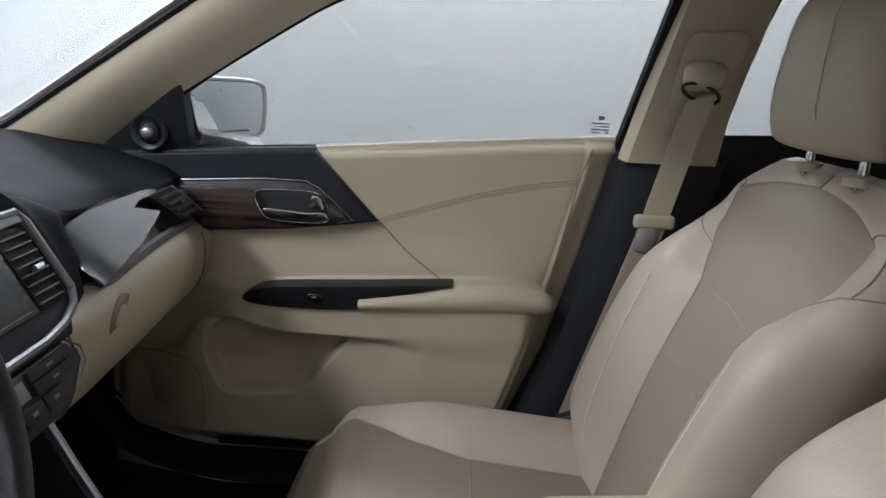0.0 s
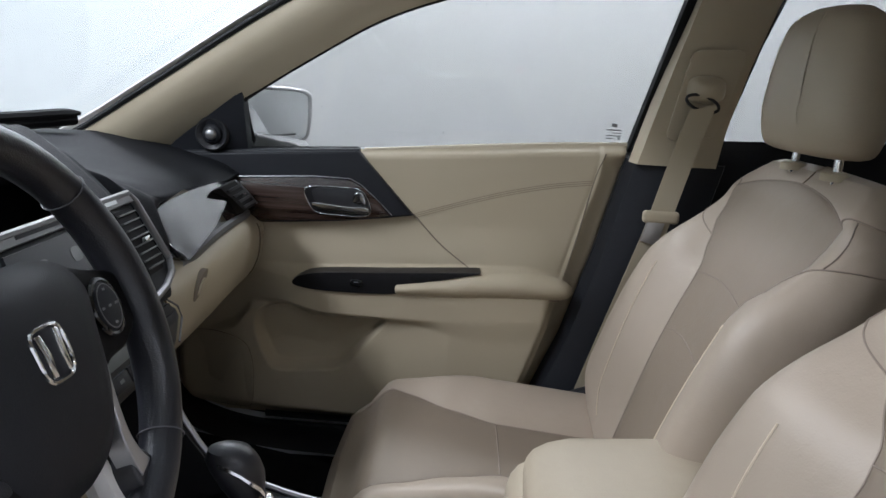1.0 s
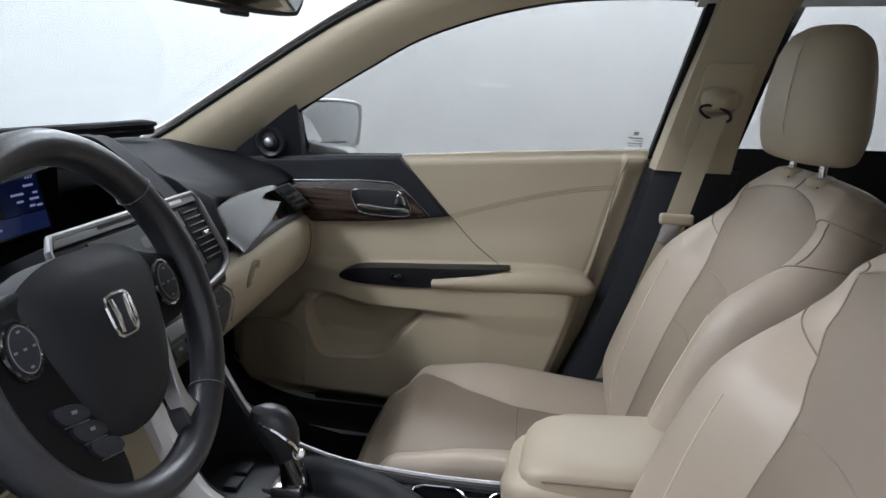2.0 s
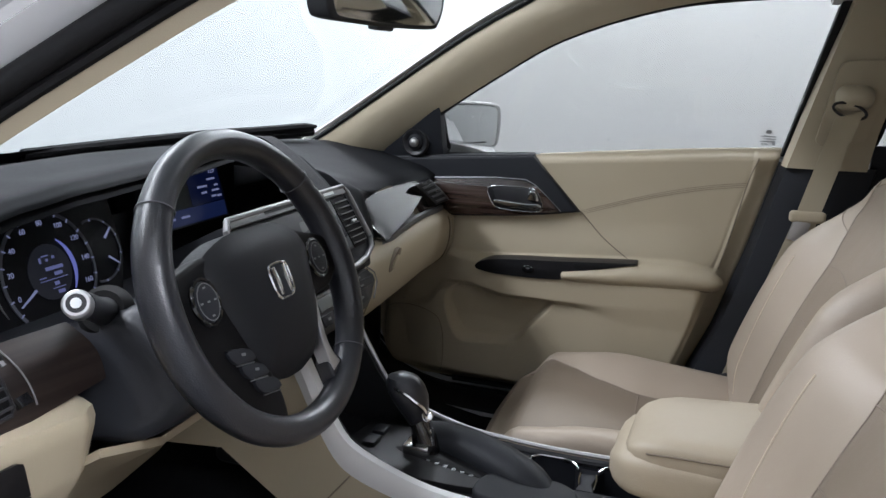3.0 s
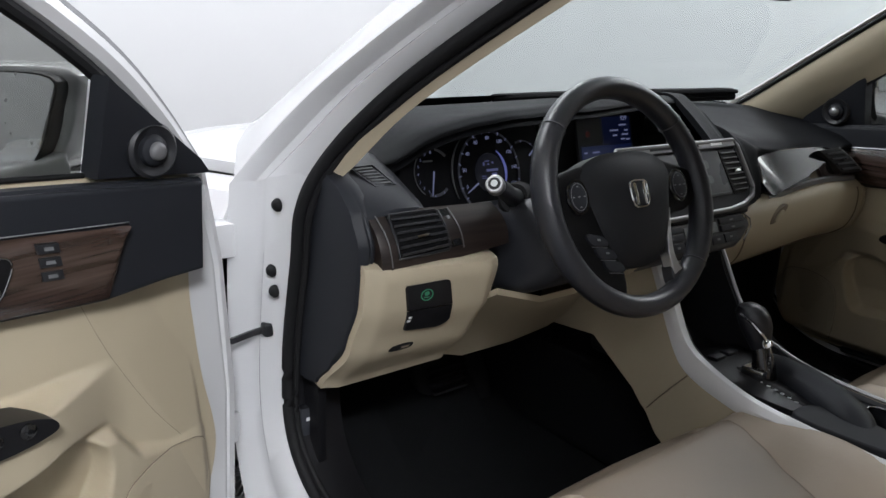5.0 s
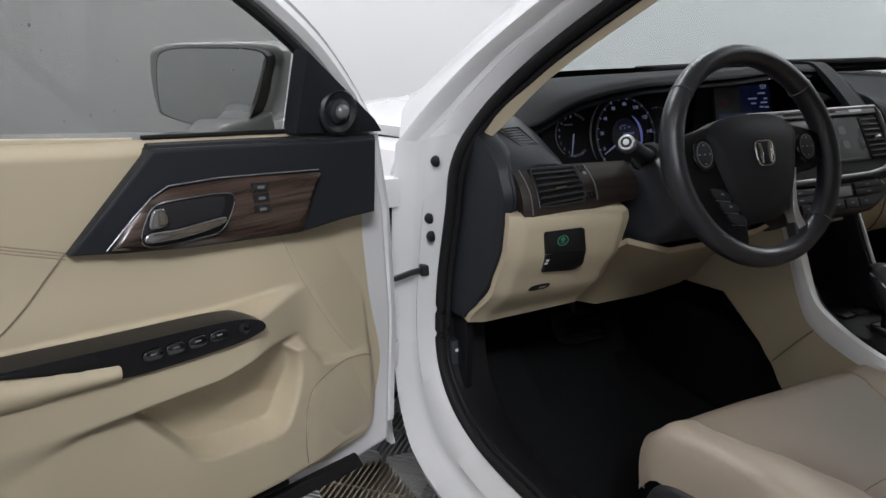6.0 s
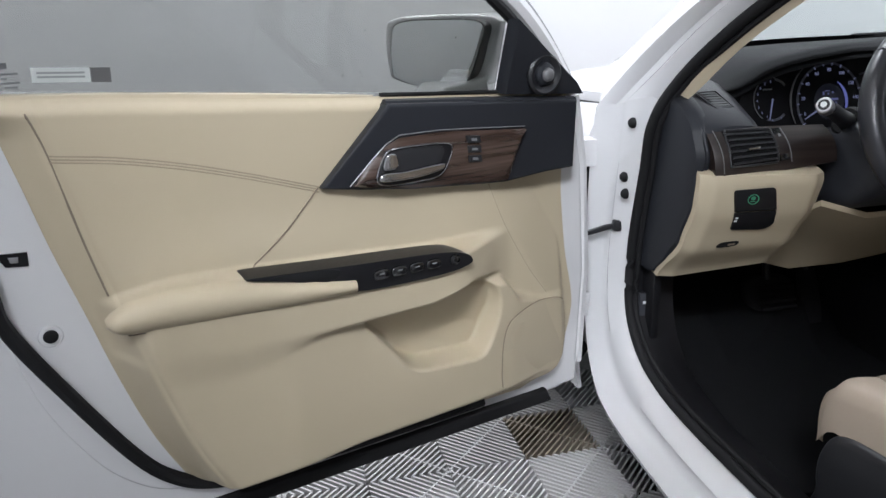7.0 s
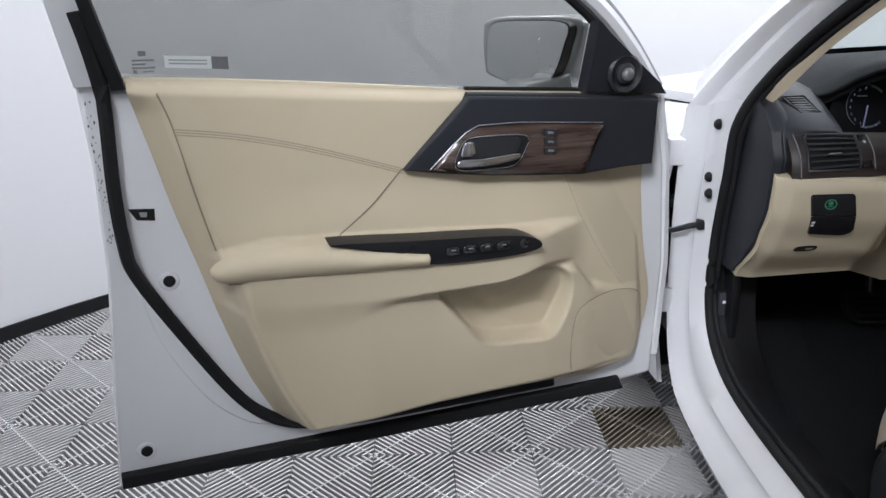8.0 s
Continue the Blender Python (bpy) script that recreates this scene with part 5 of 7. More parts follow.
part("vent_rim", tube([POD(y, x, 0.0015) for y, x in ((-0.672, -0.470), (-0.632, -0.472), (-0.621, -0.428), (-0.656, -0.426))], 0.0016, 6, True), BLACK, tv)


def on_left(u, v, w):
    """Face of the trim left of the wheel: u from the door inwards, v from bottom to top."""
    a = Vector((-0.345, -0.694, 0.800)).lerp(Vector((-0.322, -0.485, 0.828)), u)
    b = Vector((-0.388, -0.697, 0.884)).lerp(Vector((-0.368, -0.485, 0.882)), u)
    return a.lerp(b, v) + Vector((0.9, 0, 0.42)) * (w + 0.012 * math.sin(math.pi * v) - 0.003 * max(0, 0.05 - u) / 0.05)


trim = part("wood_trim", sheet([[on_left(i / 16, j / 8, 0) for j in range(9)] for i in range(17)], back=(-0.02, 0, -0.008)), WOOD_DASH, dash, "dark wood trim round the side vent")
part("vent_box", sheet([[on_left(lerp(0.115, 0.500, i / 8), lerp(0.20, 0.92, j / 8), 0.0022) for j in range(9)] for i in range(9)], back=(-0.006, 0, -0.002)), SPOKE_BLACK, trim, "black side air vent")
part("vent_rim", tube([on_left(u, v, 0.0026) for u, v in ((0.115, 0.22), (0.30, 0.19), (0.49, 0.18), (0.505, 0.25), (0.512, 0.60), (0.515, 0.90), (0.49, 0.93), (0.30, 0.93), (0.14, 0.92), (0.125, 0.86), (0.118, 0.50))], 0.0022, 6, True), BLACK_HARD, trim, "black vent rim")
for k in range(6):
    v = 0.265 + 0.115 * k
    part("vent_slat", sheet([[on_left(lerp(0.125, 0.492, q / 8), v + dv, w) for dv, w in ((-0.020, 0.0023), (-0.018, 0.0062), (0.010, 0.0070), (0.014, 0.0050), (0.018, 0.0023))] for q in range(9)]), VENT, trim)
part("vent_tab", slab([(0.25, 0.47), (0.35, 0.48), (0.35, 0.52), (0.25, 0.51)], on_left, 0.004, 0.011, 0.001), CHROME, trim)
part("vent_wheel", slab([(0.525, 0.20), (0.60, 0.21), (0.600, 0.94), (0.53, 0.93)], on_left, 0.0, 0.004, 0.001), PIANO, trim, "gloss black vent control")
part("wheel_mark", slab([(0.553, 0.72), (0.572, 0.725), (0.572, 0.79), (0.553, 0.785)], on_left, 0.003, 0.0046, 0), DIM_PRINT, trim)
for pts in (((0.045, 0.97), (0.06, 0.5), (0.063, 0.12)), ((0.612, 0.95), (0.616, 0.5), (0.620, 0.15))):
    part("bright_edge", tube([on_left(u, v, 0.0008) for u, v in [(lerp(a[0], b[0], q / 6), lerp(a[1], b[1], q / 6)) for a, b in zip(pts, pts[1:]) for q in range(7)]], 0.0009, 6), SATIN_GREY, trim)


def knee_x(c, z):
    return table([(lerp(0.588, 0.625, c), lerp(-0.470, -0.405, c)), (lerp(0.675, 0.685, c), lerp(-0.388, -0.352, c)), (0.75, lerp(-0.355, -0.312, c)), (0.80, lerp(-0.350, -0.298, c)), (0.815, lerp(-0.354, -0.302, c))], z)


rows = []
for k in range(41):
    c = k / 40
    y = lerp(-0.714, -0.512, c)
    zb = lerp(0.588, 0.625, c)
    edge = 0.012 * step(0.12, 0.0, c) + 0.016 * step(0.88, 1.0, c)
    r = [Vector((knee_x(c, 0.815) - 0.05, y, 0.818)), Vector((knee_x(c, 0.815) - 0.010 - edge, y, 0.816))]
    r += [Vector((knee_x(c, z) - edge, y, z)) for z in [lerp(0.811, zb, j / 18) for j in range(19)]]
    r.append(Vector((knee_x(c, zb) - 0.06, y, zb + 0.008)))
    rows.append(r)
knee = part("knee_panel", sheet(rows, back=(-0.012, 0, 0.003)), BEIGE_HARD, dash, "beige knee panel beside the steering column")


def on_knee(y, z, w):
    return Vector((knee_x((y + 0.714) / 0.202, z) + w, y, z + 0.3 * w))


sp = part("switch_pocket", slab([(-0.663, 0.782), (-0.661, 0.786), (-0.605, 0.7905), (-0.600, 0.788), (-0.598, 0.783), (-0.589, 0.7495), (-0.656, 0.7465)], on_knee, -0.01, 0.006, 0.0012), PLATE_BLACK, knee, "black switch pocket")
part("pocket_cover", slab([(-0.6555, 0.7455), (-0.5888, 0.7485), (-0.582, 0.722), (-0.584, 0.715), (-0.592, 0.709), (-0.600, 0.7075), (-0.646, 0.709), (-0.650, 0.712)], on_knee, -0.01, 0.006, 0.0012), PLATE_BLACK, sp)
part("eco_ring", tube([on_knee(-0.633 + 0.0085 * math.cos(t), 0.769 + 0.0085 * math.sin(t), 0.0072) for t in [math.tau * k / 24 for k in range(24)]], 0.0009, 5, True), GREEN_GLOW, sp, "green round button ring")
part("eco_leaf", disc(on_knee, -0.633, 0.771, 0.0065, [(0.0038, 0), (0.0035, 0.0006), (0.001, 0.0006)]), GREEN_GLOW, sp)
part("eco_line", slab([(-0.637, 0.7645), (-0.629, 0.7645), (-0.629, 0.7660), (-0.637, 0.7660)], on_knee, 0.005, 0.0072, 0), GREEN_GLOW, sp)
for z in (0.728, 0.734):
    part("pocket_mark", slab([(-0.653, z - 0.002), (-0.649, z - 0.002), (-0.649, z + 0.002), (-0.653, z + 0.002)], on_knee, 0.005, 0.0070, 0), LIGHT_PRINT, sp)
slot = part("coin_slot", slab(round_poly([(-0.657, 0.671), (-0.628, 0.674), (-0.625, 0.684), (-0.654, 0.681)], 24), on_knee, -0.006, 0.002, 0.0008), RUBBER, knee, "dark slot")
part("slot_tongue", slab([(-0.642, 0.6745), (-0.630, 0.676), (-0.629, 0.680), (-0.641, 0.679)], on_knee, 0.0, 0.003, 0.0005), SEAM, slot)
part("column_shroud_low", sheet([[Vector((x, y, z)) for y, z in ((-0.515, z0), (-0.42, z0 - 0.03), (-0.30, z0 - 0.03), (-0.20, z0 - 0.02), (-0.135, z0))] for x, z0 in ((-0.31, 0.755), (-0.40, 0.70), (-0.46, 0.645), (-0.49, 0.60), (-0.60, 0.60))], back=(0, 0, 0.01)), BEIGE_HARD, dash, "beige panel under the steering column")

# steering column
RAKE, TOE = radians(22.2), radians(-3.2)
ax = Vector((math.cos(RAKE) * math.cos(TOE), math.cos(RAKE) * math.sin(TOE), math.sin(RAKE)))
WHEEL_C = Vector((-0.2105, -0.357, 0.9074))
C0 = WHEEL_C - 0.060 * ax - Vector((0, 0, 0.034))
turn = ax.to_track_quat("Z", "Y").to_matrix().to_4x4()
col = part("column_cover", sheet([[Matrix.Translation(C0 - ax * h) @ turn @ Vector((rx * math.cos(t) * (1 + 0.0 * math.sin(t)), ry * math.sin(t), 0)) for t in [math.tau * k / 28 for k in range(28)]] for h, rx, ry in ((0, 0.050, 0.050), (0.01, 0.060, 0.058), (0.08, 0.070, 0.060), (0.18, 0.075, 0.060), (0.25, 0.075, 0.06))], True, True), LIGHTENED_BLACK, dash, "black steering column cover, door-side light in its colour")
part("column_side", slab(round_poly([(-0.345, 0.885), (-0.30, 0.892), (-0.25, 0.86), (-0.235, 0.80), (-0.29, 0.755), (-0.345, 0.738), (-0.40, 0.75), (-0.41, 0.85)], 30), lambda x, z, w: Vector((x, -0.375 - w, z)), -0.09, 0.100, 0.03, 4), LIGHTENED_BLACK, col)
stalk = part("stalk", tube([(-0.345, -0.45, 0.885), (-0.325, -0.49, 0.902), (-0.310, -0.515, 0.914), (-0.300, -0.535, 0.922)], [0.016, 0.013, 0.0125, 0.013], 14), BLACK_HARD, dash, "black control stalk")
sm = Matrix.Translation((-0.294, -0.546, 0.926)) @ Vector((0.45, -0.75, 0.48)).to_track_quat("Z", "Y").to_matrix().to_4x4()
part("stalk_cap", lathe([(0.011, -0.012), (0.0135, -0.008), (0.0135, 0.004), (0.0115, 0.006)], sm, 20), SILVER, stalk, "silver end cap")
part("stalk_face", lathe([(0.009, 0.005), (0.009, 0.0068), (0.002, 0.007)], sm, 20), BLACK_HARD, stalk)
part("stalk_mark", lathe([(0.005, 0.0065), (0.005, 0.0076), (0.001, 0.0076)], sm, 12), LIGHT_PRINT, stalk)
part("stalk_root", lathe([(0.028, -0.012), (0.030, 0.0), (0.022, 0.014)], Matrix.Translation((-0.345, -0.452, 0.885)) @ Vector((0.35, -0.8, 0.4)).to_track_quat("Z", "Y").to_matrix().to_4x4(), 20), RUBBER, stalk)
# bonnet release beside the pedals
hl = part("bonnet_release", block((-0.56, -0.722, 0.455), (-0.528, -0.692, 0.535), 0.006, 2), LIGHTENED_BLACK, dash, "black bonnet release lever")
part("release_mark", block((-0.5295, -0.714, 0.512), (-0.527, -0.700, 0.518), 0.0005), LIGHT_PRINT, hl)
# pedals
brake = part("brake_pedal", slab(round_poly([(-0.345, 0.392), (-0.245, 0.388), (-0.238, 0.450), (-0.350, 0.452)], 28), lambda y, z, w: Vector((-0.70 + (0.42 - z) * 0.45 + w, y, z)), -0.015, 0.0, 0.006, 3), RUBBER, dash, "black rubber brake pedal")
part("pedal_arm", tube([(-0.72, -0.295, 0.45), (-0.74, -0.295, 0.56), (-0.80, -0.295, 0.70)], 0.009, 8), BLACK_HARD, brake)
for k in range(4):
    part("pedal_rib", block((-0.692 + 0.02 - 0.0065 * k, -0.340, 0.402 + 0.0145 * k - 0.003), (-0.680 + 0.022 - 0.0065 * k, -0.250, 0.402 + 0.0145 * k + 0.003), 0.001), RUBBER, brake)
gas = part("accelerator_pedal", slab(round_poly([(-0.195, 0.335), (-0.150, 0.335), (-0.145, 0.46), (-0.185, 0.465)], 28), lambda y, z, w: Vector((-0.73 + (0.42 - z) * 0.5 + w, y, z)), -0.012, 0.0, 0.005, 3), RUBBER, dash, "black rubber accelerator pedal")
part("pedal_arm", tube([(-0.75, -0.168, 0.45), (-0.79, -0.168, 0.58), (-0.84, -0.168, 0.66)], 0.008, 8), BLACK_HARD, gas)


# ---- steering wheel ----
wheel = thing("steering_wheel", "black leather three-spoke steering wheel with silver spoke trim", "steering wheel")
across = Vector((-math.sin(TOE), math.cos(TOE), 0))
upward = ax.cross(across)
WM = Matrix.Translation(WHEEL_C) @ Matrix(((across.x, upward.x, ax.x, 0), (across.y, upward.y, ax.y, 0), (across.z, upward.z, ax.z, 0), (0, 0, 0, 1)))


def on_wheel(u, v, w):
    """u to the passenger's side, v up along the wheel, w out of it towards the driver."""
    return WM @ Vector((u, v, w))


R = 0.1625
ring_rows = []
for k in range(96):
    t = math.tau * k / 96
    fat = 0.0165 + 0.0025 * max(0, math.cos(2 * t - math.pi * 0.25) * 0.4 + math.cos(2 * t + math.pi * 0.25) * 0.4)
    ring_rows.append([on_wheel((R + fat * math.cos(q)) * math.cos(t), (R + fat * math.cos(q)) * math.sin(t), fat * 1.12 * math.sin(q)) for q in [math.tau * j / 16 for j in range(16)]])
ring_rows.append(ring_rows[0])
bm = sheet(ring_rows, True)
bmesh.ops.remove_doubles(bm, verts=bm.verts, dist=1e-6)
rim = part("rim", bm, WHEEL_LEATHER, wheel, "black leather rim")
for t in (math.radians(140), math.radians(40), math.radians(-45)):
    part("rim_seam", tube([on_wheel((R + 0.0178 * math.cos(q)) * math.cos(t), (R + 0.0178 * math.cos(q)) * math.sin(t), 0.0198 * math.sin(q)) for q in [math.tau * j / 20 for j in range(20)]], 0.0008, 4, True), mat("grey_thread", (0.10, 0.10, 0.11), 0.7), rim)


def dome(u, v, h):
    return lambda a, b, w: on_wheel(a, b, w + h * max(0, 1 - (a / u) ** 2) * max(0, 1 - ((b + 0.005) / v) ** 2))


def soft_plate(outline, put, w0, w1, rings=5, r=0.010):
    """A domed pad: rings of the outline shrunk towards its middle."""
    cu, cv = sum(p[0] for p in outline) / len(outline), sum(p[1] for p in outline) / len(outline)
    rows = [[put(u, v, w0) for u, v in outline], [put(u, v, w1 - r) for u, v in outline]]
    for k in range(1, rings + 1):
        q = k / rings
        sc = 1 - 0.93 * q ** 1.3
        rows.append([put(cu + (u - cu) * sc, cv + (v - cv) * sc, w1 - r * max(0, 1 - 4 * (1 - sc)) ** 2) for u, v in outline])
    return sheet(rows, True, True)


pad = round_poly([(-0.098, 0.038), (-0.055, 0.061), (0.0, 0.065), (0.055, 0.061), (0.098, 0.038), (0.086, 0.0), (0.070, -0.050), (0.050, -0.090), (0.022, -0.104), (0.0, -0.106), (-0.022, -0.104), (-0.050, -0.090), (-0.070, -0.050), (-0.086, 0.0)], 48)
hub = part("airbag_pad", soft_plate(pad, dome(0.11, 0.10, 0.016), -0.035, 0.006), HUB_SKIN, wheel, "black centre pad")
part("hub_back", lathe([(0.050, -0.07), (0.060, -0.04), (0.050, -0.012)], WM, 28), BLACK_HARD, wheel)
# plain emblem shape
for s in (-1, 1):
    part("emblem_bar", slab([(s * 0.0075, 0.0150), (s * 0.0135, 0.0150), (s * 0.0118, 0.0), (s * 0.0112, -0.0165), (s * 0.0065, -0.0165), (s * 0.0050, 0.0)], dome(0.11, 0.10, 0.016), 0.005, 0.0090, 0.001), CHROME, hub, "chrome emblem bar")
oval = [(0.0178 * (1 + 0.10 * math.sin(t)) * abs(math.cos(t)) ** 0.5 * math.copysign(1, math.cos(t)), 0.0195 * abs(math.sin(t)) ** 0.5 * math.copysign(1, math.sin(t)) - 0.001) for t in [math.tau * (k + 0.5) / 48 for k in range(48)]]
part("emblem_frame", tube([dome(0.11, 0.10, 0.016)(a, b, 0.0070) for a, b in oval], 0.0016, 6, True), CHROME, hub, "chrome emblem frame")
for s in (-1, 1):
    edge = [(-0.150, 0.030), (-0.11, 0.045), (-0.075, 0.046), (-0.068, 0.0), (-0.060, -0.05), (-0.045, -0.085), (-0.040, -0.125), (-0.052, -0.150), (-0.085, -0.138), (-0.115, -0.110), (-0.140, -0.06), (-0.152, -0.01)] if s < 0 else [(0.07, 0.046), (0.11, 0.040), (0.148, 0.026), (0.152, -0.010), (0.125, -0.030), (0.095, -0.034), (0.072, -0.040), (0.060, -0.01)]
    arm = part("spoke", slab(round_poly(edge, 60), on_wheel, -0.020, 0.003, 0.006, 3), SPOKE_BLACK, wheel, "black side spoke with switches")
    part("switch_ring", tube([on_wheel(s * 0.108 + 0.0185 * math.cos(t), 0.006 + 0.0235 * math.sin(t), 0.0055) for t in [math.tau * k / 28 for k in range(28)]], 0.0026, 6, True), PIANO, arm)
    part("pod_ring", tube([on_wheel(s * 0.108 + 0.0145 * math.cos(t), 0.006 + 0.0190 * math.sin(t), 0.0088) for t in [math.tau * k / 28 for k in range(28)]], 0.0006, 5, True), SATIN_GREY, arm, "thin silver ring")
    pod = part("switch_pod", slab([(s * 0.108 + 0.0168 * math.cos(t), 0.006 + 0.0215 * math.sin(t)) for t in [math.tau * k / 28 for k in range(28)]], on_wheel, 0.0, 0.009, 0.003), BLACK, arm, "oval switch pod")
    for a, b in ((0, 0.0145), (0, -0.0145), (0.0105, 0), (-0.0105, 0), (0, 0)):
        part("switch_mark", slab([(s * 0.108 + a - 0.0018, 0.006 + b - 0.001), (s * 0.108 + a + 0.0018, 0.006 + b - 0.001), (s * 0.108 + a + 0.0018, 0.006 + b + 0.001), (s * 0.108 + a - 0.0018, 0.006 + b + 0.001)], on_wheel, 0.008, 0.0096, 0), DIM_PRINT, pod)
    if s < 0:
        for k in range(3):
            u, v = -0.088 + 0.012 * k, -0.050 - 0.020 * k
            b = part("spoke_button", slab(round_poly([(u - 0.017, v + 0.003), (u + 0.014, v - 0.004), (u + 0.019, v - 0.017), (u - 0.010, v - 0.013)], 24), on_wheel, 0.0, 0.0075, 0.002), BLACK, arm)
            part("button_line", tube([on_wheel(u - 0.011, v - 0.0150, 0.0055), on_wheel(u + 0.018, v - 0.0195, 0.0055)], 0.0006, 5), SATIN_GREY, b, "thin bright line")
            if k < 2:
                part("button_mark", slab([(u, v - 0.008), (u + 0.006, v - 0.009), (u + 0.006, v - 0.006), (u, v - 0.005)], on_wheel, 0.007, 0.0079, 0), DIM_PRINT, b)
    else:
        band_l, band_r = smooth_line([(0.074, -0.028, 0), (0.064, -0.060, 0), (0.058, -0.090, 0), (0.059, -0.110, 0), (0.062, -0.126, 0)], 20), smooth_line([(0.080, -0.026, 0), (0.072, -0.060, 0), (0.069, -0.090, 0), (0.073, -0.108, 0), (0.080, -0.120, 0)], 20)
        part("lower_spoke", slab([(p.x, p.y) for p in band_l] + [(p.x, p.y) for p in band_r[::-1]], on_wheel, -0.012, 0.006, 0.003, 3), SILVER, wheel, "silver lower spoke")
        part("spoke_foot", slab(round_poly([(0.060, -0.112), (0.076, -0.108), (0.088, -0.120), (0.104, -0.132), (0.088, -0.146), (0.068, -0.152), (0.060, -0.136)], 32), on_wheel, -0.016, 0.004, 0.006, 3), WHEEL_LEATHER, wheel, "black leather spoke end")


# ---- front seats ----
def front_seat(yc, name, label, x0=0.0, cy=0.0, front=-0.080, half0=0.235, head=0.0):
    seat = thing(name, label, "car seat", "front seats")
    SPLIT, CREST = 0.42, 0.70  # where the insert ends and where the bolster's crest lies, across the seat

    def insert_half(x):
        return table([(-0.08, 0.168), (-0.03, 0.178), (0.0, 0.176), (0.04, 0.158), (0.11, 0.120), (0.19, 0.090), (0.46, 0.086)], x - x0)

    def cushion(u, v):
        """u from front to rear, v across from -1 (skirt) over the top to 1."""
        x = lerp(front, 0.46, u) + x0
        half = half0 * (0.88 + 0.12 * math.sqrt(max(0, 1 - (1 - min(1, u / 0.14)) ** 2)))
        base = lerp(0.560, 0.508, u) - 0.055 * (1 - step(0.0, 0.13, u)) ** 1.5
        rise = 0.034 * step(0.03, 0.42, u)
        a, ie = abs(v), min(insert_half(x), half * 0.82)
        if a <= SPLIT:
            k = a / SPLIT
            y, z = k * ie, base + 0.004 * (1 - k * k) * step(0.05, 0.3, u) * (1 - step(0.6, 1, u)) - 0.003 * k ** 8
        elif a <= CREST:
            k = (a - SPLIT) / (CREST - SPLIT)
            y, z = lerp(ie, half * 0.88, k), base - 0.003 * (1 - k) ** 4 + rise * math.sin(k * math.pi / 2) ** 1.2
        else:
            k = (a - CREST) / (1 - CREST)
            ang = min(k * 1.5, 1) * math.pi / 2
            y, z = half * (0.88 + 0.12 * math.sin(ang)), base + rise - 0.028 * (1 - math.cos(ang)) - 0.10 * max(0, k - 0.4)
        return Vector((x - (0.012 * (1 - a) if u < 0.02 else 0), yc + cy + math.copysign(y, v), z))

    zones = ((-1, -SPLIT, "outer_bolster", SEAT_LIGHT, "seat_roll"), (-SPLIT, SPLIT, "seat_insert", SEAT_DARK, "front_roll"), (SPLIT, 1, "inner_bolster", SEAT_LIGHT, "seat_roll"))
    for a, b, nm, m, roll in zones:
        part(nm, sheet([[cushion(i / 36, lerp(a, b, j / 20)) for j in range(21)] for i in range(37)]), m, seat)
        # the cover rolls over the front edge
        rows = []
        for j in range(21):
            v = lerp(a, b, j / 20)
            p, d = cushion(0.0, v), 1 - abs(v) ** 3
            rows.append([p, p + Vector((-0.014 * d, 0, -0.012 * d)), p + Vector((-0.020 * d, 0, -0.035 * d)), p + Vector((-0.016 * d, 0, -0.07 * d)), p + Vector((0.01, 0, -0.095 * d))])
        part(roll, sheet(rows), m, seat)
    for v in (-SPLIT, SPLIT):
        part("seat_seam", tube([cushion(0.01 + 0.97 * k / 40, v) for k in range(41)], 0.0013, 5), SEAT_SEAM, seat)
    part("cross_seam", tube([cushion((0.19 - front) / (0.46 - front), lerp(-SPLIT, SPLIT, k / 20)) for k in range(21)], 0.0012, 5), SEAT_SEAM, seat)
    # side shield and base
    for s in (-1, 1):
        part("side_shield", slab(round_poly([(-0.035, 0.37), (0.0, 0.31), (0.42, 0.30), (0.50, 0.46), (0.42, 0.500), (0.25, 0.500), (0.1, 0.492), (0.0, 0.475), (-0.035, 0.43)], 48), lambda x, z, w: Vector((x + x0, yc + cy + s * (0.915 * half0 + w), z)), 0, 0.030, 0.014, 4), BLACK_HARD, seat, "black plastic seat side shield")
    outer = yc + cy + math.copysign(0.915 * half0 + 0.033, yc)
    part("seat_switch", block((0.10 + x0, outer - 0.006, 0.415), (0.19 + x0, outer + 0.006, 0.432), 0.004, 3), BLACK, seat, "black seat adjuster switch")
    part("recline_switch", block((0.215 + x0, outer - 0.006, 0.405), (0.232 + x0, outer + 0.006, 0.452), 0.004, 3), BLACK, seat, "black backrest switch")
    part("seat_base", block((0.0 + x0, yc + cy - 0.20, 0.29), (0.42 + x0, yc + cy + 0.20, 0.44), 0.01), BLACK_HARD, seat)

    lean = Vector((0.215, 0, 0.505)).normalized()
    out = Vector((-lean.z, 0, lean.x))
    span = lambda h: (h + 0.02) / 0.58

    def back_half(h):
        if h > 0.50:
            return max(0.0006, 0.190 * math.sqrt(max(0, (0.537 - h) / 0.037)))
        return table([(0.0, 0.072), (0.15, 0.080), (0.25, 0.086), (0.33, 0.092), (0.36, 0.102), (0.40, 0.140), (0.44, 0.176), (0.50, 0.190)], h)

    def backrest(u, v):
        """u from the bottom to the shoulders, v across; 0 is the middle."""
        h = lerp(-0.02, 0.56, u)
        half = table([(0.0, 0.225), (0.25, 0.258), (0.5, 0.262), (0.70, 0.252), (0.80, 0.245), (0.88, 0.232), (0.93, 0.217), (0.97, 0.198), (1.0, 0.172)], u)
        thick = table([(0.0, 0.050), (0.2, 0.050), (0.6, 0.056), (0.9, 0.050), (1.0, 0.030)], u)
        a, ie = abs(v), min(back_half(h), half * 0.84)
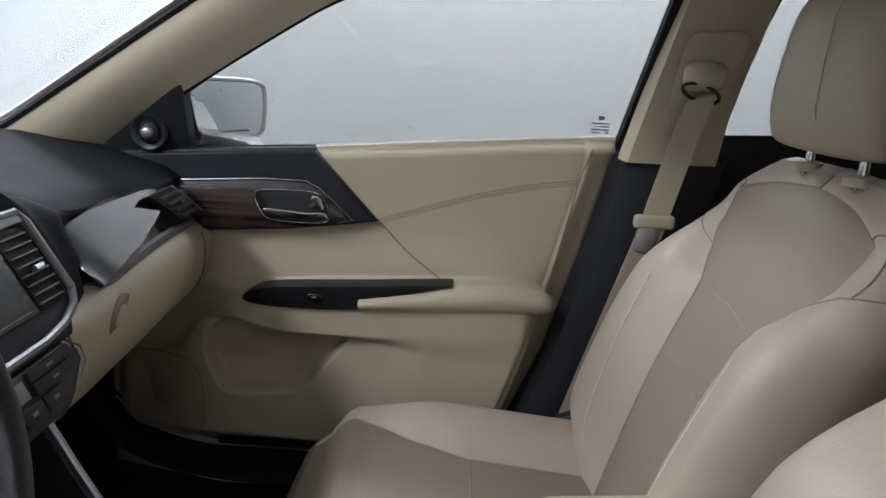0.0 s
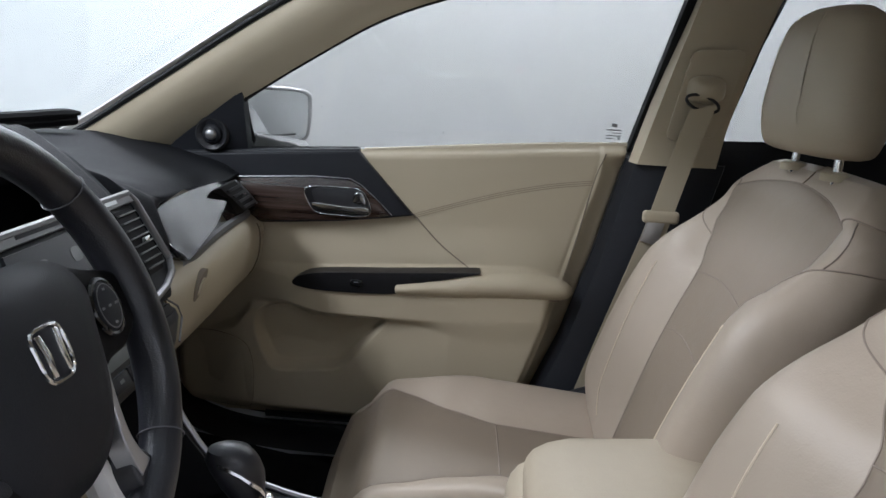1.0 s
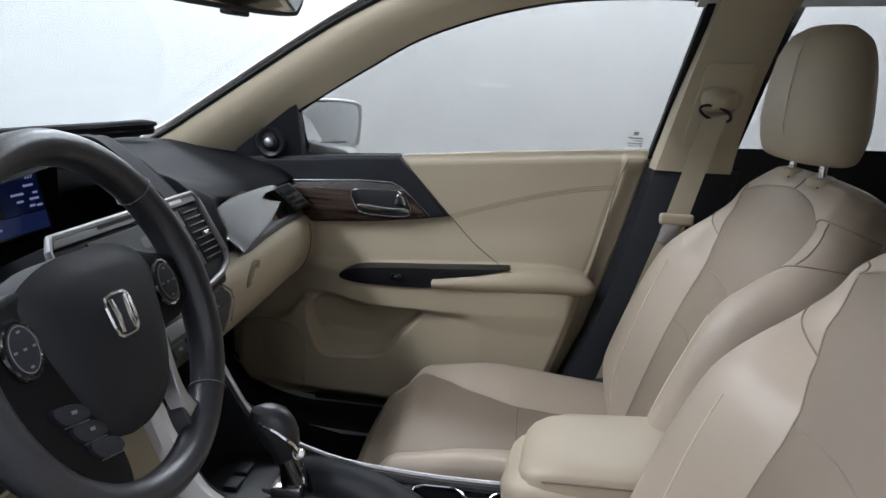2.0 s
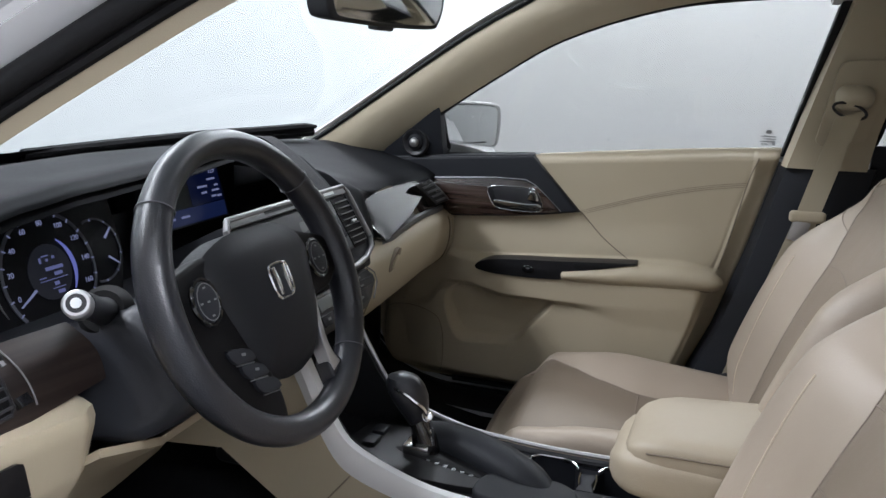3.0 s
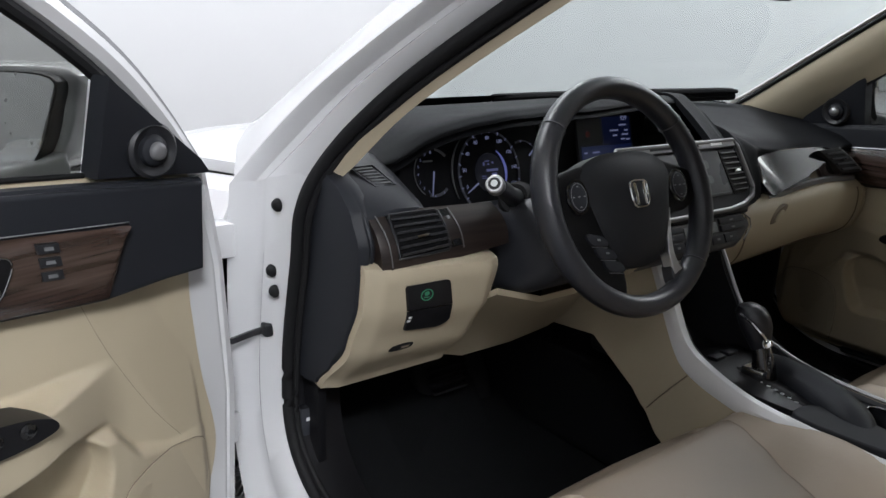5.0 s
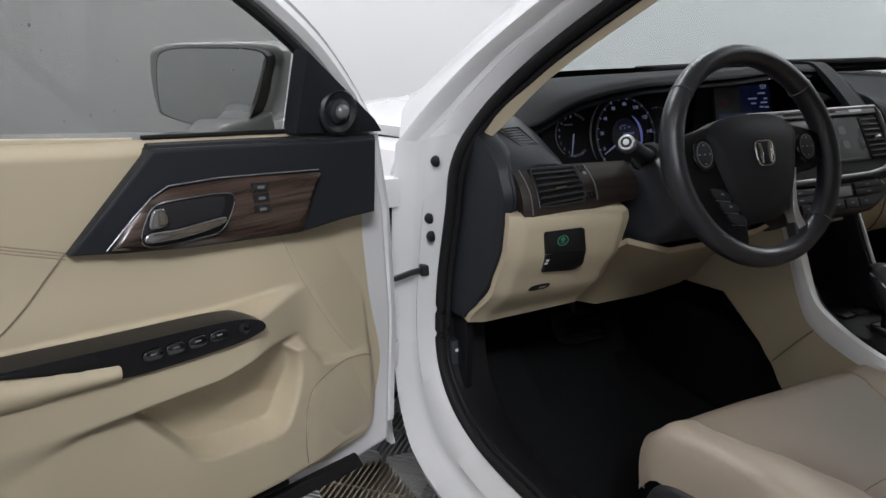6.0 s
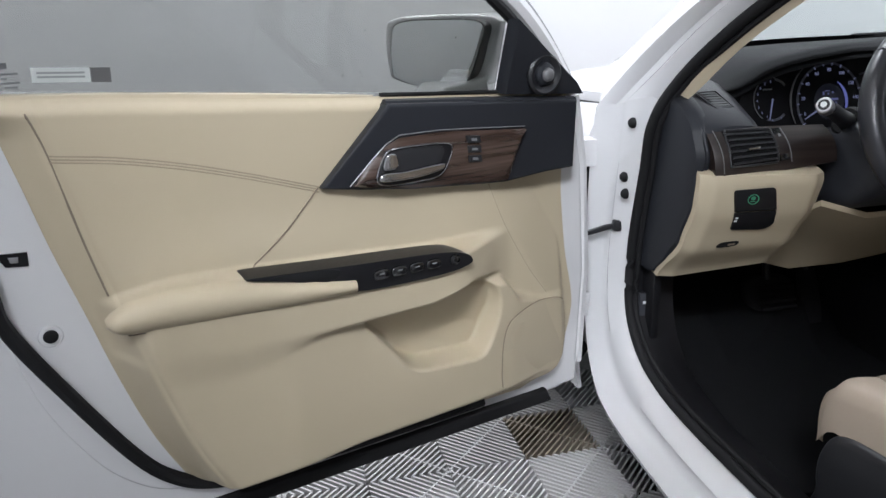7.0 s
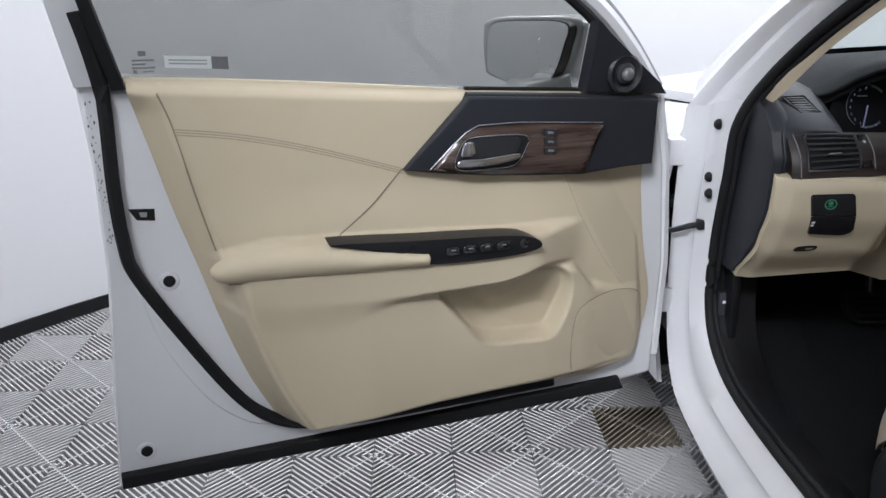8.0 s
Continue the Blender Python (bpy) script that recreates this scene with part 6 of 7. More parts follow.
        bol = 0.046 * step(0.0, 0.22, u) * (1 - step(0.60, 0.88, u))
        if a <= SPLIT:
            k = a / SPLIT
            y, w = k * ie, thick - 0.002 * k ** 8
        elif a <= CREST:
            k = (a - SPLIT) / (CREST - SPLIT)
            y, w = lerp(ie, half * 0.86, k), thick - 0.002 * (1 - k) ** 4 + bol * math.sin(k * math.pi / 2) ** 1.3
        else:
            t = (a - CREST) / (1 - CREST) * math.pi * 0.72
            y = half * (0.86 + 0.14 * math.sin(min(t, math.pi / 2))) - 0.02 * max(0, t - math.pi / 2)
            w = thick + bol - (thick + bol + 0.03) * (1 - math.cos(t)) / (1 - math.cos(math.pi * 0.72))
        curve = 0.018 * math.sin(math.pi * min(1, u * 1.2))
        return Vector((0.412 + x0, yc, 0.485)) + lean * h + out * (w + curve) + Vector((0, math.copysign(y, v), 0))

    levels = [k / 44 for k in range(40)] + [span(h) for h in (0.500, 0.510, 0.518, 0.525, 0.530, 0.534, 0.537, 0.545, 0.553, 0.56)]
    levels = sorted(levels)
    for a, b, nm, m in ((-1, -SPLIT, "side_bolster", SEAT_LIGHT), (-SPLIT, SPLIT, "back_insert", SEAT_DARK), (SPLIT, 1, "side_bolster", SEAT_LIGHT)):
        part(nm, sheet([[backrest(u, lerp(a, b, j / 20)) for j in range(21)] for u in levels]), m, seat, sharp=60)
    rows = [[backrest(1.0, -1 + 2 * j / 32) + lean * dz * (1 - abs(-1 + j / 16) ** 3) + out * dw for dz, dw in ((0, 0), (0.014, -0.012), (0.018, -0.035), (0.008, -0.06))] for j in range(33)]
    part("shoulder_roll", sheet(rows), SEAT_LIGHT, seat)
    rows = [[backrest(i / 12, v) for v in (-1, 1)] for i in range(13)]
    part("back_shell", sheet([[r[0], r[0].lerp(r[1], 0.1) - out * 0.03, r[0].lerp(r[1], 0.5) - out * 0.04, r[0].lerp(r[1], 0.9) - out * 0.03, r[1]] for r in rows]), SEAT_LIGHT, seat)

    def seam(nm, pts, m=SEAT_SEAM, r=0.0011, n=30):
        """A sewn line over the backrest through points (height, across)."""
        part(nm, tube([backrest(span(p.x), p.y) + out * 0.0004 for p in smooth_line([(h, v, 0) for h, v in pts], n)], r, 5), m, seat)

    for s in (-1, 1):
        seam("back_seam", [(0.0, s * SPLIT), (0.12, s * SPLIT), (0.25, s * SPLIT), (0.33, s * SPLIT), (0.40, s * SPLIT), (0.44, s * SPLIT), (0.495, s * SPLIT)], n=60)
        seam("shoulder_seam", [(0.412, s * SPLIT), (0.425, s * 0.56), (0.440, s * 0.70), (0.462, s * 0.86), (0.475, s * 1.0)])
        seam("shoulder_seam", [(0.500, s * SPLIT), (0.508, s * 0.56), (0.514, s * 0.72), (0.518, s * 1.0)])
        seam("shoulder_seam", [(0.445, s * 0.74), (0.48, s * 0.76), (0.512, s * 0.76)], n=12)
        seam("bolster_stitch", [(0.05, s * 0.56), (0.18, s * 0.58), (0.33, s * 0.60)], THREAD, 0.0012)
    seam("top_seam", [(0.5005, -SPLIT + 0.002), (0.512, -SPLIT), (0.527, -SPLIT), (0.5355, -0.30), (0.537, 0.0), (0.5355, 0.30), (0.527, SPLIT), (0.512, SPLIT), (0.5005, SPLIT - 0.002)], n=60)
    for h in (0.250, 0.350):
        seam("cross_seam", [(h, -SPLIT), (h + 0.008, -0.22), (h + 0.012, 0.0), (h + 0.008, 0.22), (h, SPLIT)])
    # headrest
    top = backrest(1.0, 0.0)
    hl, ho = Vector((0.05, 0, 1)).normalized(), Vector((-1, 0, 0.05)).normalized()
    root = top - out * 0.022 + Vector((head, 0, 0))
    hr = part("headrest", sheet([[root + hl * h + ho * (0.005 + d * math.sin(t)) + Vector((0, w * (abs(math.cos(t)) ** 0.6) * math.copysign(1, math.cos(t)), 0)) for t in [math.tau * k / 40 for k in range(40)]] for h, w, d in smooth_line([(0.032, 0.06, 0.02), (0.035, 0.104, 0.042), (0.048, 0.122, 0.054), (0.088, 0.126, 0.062), (0.14, 0.118, 0.060), (0.185, 0.110, 0.054), (0.214, 0.096, 0.042), (0.230, 0.066, 0.022)], 26)], True, True), HEADREST, seat, "padded beige leather headrest")
    for s in (-1, 1):
        post = part("headrest_post", tube([root + Vector((0, s * 0.068, 0)) + hl * h for h in (-0.02, 0.05)], 0.006, 10), CHROME, seat, "chrome headrest post")
        part("post_collar", lathe([(0.020, 0.0), (0.019, 0.010), (0.012, 0.012)], Matrix.Translation(root + Vector((0, s * 0.068, 0.004))), 20), BEIGE_HARD, post)
        part("headrest_seam", tube([root + hl * h + ho * (0.0078 + d) + Vector((0, s * w, 0)) for h, w, d in ((0.042, 0.058, 0.046), (0.088, 0.062, 0.0585), (0.14, 0.058, 0.0565), (0.185, 0.050, 0.051), (0.218, 0.04, 0.037))], 0.0008, 5), HEADREST, hr)
    return seat


passenger_seat = front_seat(0.262, "passenger_seat", "two-tone beige leather front passenger seat", -0.02, 0.050, -0.05, 0.226, -0.022)
driver_seat = front_seat(-0.380, "driver_seat", "two-tone beige leather driver seat", -0.065, 0.0, -0.080, 0.245)


# ---- centre console ----
console = thing("centre_console", "centre console with black shift panel, silver side trim and beige sides", "console")
TOPL = [(-0.300, 0.772), (-0.274, 0.729), (-0.253, 0.692), (-0.225, 0.648), (-0.200, 0.622), (-0.154, 0.601), (-0.082, 0.582), (0.008, 0.573), (0.082, 0.570), (0.160, 0.570)]
RAIL = ([(-0.30, 0.135), (-0.2, 0.155), (-0.05, 0.166), (0.16, 0.168)], [(-0.30, 0.050), (-0.2, 0.044), (-0.05, 0.038), (0.16, 0.037)])  # half widths: driver's side, passenger's side


def rail_y(s, x):
    return s * table(RAIL[0 if s < 0 else 1], x)


def panel_low(x):
    return table([(-0.62, 0.56), (-0.50, 0.572), (-0.43, 0.586), (-0.40, 0.580), (-0.366, 0.563), (-0.316, 0.520), (-0.267, 0.484), (-0.223, 0.447), (-0.15, 0.39), (0.0, 0.33)], x)


for s in (-1, 1):
    yy = lambda x: rail_y(s, x)
    line = smooth_line([(x, 0, z) for x, z in TOPL], 32)
    rows = []
    for i, p in enumerate(line):
        h = table([(-0.30, 0.030), (-0.25, 0.044), (-0.19, 0.046), (-0.10, 0.034), (0.0, 0.022), (0.10, 0.020), (0.16, 0.022)], p.x)
        y = yy(p.x)
        rows.append([Vector((p.x, y - s * (0.016 if s < 0 else 0.005), p.z - 0.004)), Vector((p.x, y - s * (0.010 if s < 0 else 0.003), p.z)), Vector((p.x, y, p.z - 0.002)), Vector((p.x - 0.004, y + s * 0.007, p.z - 0.45 * h)), Vector((p.x - 0.012, y + s * 0.004, p.z - h))])
    if s < 0:
        part("side_trim", sheet(rows, back=(0, -0.004 * s, -0.003)), SILVER_PAINT, console, "satin silver side trim")
    else:
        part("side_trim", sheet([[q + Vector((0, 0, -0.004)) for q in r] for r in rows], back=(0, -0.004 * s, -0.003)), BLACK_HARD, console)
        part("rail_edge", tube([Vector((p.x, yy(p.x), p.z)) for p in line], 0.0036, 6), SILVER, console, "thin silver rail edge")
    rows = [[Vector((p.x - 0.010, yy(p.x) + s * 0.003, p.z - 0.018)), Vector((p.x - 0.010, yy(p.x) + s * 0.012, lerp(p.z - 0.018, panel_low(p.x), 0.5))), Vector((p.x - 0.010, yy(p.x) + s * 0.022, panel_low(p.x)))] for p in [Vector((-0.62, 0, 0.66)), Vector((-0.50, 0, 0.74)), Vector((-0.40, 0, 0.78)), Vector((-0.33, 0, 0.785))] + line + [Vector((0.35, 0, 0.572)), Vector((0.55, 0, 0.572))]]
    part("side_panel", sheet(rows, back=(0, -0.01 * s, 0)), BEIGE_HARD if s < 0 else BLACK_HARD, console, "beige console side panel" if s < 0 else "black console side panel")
    if s < 0:
        part("panel_joint", tube([(x, rail_y(-1, x + 0.010) - lerp(0.022, 0.006, q) - 0.0015, z) for x, z, q in ((-0.266, 0.488, 0), (-0.248, 0.512, 0.3), (-0.222, 0.545, 0.65), (-0.196, 0.576, 1))], 0.0012, 5), SEAM, console, "thin joint in the beige side")
# black top surface, sunk between the trims
rows = [[Vector((x, y, z + (0.004 if -0.15 < y < 0.02 else 0))) for y in [-table(RAIL[0], x) + 0.012 + q * (table(RAIL[0], x) + table(RAIL[1], x) - 0.018) for q in (0, 0.25, 0.5, 0.75, 1)]] for x, z in ((-0.36, 0.59), (-0.31, 0.575), (-0.25, 0.567), (-0.18, 0.568), (-0.08, 0.562), (0.025, 0.554))]
part("top_surface", sheet(rows, back=(0, 0, -0.02)), BLACK_HARD, console, "black console top")
part("tray_wall", sheet([[Vector((x, y, z)) for x, z in ((-0.36, 0.575), (-0.38, 0.62), (-0.36, 0.70))] for y in (-0.14, -0.10, -0.06, 0, 0.05)], back=(-0.01, 0, 0)), RUBBER, console)
for s in (-1, 1):
    line = [(x, table(TOPL, x) - 0.006) for x in (-0.30, -0.28, -0.26, -0.235, -0.21, -0.19, -0.16)]
    part("pocket_liner", sheet([[Vector((x - 0.10 * q, rail_y(s, x) - s * (0.020 if s < 0 else 0.010), lerp(z, 0.565, q))) for q in (0, 0.5, 1)] for x, z in [(-0.42, 0.80)] + line], back=(0, 0.003 * s, 0)), BLACK_HARD, console, "black storage pocket side")
plate = part("shift_plate", slab(round_poly([(-0.225, -0.115), (-0.225, 0.022), (-0.18, 0.026), (-0.02, 0.024), (0.0, 0.01), (0.0, -0.09), (-0.05, -0.128)], 40), lambda x, y, w: Vector((x, y, 0.566 - (x + 0.15) * 0.06 + w)), 0, 0.012, 0.004), PLATE_BLACK, console, "black shift plate")
hump = smooth_line([(-0.132, -0.004, 0.574), (-0.09, -0.010, 0.577), (-0.04, -0.026, 0.574), (0.01, -0.050, 0.569), (0.055, -0.078, 0.562), (0.085, -0.104, 0.553)], 30)
part("shift_pad", tube(hump, [0.031 + 0.004 * math.sin(math.pi * k / 29) - 0.012 * step(20, 29, k) for k in range(30)], 20, flat=0.85), BLACK, console, "black padded hump beside the shifter")
for k, ch in enumerate("PRNDSL"):
    writing(ch, 0.0085, Matrix.Translation((-0.104 + 0.0138 * k, -0.082 - 0.0028 * k, 0.5785 - 0.0008 * k)) @ Matrix.Rotation(radians(90), 4, "Z"), LIGHT_PRINT, plate, "gate_letter")
part("gate_slot", slab(round_poly([(-0.150, -0.070), (-0.150, -0.056), (-0.03, -0.078), (-0.02, -0.086), (-0.03, -0.092)], 24), lambda x, y, w: Vector((x, y, 0.566 - (x + 0.15) * 0.06 + w)), 0.008, 0.0128, 0.0005), RUBBER, plate, "dark gate slot")
for k in range(2):
    part("tray_button", block((-0.215 + 0.0 * k, -0.075 + 0.04 * k, 0.580), (-0.195, -0.045 + 0.04 * k, 0.587), 0.002), BLACK, plate)
shifter = thing("gear_lever", "black leather gear lever with chrome trim on the console", "gear lever")
kn = Vector((-0.150, -0.045, 0.0))
part("lever_shaft", tube([(-0.120, -0.045, 0.570), (-0.124, -0.046, 0.595), (-0.130, -0.047, 0.615), (-0.138, -0.048, 0.636)], [0.022, 0.020, 0.016, 0.014], 16), PIANO, shifter)
rows = []
for h, rx, ry, dx in ((0.0, 0.013, 0.013, 0.0), (0.012, 0.019, 0.018, -0.002), (0.028, 0.026, 0.022, -0.008), (0.045, 0.031, 0.025, -0.014), (0.060, 0.031, 0.025, -0.020), (0.072, 0.024, 0.020, -0.023), (0.078, 0.010, 0.009, -0.024)):
    rows.append([Vector((-0.136 + dx + rx * math.cos(t), -0.048 + ry * math.sin(t), 0.618 + h)) for t in [math.tau * k / 20 for k in range(20)]])
part("knob", sheet(rows, True, True), WHEEL_LEATHER, shifter, "black leather knob")
part("knob_trim", tube([(-0.106, -0.056, 0.590), (-0.108, -0.062, 0.618), (-0.108, -0.067, 0.636), (-0.118, -0.072, 0.654), (-0.140, -0.075, 0.671), (-0.165, -0.071, 0.680)], 0.003, 6), CHROME, shifter, "chrome knob trim")
part("knob_button", lathe([(0.008, 0), (0.008, 0.006), (0.003, 0.008)], Matrix.Translation((-0.112, -0.066, 0.641)) @ Matrix.Rotation(radians(70), 4, "X"), 14), CHROME, shifter, "chrome release button")
part("lever_foot", block((-0.150, -0.075, 0.576), (-0.108, -0.020, 0.592), 0.005), CHROME, shifter)
# cup holders
well = round_poly([(0.030, -0.050), (0.036, -0.060), (0.205, -0.060), (0.214, -0.050), (0.214, 0.018), (0.205, 0.028), (0.036, 0.028), (0.030, 0.018)], 48)
cup = part("cup_holder", sheet([[Vector((x, y, 0.562)) for x, y in well], [Vector((x, y, 0.556)) for x, y in well], [Vector((0.122 + (x - 0.122) * 0.97, -0.016 + (y + 0.016) * 0.92, 0.500)) for x, y in well], [Vector((0.122 + (x - 0.122) * 0.3, -0.016 + (y + 0.016) * 0.2, 0.496)) for x, y in well]], True), BLACK, console, "deep black cup holder well")
part("cup_floor", slab([(0.122 + (x - 0.122) * 0.96, -0.016 + (y + 0.016) * 0.90) for x, y in well], lambda x, y, w: Vector((x, y, 0.497 + w)), 0, 0.003, 0.001), RUBBER, cup)
part("far_deck", block((0.020, 0.029, 0.540), (0.225, 0.036, 0.560), 0.003), PIANO, console, "gloss black console deck")
part("near_deck", block((0.020, -0.152, 0.540), (0.225, -0.061, 0.562), 0.003), BLACK, console)
part("front_deck", block((0.015, -0.0605, 0.540), (0.029, 0.0285, 0.561), 0.003), BLACK, console)
part("cup_rim", tube([(0.030, -0.005, 0.559), (0.032, 0.018, 0.561), (0.045, 0.027, 0.562), (0.085, 0.027, 0.562), (0.098, 0.020, 0.560), (0.107, 0.010, 0.556)], 0.0022, 6), DARK_CHROME, cup, "bright cup holder edge")
part("cup_rim", tube([(0.136, 0.010, 0.556), (0.145, 0.020, 0.560), (0.158, 0.027, 0.562), (0.205, 0.027, 0.562), (0.213, 0.018, 0.561)], 0.0022, 6), DARK_CHROME, cup, "bright cup holder edge")
part("cup_divider", slab([(0.098, 0.030), (0.145, 0.030), (0.134, 0.010), (0.130, -0.016), (0.138, -0.046), (0.146, -0.062), (0.097, -0.062), (0.106, -0.046), (0.113, -0.016), (0.110, 0.010)], lambda x, y, w: Vector((x, y, 0.500 + w)), 0, 0.050, 0.004), BLACK, cup, "scooped divider between the cup holders")
for a, b in ((0.109, -1), (0.135, 1)):
    part("divider_edge", tube([(a - b * 0.001, 0.010, 0.551), (a, 0.0, 0.549), (a - b * 0.002, -0.014, 0.540)], 0.0018, 6), CHROME, cup, "chrome divider edge")
part("tray_lid", slab(round_poly([(-0.012, -0.147), (-0.012, -0.083), (0.05, -0.072), (0.090, -0.072), (0.116, -0.092), (0.124, -0.125), (0.118, -0.147)], 40), lambda x, y, w: Vector((x, y, 0.551 + w)), 0, 0.025, 0.010, 4), BLACK, console, "black tray lid")
# armrest box
def pillow(sections, yc):
    """A soft body through sections (x, half width, bottom, top)."""
    return sheet([[Vector((x + 0.004 * math.cos(t), yc + w * abs(math.cos(t)) ** 0.45 * math.copysign(1, math.cos(t)), (t0 + t1) / 2 + (t1 - t0) / 2 * abs(math.sin(t)) ** 0.5 * math.copysign(1, math.sin(t)))) for t in [math.tau * (k + 0.5) / 40 for k in range(40)]] for x, w, t0, t1 in sections], True, True)


arm = part("armrest", pillow(((0.158, 0.020, 0.606, 0.616), (0.160, 0.046, 0.597, 0.626), (0.166, 0.064, 0.590, 0.637), (0.176, 0.078, 0.584, 0.644), (0.190, 0.087, 0.580, 0.649), (0.21, 0.092, 0.578, 0.652), (0.245, 0.095, 0.577, 0.654), (0.35, 0.097, 0.568, 0.655), (0.47, 0.095, 0.570, 0.655), (0.50, 0.085, 0.585, 0.650)), -0.012), HEADREST, console, "padded beige console armrest")
part("armrest_lid", pillow(((0.180, 0.045, 0.636, 0.648), (0.184, 0.066, 0.630, 0.655), (0.194, 0.080, 0.626, 0.663), (0.212, 0.088, 0.624, 0.671), (0.24, 0.093, 0.622, 0.677), (0.35, 0.0985, 0.622, 0.682), (0.46, 0.0965, 0.622, 0.680), (0.50, 0.080, 0.630, 0.670)), -0.010), HEADREST, arm, "soft beige armrest lid")
part("armrest_seam", tube([(0.205, -0.098, 0.653), (0.24, -0.1045, 0.657), (0.35, -0.1075, 0.658), (0.47, -0.1050, 0.657)], 0.0014, 5), SEAM, arm)
part("armrest_box", slab([(0.158, -0.166), (0.150, -0.158), (0.212, -0.055), (0.216, -0.045), (0.216, 0.038), (0.226, 0.045), (0.54, 0.045), (0.55, 0.038), (0.55, -0.150), (0.535, -0.166)], lambda x, y, w: Vector((x, y, 0.32 + w)), 0, 0.256, 0.008, 3), BEIGE_HARD, console, "beige console box")

# ---- belts, mirror and mats ----
buckle = thing("belt_buckle", "beige seat belt buckle with a red release button", "seat belt buckle", "belt buckles")
bmx = Matrix.Translation((0.182, -0.200, 0.560)) @ Matrix.Rotation(radians(-18), 4, "Y") @ Matrix.Rotation(radians(8), 4, "X")
part("buckle_body", block((-0.020, -0.016, -0.11), (0.020, 0.016, 0.020), 0.006, 3, bmx), BEIGE_HARD, buckle)
part("buckle_button", block((-0.013, -0.0125, 0.012), (0.013, 0.0125, 0.0235), 0.002, 2, bmx), RED, buckle, "red release button")


def seat_belt(s, name):
    f = side(s)
    belt = thing(name, "beige seat belt hanging from the middle pillar", "seat belt", "seat belts")
    top, low = Vector((0.500, 0.545, 1.085)), Vector((0.445, 0.560, 0.86))
    end = Vector((0.34, 0.575, 0.50))
    rows = []
    for k in range(25):
        u = k / 24
        p = top.lerp(low, u / 0.5) if u < 0.5 else low.lerp(end, (u - 0.5) / 0.5)
        rows.append([f(p.x + a, p.y + 0.003 * math.sin(9 * u), p.z + a * 0.25) for a in (-0.023, -0.008, 0.008, 0.023)])
    part("webbing", sheet(rows, back=(0, -0.002 * s, 0)), mat("belt_webbing", (0.42, 0.37, 0.27), 0.75, 0, 0.8, 1500, 0.05), belt, "beige woven webbing")
    part("guide_loop", tube([f(0.500 + 0.029 * math.cos(t), 0.549, 1.092 + 0.013 * math.sin(t) - 0.007 * math.cos(t)) for t in [math.tau * k / 24 for k in range(24)]], 0.0030, 6, True), BLACK_HARD, belt, "dark belt guide loop")
    part("guide_cover", sheet([[f(0.502 + 0.034 * q * abs(math.cos(t)) ** 0.7 * math.copysign(1, math.cos(t)) + 0.006, 0.566 - 0.024 * (1 - q * q) ** 0.5, 1.116 + 0.024 * q * abs(math.sin(t)) ** 0.7 * math.copysign(1, math.sin(t))) for t in [math.tau * k / 28 for k in range(28)]] for q in (1.0, 0.97, 0.9, 0.78, 0.6, 0.4, 0.2, 0.02)], True, True), BEIGE_HARD, belt, "beige cover of the belt guide")
    part("adjuster_plate", slab([(0.452, 1.035), (0.456, 1.026), (0.466, 1.022), (0.530, 1.032), (0.540, 1.038), (0.544, 1.048), (0.570, 1.172), (0.568, 1.182), (0.558, 1.187), (0.490, 1.183), (0.480, 1.178), (0.475, 1.168)], lambda x, z, w: f(x, 0.592 - 0.12 * (z - 0.98) - w, z), 0.0, 0.006, 0.003), BEIGE_HARD, belt, "beige height adjuster panel")
    part("stop_collar", block((-0.033, -0.009, -0.011), (0.033, 0.009, 0.012), 0.0085, 5, Matrix.Translation(f(0.452, 0.556, 0.885))), BEIGE_HARD, belt, "beige belt stop")
    part("tongue", block((-0.016, -0.004, -0.05), (0.016, 0.004, -0.006), 0.003, 2, Matrix.Translation(f(0.446, 0.553, 0.885)) @ Matrix.Rotation(radians(14), 4, "Y")), SILVER, belt, "metal belt tongue")
    part("belt_anchor", block((-0.020, -0.012, -0.050), (0.022, 0.012, 0.045), 0.008, 3, Matrix.Translation(f(0.352, 0.560, 0.500)) @ Matrix.Rotation(radians(-20), 4, "Y")), BLACK_HARD, belt, "black belt anchor cover")
    return belt


seat_belt(1, "seat_belt")
mirror = thing("rear_view_mirror", "black rear-view mirror hanging at the windshield", "mirror")
MX = Matrix.Translation((-0.215, 0.012, 1.243)) @ Matrix.Rotation(radians(-18), 4, "Z") @ Matrix.Rotation(radians(6), 4, "Y")
shell = round_poly([(1.12 * a, 1.1 * b) for a, b in [(-0.115, 0.020), (-0.10, 0.034), (0.0, 0.037), (0.10, 0.034), (0.118, 0.018), (0.112, -0.022), (0.08, -0.034), (-0.08, -0.034), (-0.112, -0.022)]], 48)
part("mirror_shell", slab(shell, lambda y, z, w: MX @ Vector((w, y, z)), -0.035, 0.006, 0.006, 3), BLACK_HARD, mirror)
part("mirror_face", slab([(a * 0.93, b * 0.84) for a, b in shell], lambda y, z, w: MX @ Vector((w, y, z)), 0.004, 0.0075, 0.0005), MIRROR, mirror, "mirror glass")
part("mirror_button", block((-0.02, -0.018, -0.045), (0.002, 0.018, -0.030), 0.004, 2, MX), BLACK_HARD, mirror)
part("mirror_stem", tube([MX @ Vector((-0.03, 0, 0.01)), MX @ Vector((-0.05, 0, 0.05)), (-0.24, -0.0, 1.335)], 0.012, 8), BLACK_HARD, mirror)
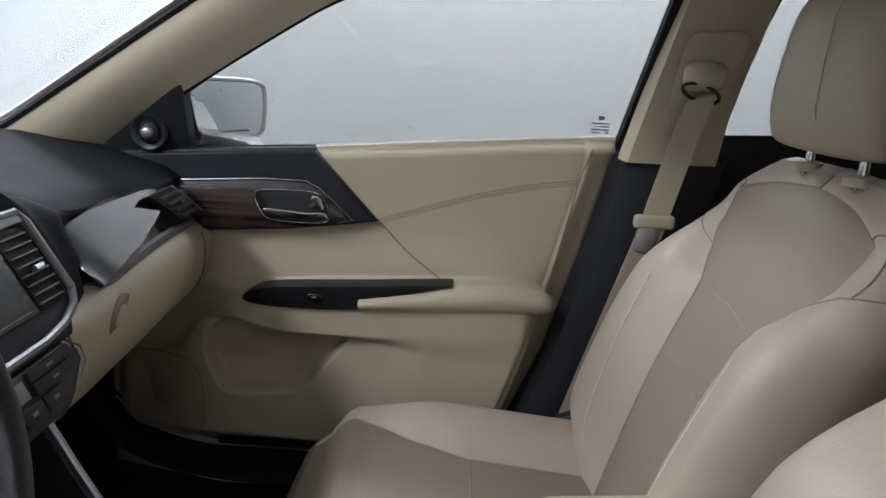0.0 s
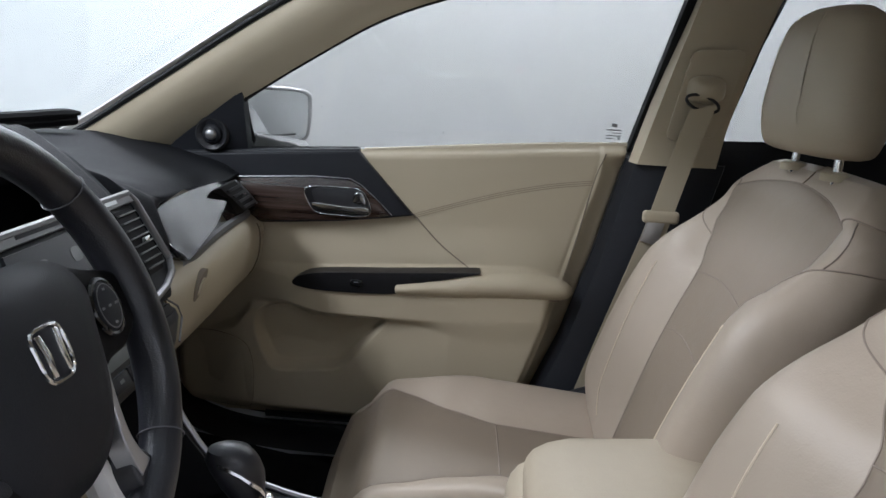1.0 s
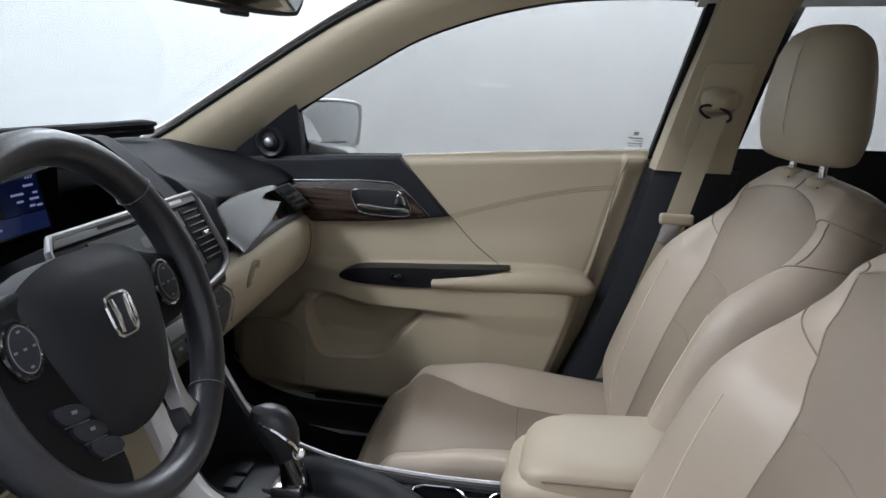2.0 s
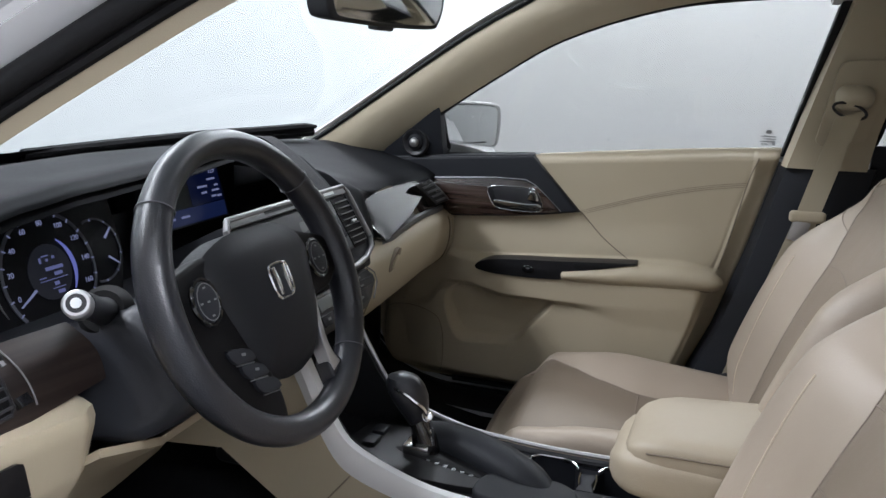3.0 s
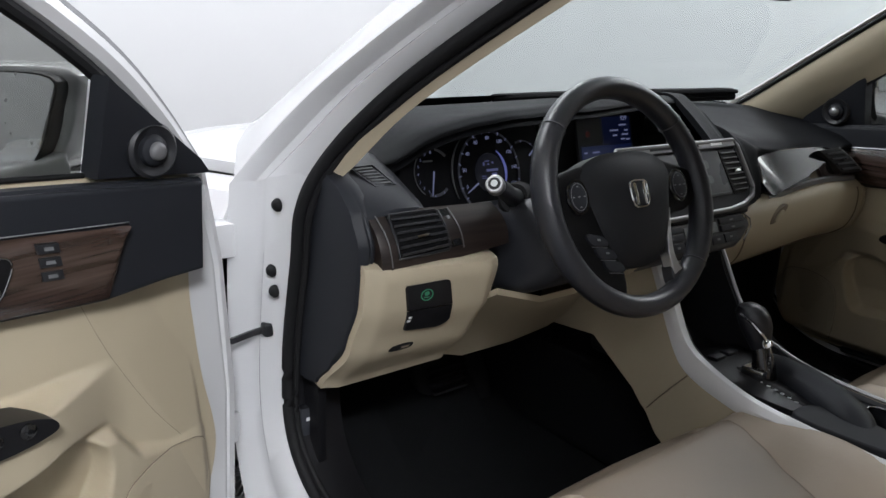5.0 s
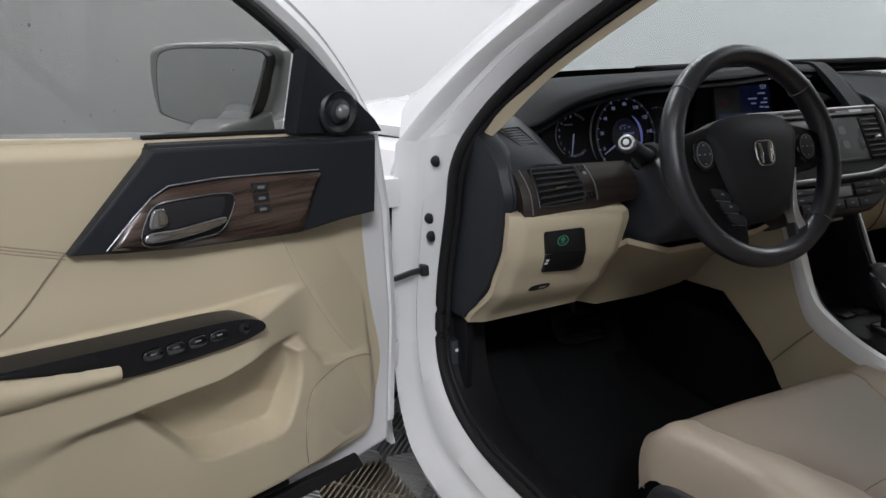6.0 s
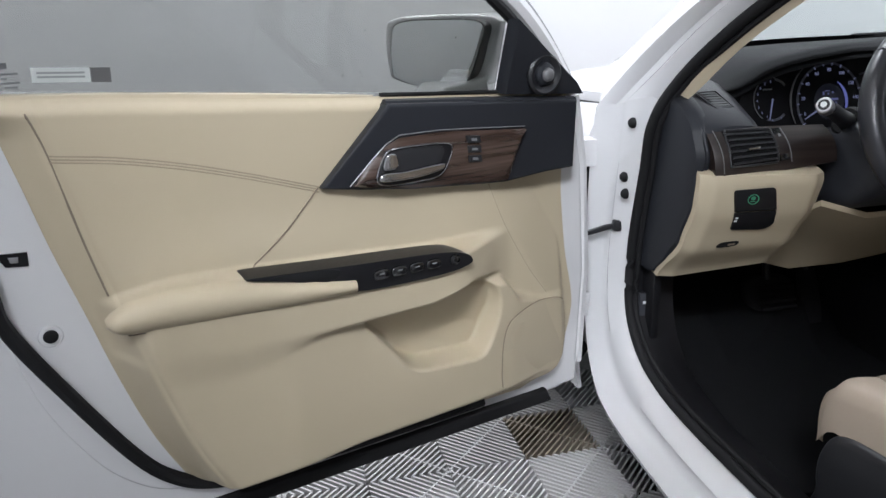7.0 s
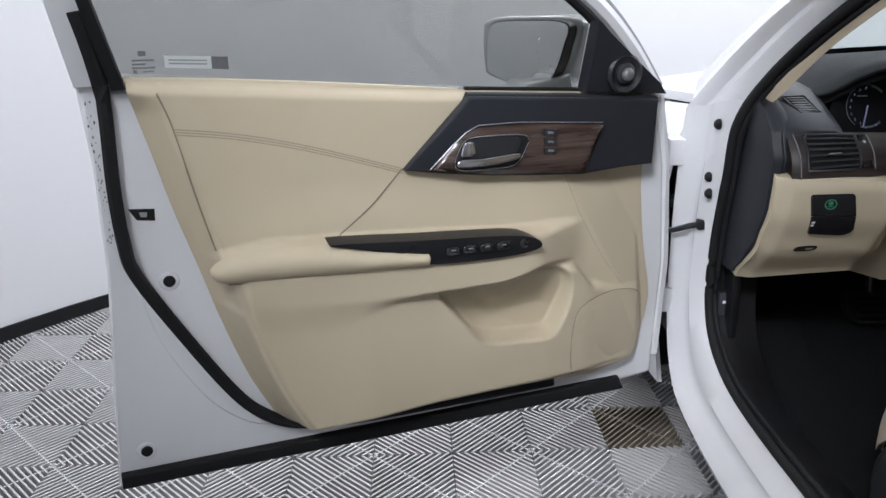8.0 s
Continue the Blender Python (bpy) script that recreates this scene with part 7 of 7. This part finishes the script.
part("floor_mat", slab(round_poly([(-0.78, -0.62), (-0.78, -0.22), (-0.60, -0.21), (-0.20, -0.24), (-0.16, -0.30), (-0.16, -0.58), (-0.25, -0.64)], 48), lambda x, y, w: Vector((x, y, 0.29 + w + 0.9 * max(0, -0.62 - x))), 0, 0.012, 0.004), CARPET, None, "black carpet floor mat in the footwell", category="floor mat")
part("floor_mat", slab(round_poly([(-0.78, 0.62), (-0.78, 0.22), (-0.60, 0.21), (-0.10, 0.22), (-0.06, 0.30), (-0.06, 0.58), (-0.15, 0.64)], 48), lambda x, y, w: Vector((x, y, 0.29 + w + 0.9 * max(0, -0.62 - x))), 0, 0.012, 0.004), CARPET, None, "black carpet floor mat in the footwell", category="floor mat")


# ---- ribbed plastic floor tiles: cells of parallel bars, the direction turning from cell to cell ----
CELL, OX, OY = 0.2, -0.814, -1.048


def cell_bars(turned):
    """One cell: a thin base and diagonal bars, cut at the cell's edges."""
    bm = bmesh.new()
    n = 20
    pitch = 2 * CELL / n
    for k in range(n):
        c = -CELL + (k + 0.5) * pitch
        lo, hi = c - pitch * 0.165, c + pitch * 0.165
        pts = []
        half = CELL / 2 - 0.0012
        poly = [(-half, -half), (half, -half), (half, half), (-half, half)]
        for sign, lim in ((1, hi), (-1, -lo)):
            out = []
            for (ax_, ay_), (bx_, by_) in zip(poly, poly[1:] + poly[:1]):
                fa, fb = sign * (ax_ + ay_) - lim, sign * (bx_ + by_) - lim
                if fa <= 0:
                    out.append((ax_, ay_))
                if (fa < 0) != (fb < 0):
                    q = fa / (fa - fb)
                    out.append((ax_ + q * (bx_ - ax_), ay_ + q * (by_ - ay_)))
            poly = out
            if len(poly) < 3:
                break
        if len(poly) < 3:
            continue
        poly = [(x * (-1 if turned else 1), y) for x, y in poly]
        a = [bm.verts.new((x, y, -0.022)) for x, y in poly]
        b = [bm.verts.new((x, y, 0.0)) for x, y in poly]
        bm.faces.new(b)
        for i in range(len(poly)):
            bm.faces.new((a[i], a[(i + 1) % len(poly)], b[(i + 1) % len(poly)], b[i]))
    # a lower cross bar ties the bars together along the cell's diagonal
    e, half = 0.0030, CELL / 2 - 0.0012
    poly = [(x * (-1 if turned else 1), y) for x, y in ((-half, -half), (-half + e, -half), (half, half - e), (half, half), (half - e, half), (-half, -half + e))]
    a = [bm.verts.new((x, y, -0.022)) for x, y in poly]
    b = [bm.verts.new((x, y, -0.0015)) for x, y in poly]
    bm.faces.new(b)
    for i in range(6):
        bm.faces.new((a[i], a[(i + 1) % 6], b[(i + 1) % 6], b[i]))
    bmesh.ops.recalc_face_normals(bm, faces=bm.faces)
    me = bpy.data.meshes.new("floor_tile")
    bm.to_mesh(me)
    bm.free()
    me.materials.append(GREY_TILE)
    return me


cells = (cell_bars(False), cell_bars(True))
# one cell takes a darker, browner colour than the rest
brown_cell = cells[0].copy()
brown_cell.materials[0] = mat("brown_tile", (0.24, 0.205, 0.16), 0.6, 0, 0.3, 600, 0.4, 14)
for i in range(-18, 25):
    for j in range(-18, 24):
        x, y = OX + (i + 0.5) * CELL, OY + (j + 0.5) * CELL
        if math.hypot(x - BOOTH[0], y) > BOOTH[2] + 0.1:
            continue
        near = -2.3 < x < 0.4 and -2.9 < y < -0.7
        if near:
            ob = new("floor_tile", brown_cell if (i, j) == (-1, 1) else cells[(i + j) % 2])
            ob.location = (x, y, 0)
            ob.parent = ground
rest = bmesh.new()
for i in range(-18, 25):
    for j in range(-18, 24):
        x, y = OX + (i + 0.5) * CELL, OY + (j + 0.5) * CELL
        if math.hypot(x - BOOTH[0], y) > BOOTH[2] + 0.1 or (-2.3 < x < 0.4 and -2.9 < y < -0.7):
            continue
        n0 = len(rest.verts)
        rest.from_mesh(cells[(i + j) % 2])
        rest.verts.ensure_lookup_table()
        for v in rest.verts[n0:]:
            v.co.x += x
            v.co.y += y
part("floor_tiles", rest, GREY_TILE, ground, smooth=False, kind="stuff")
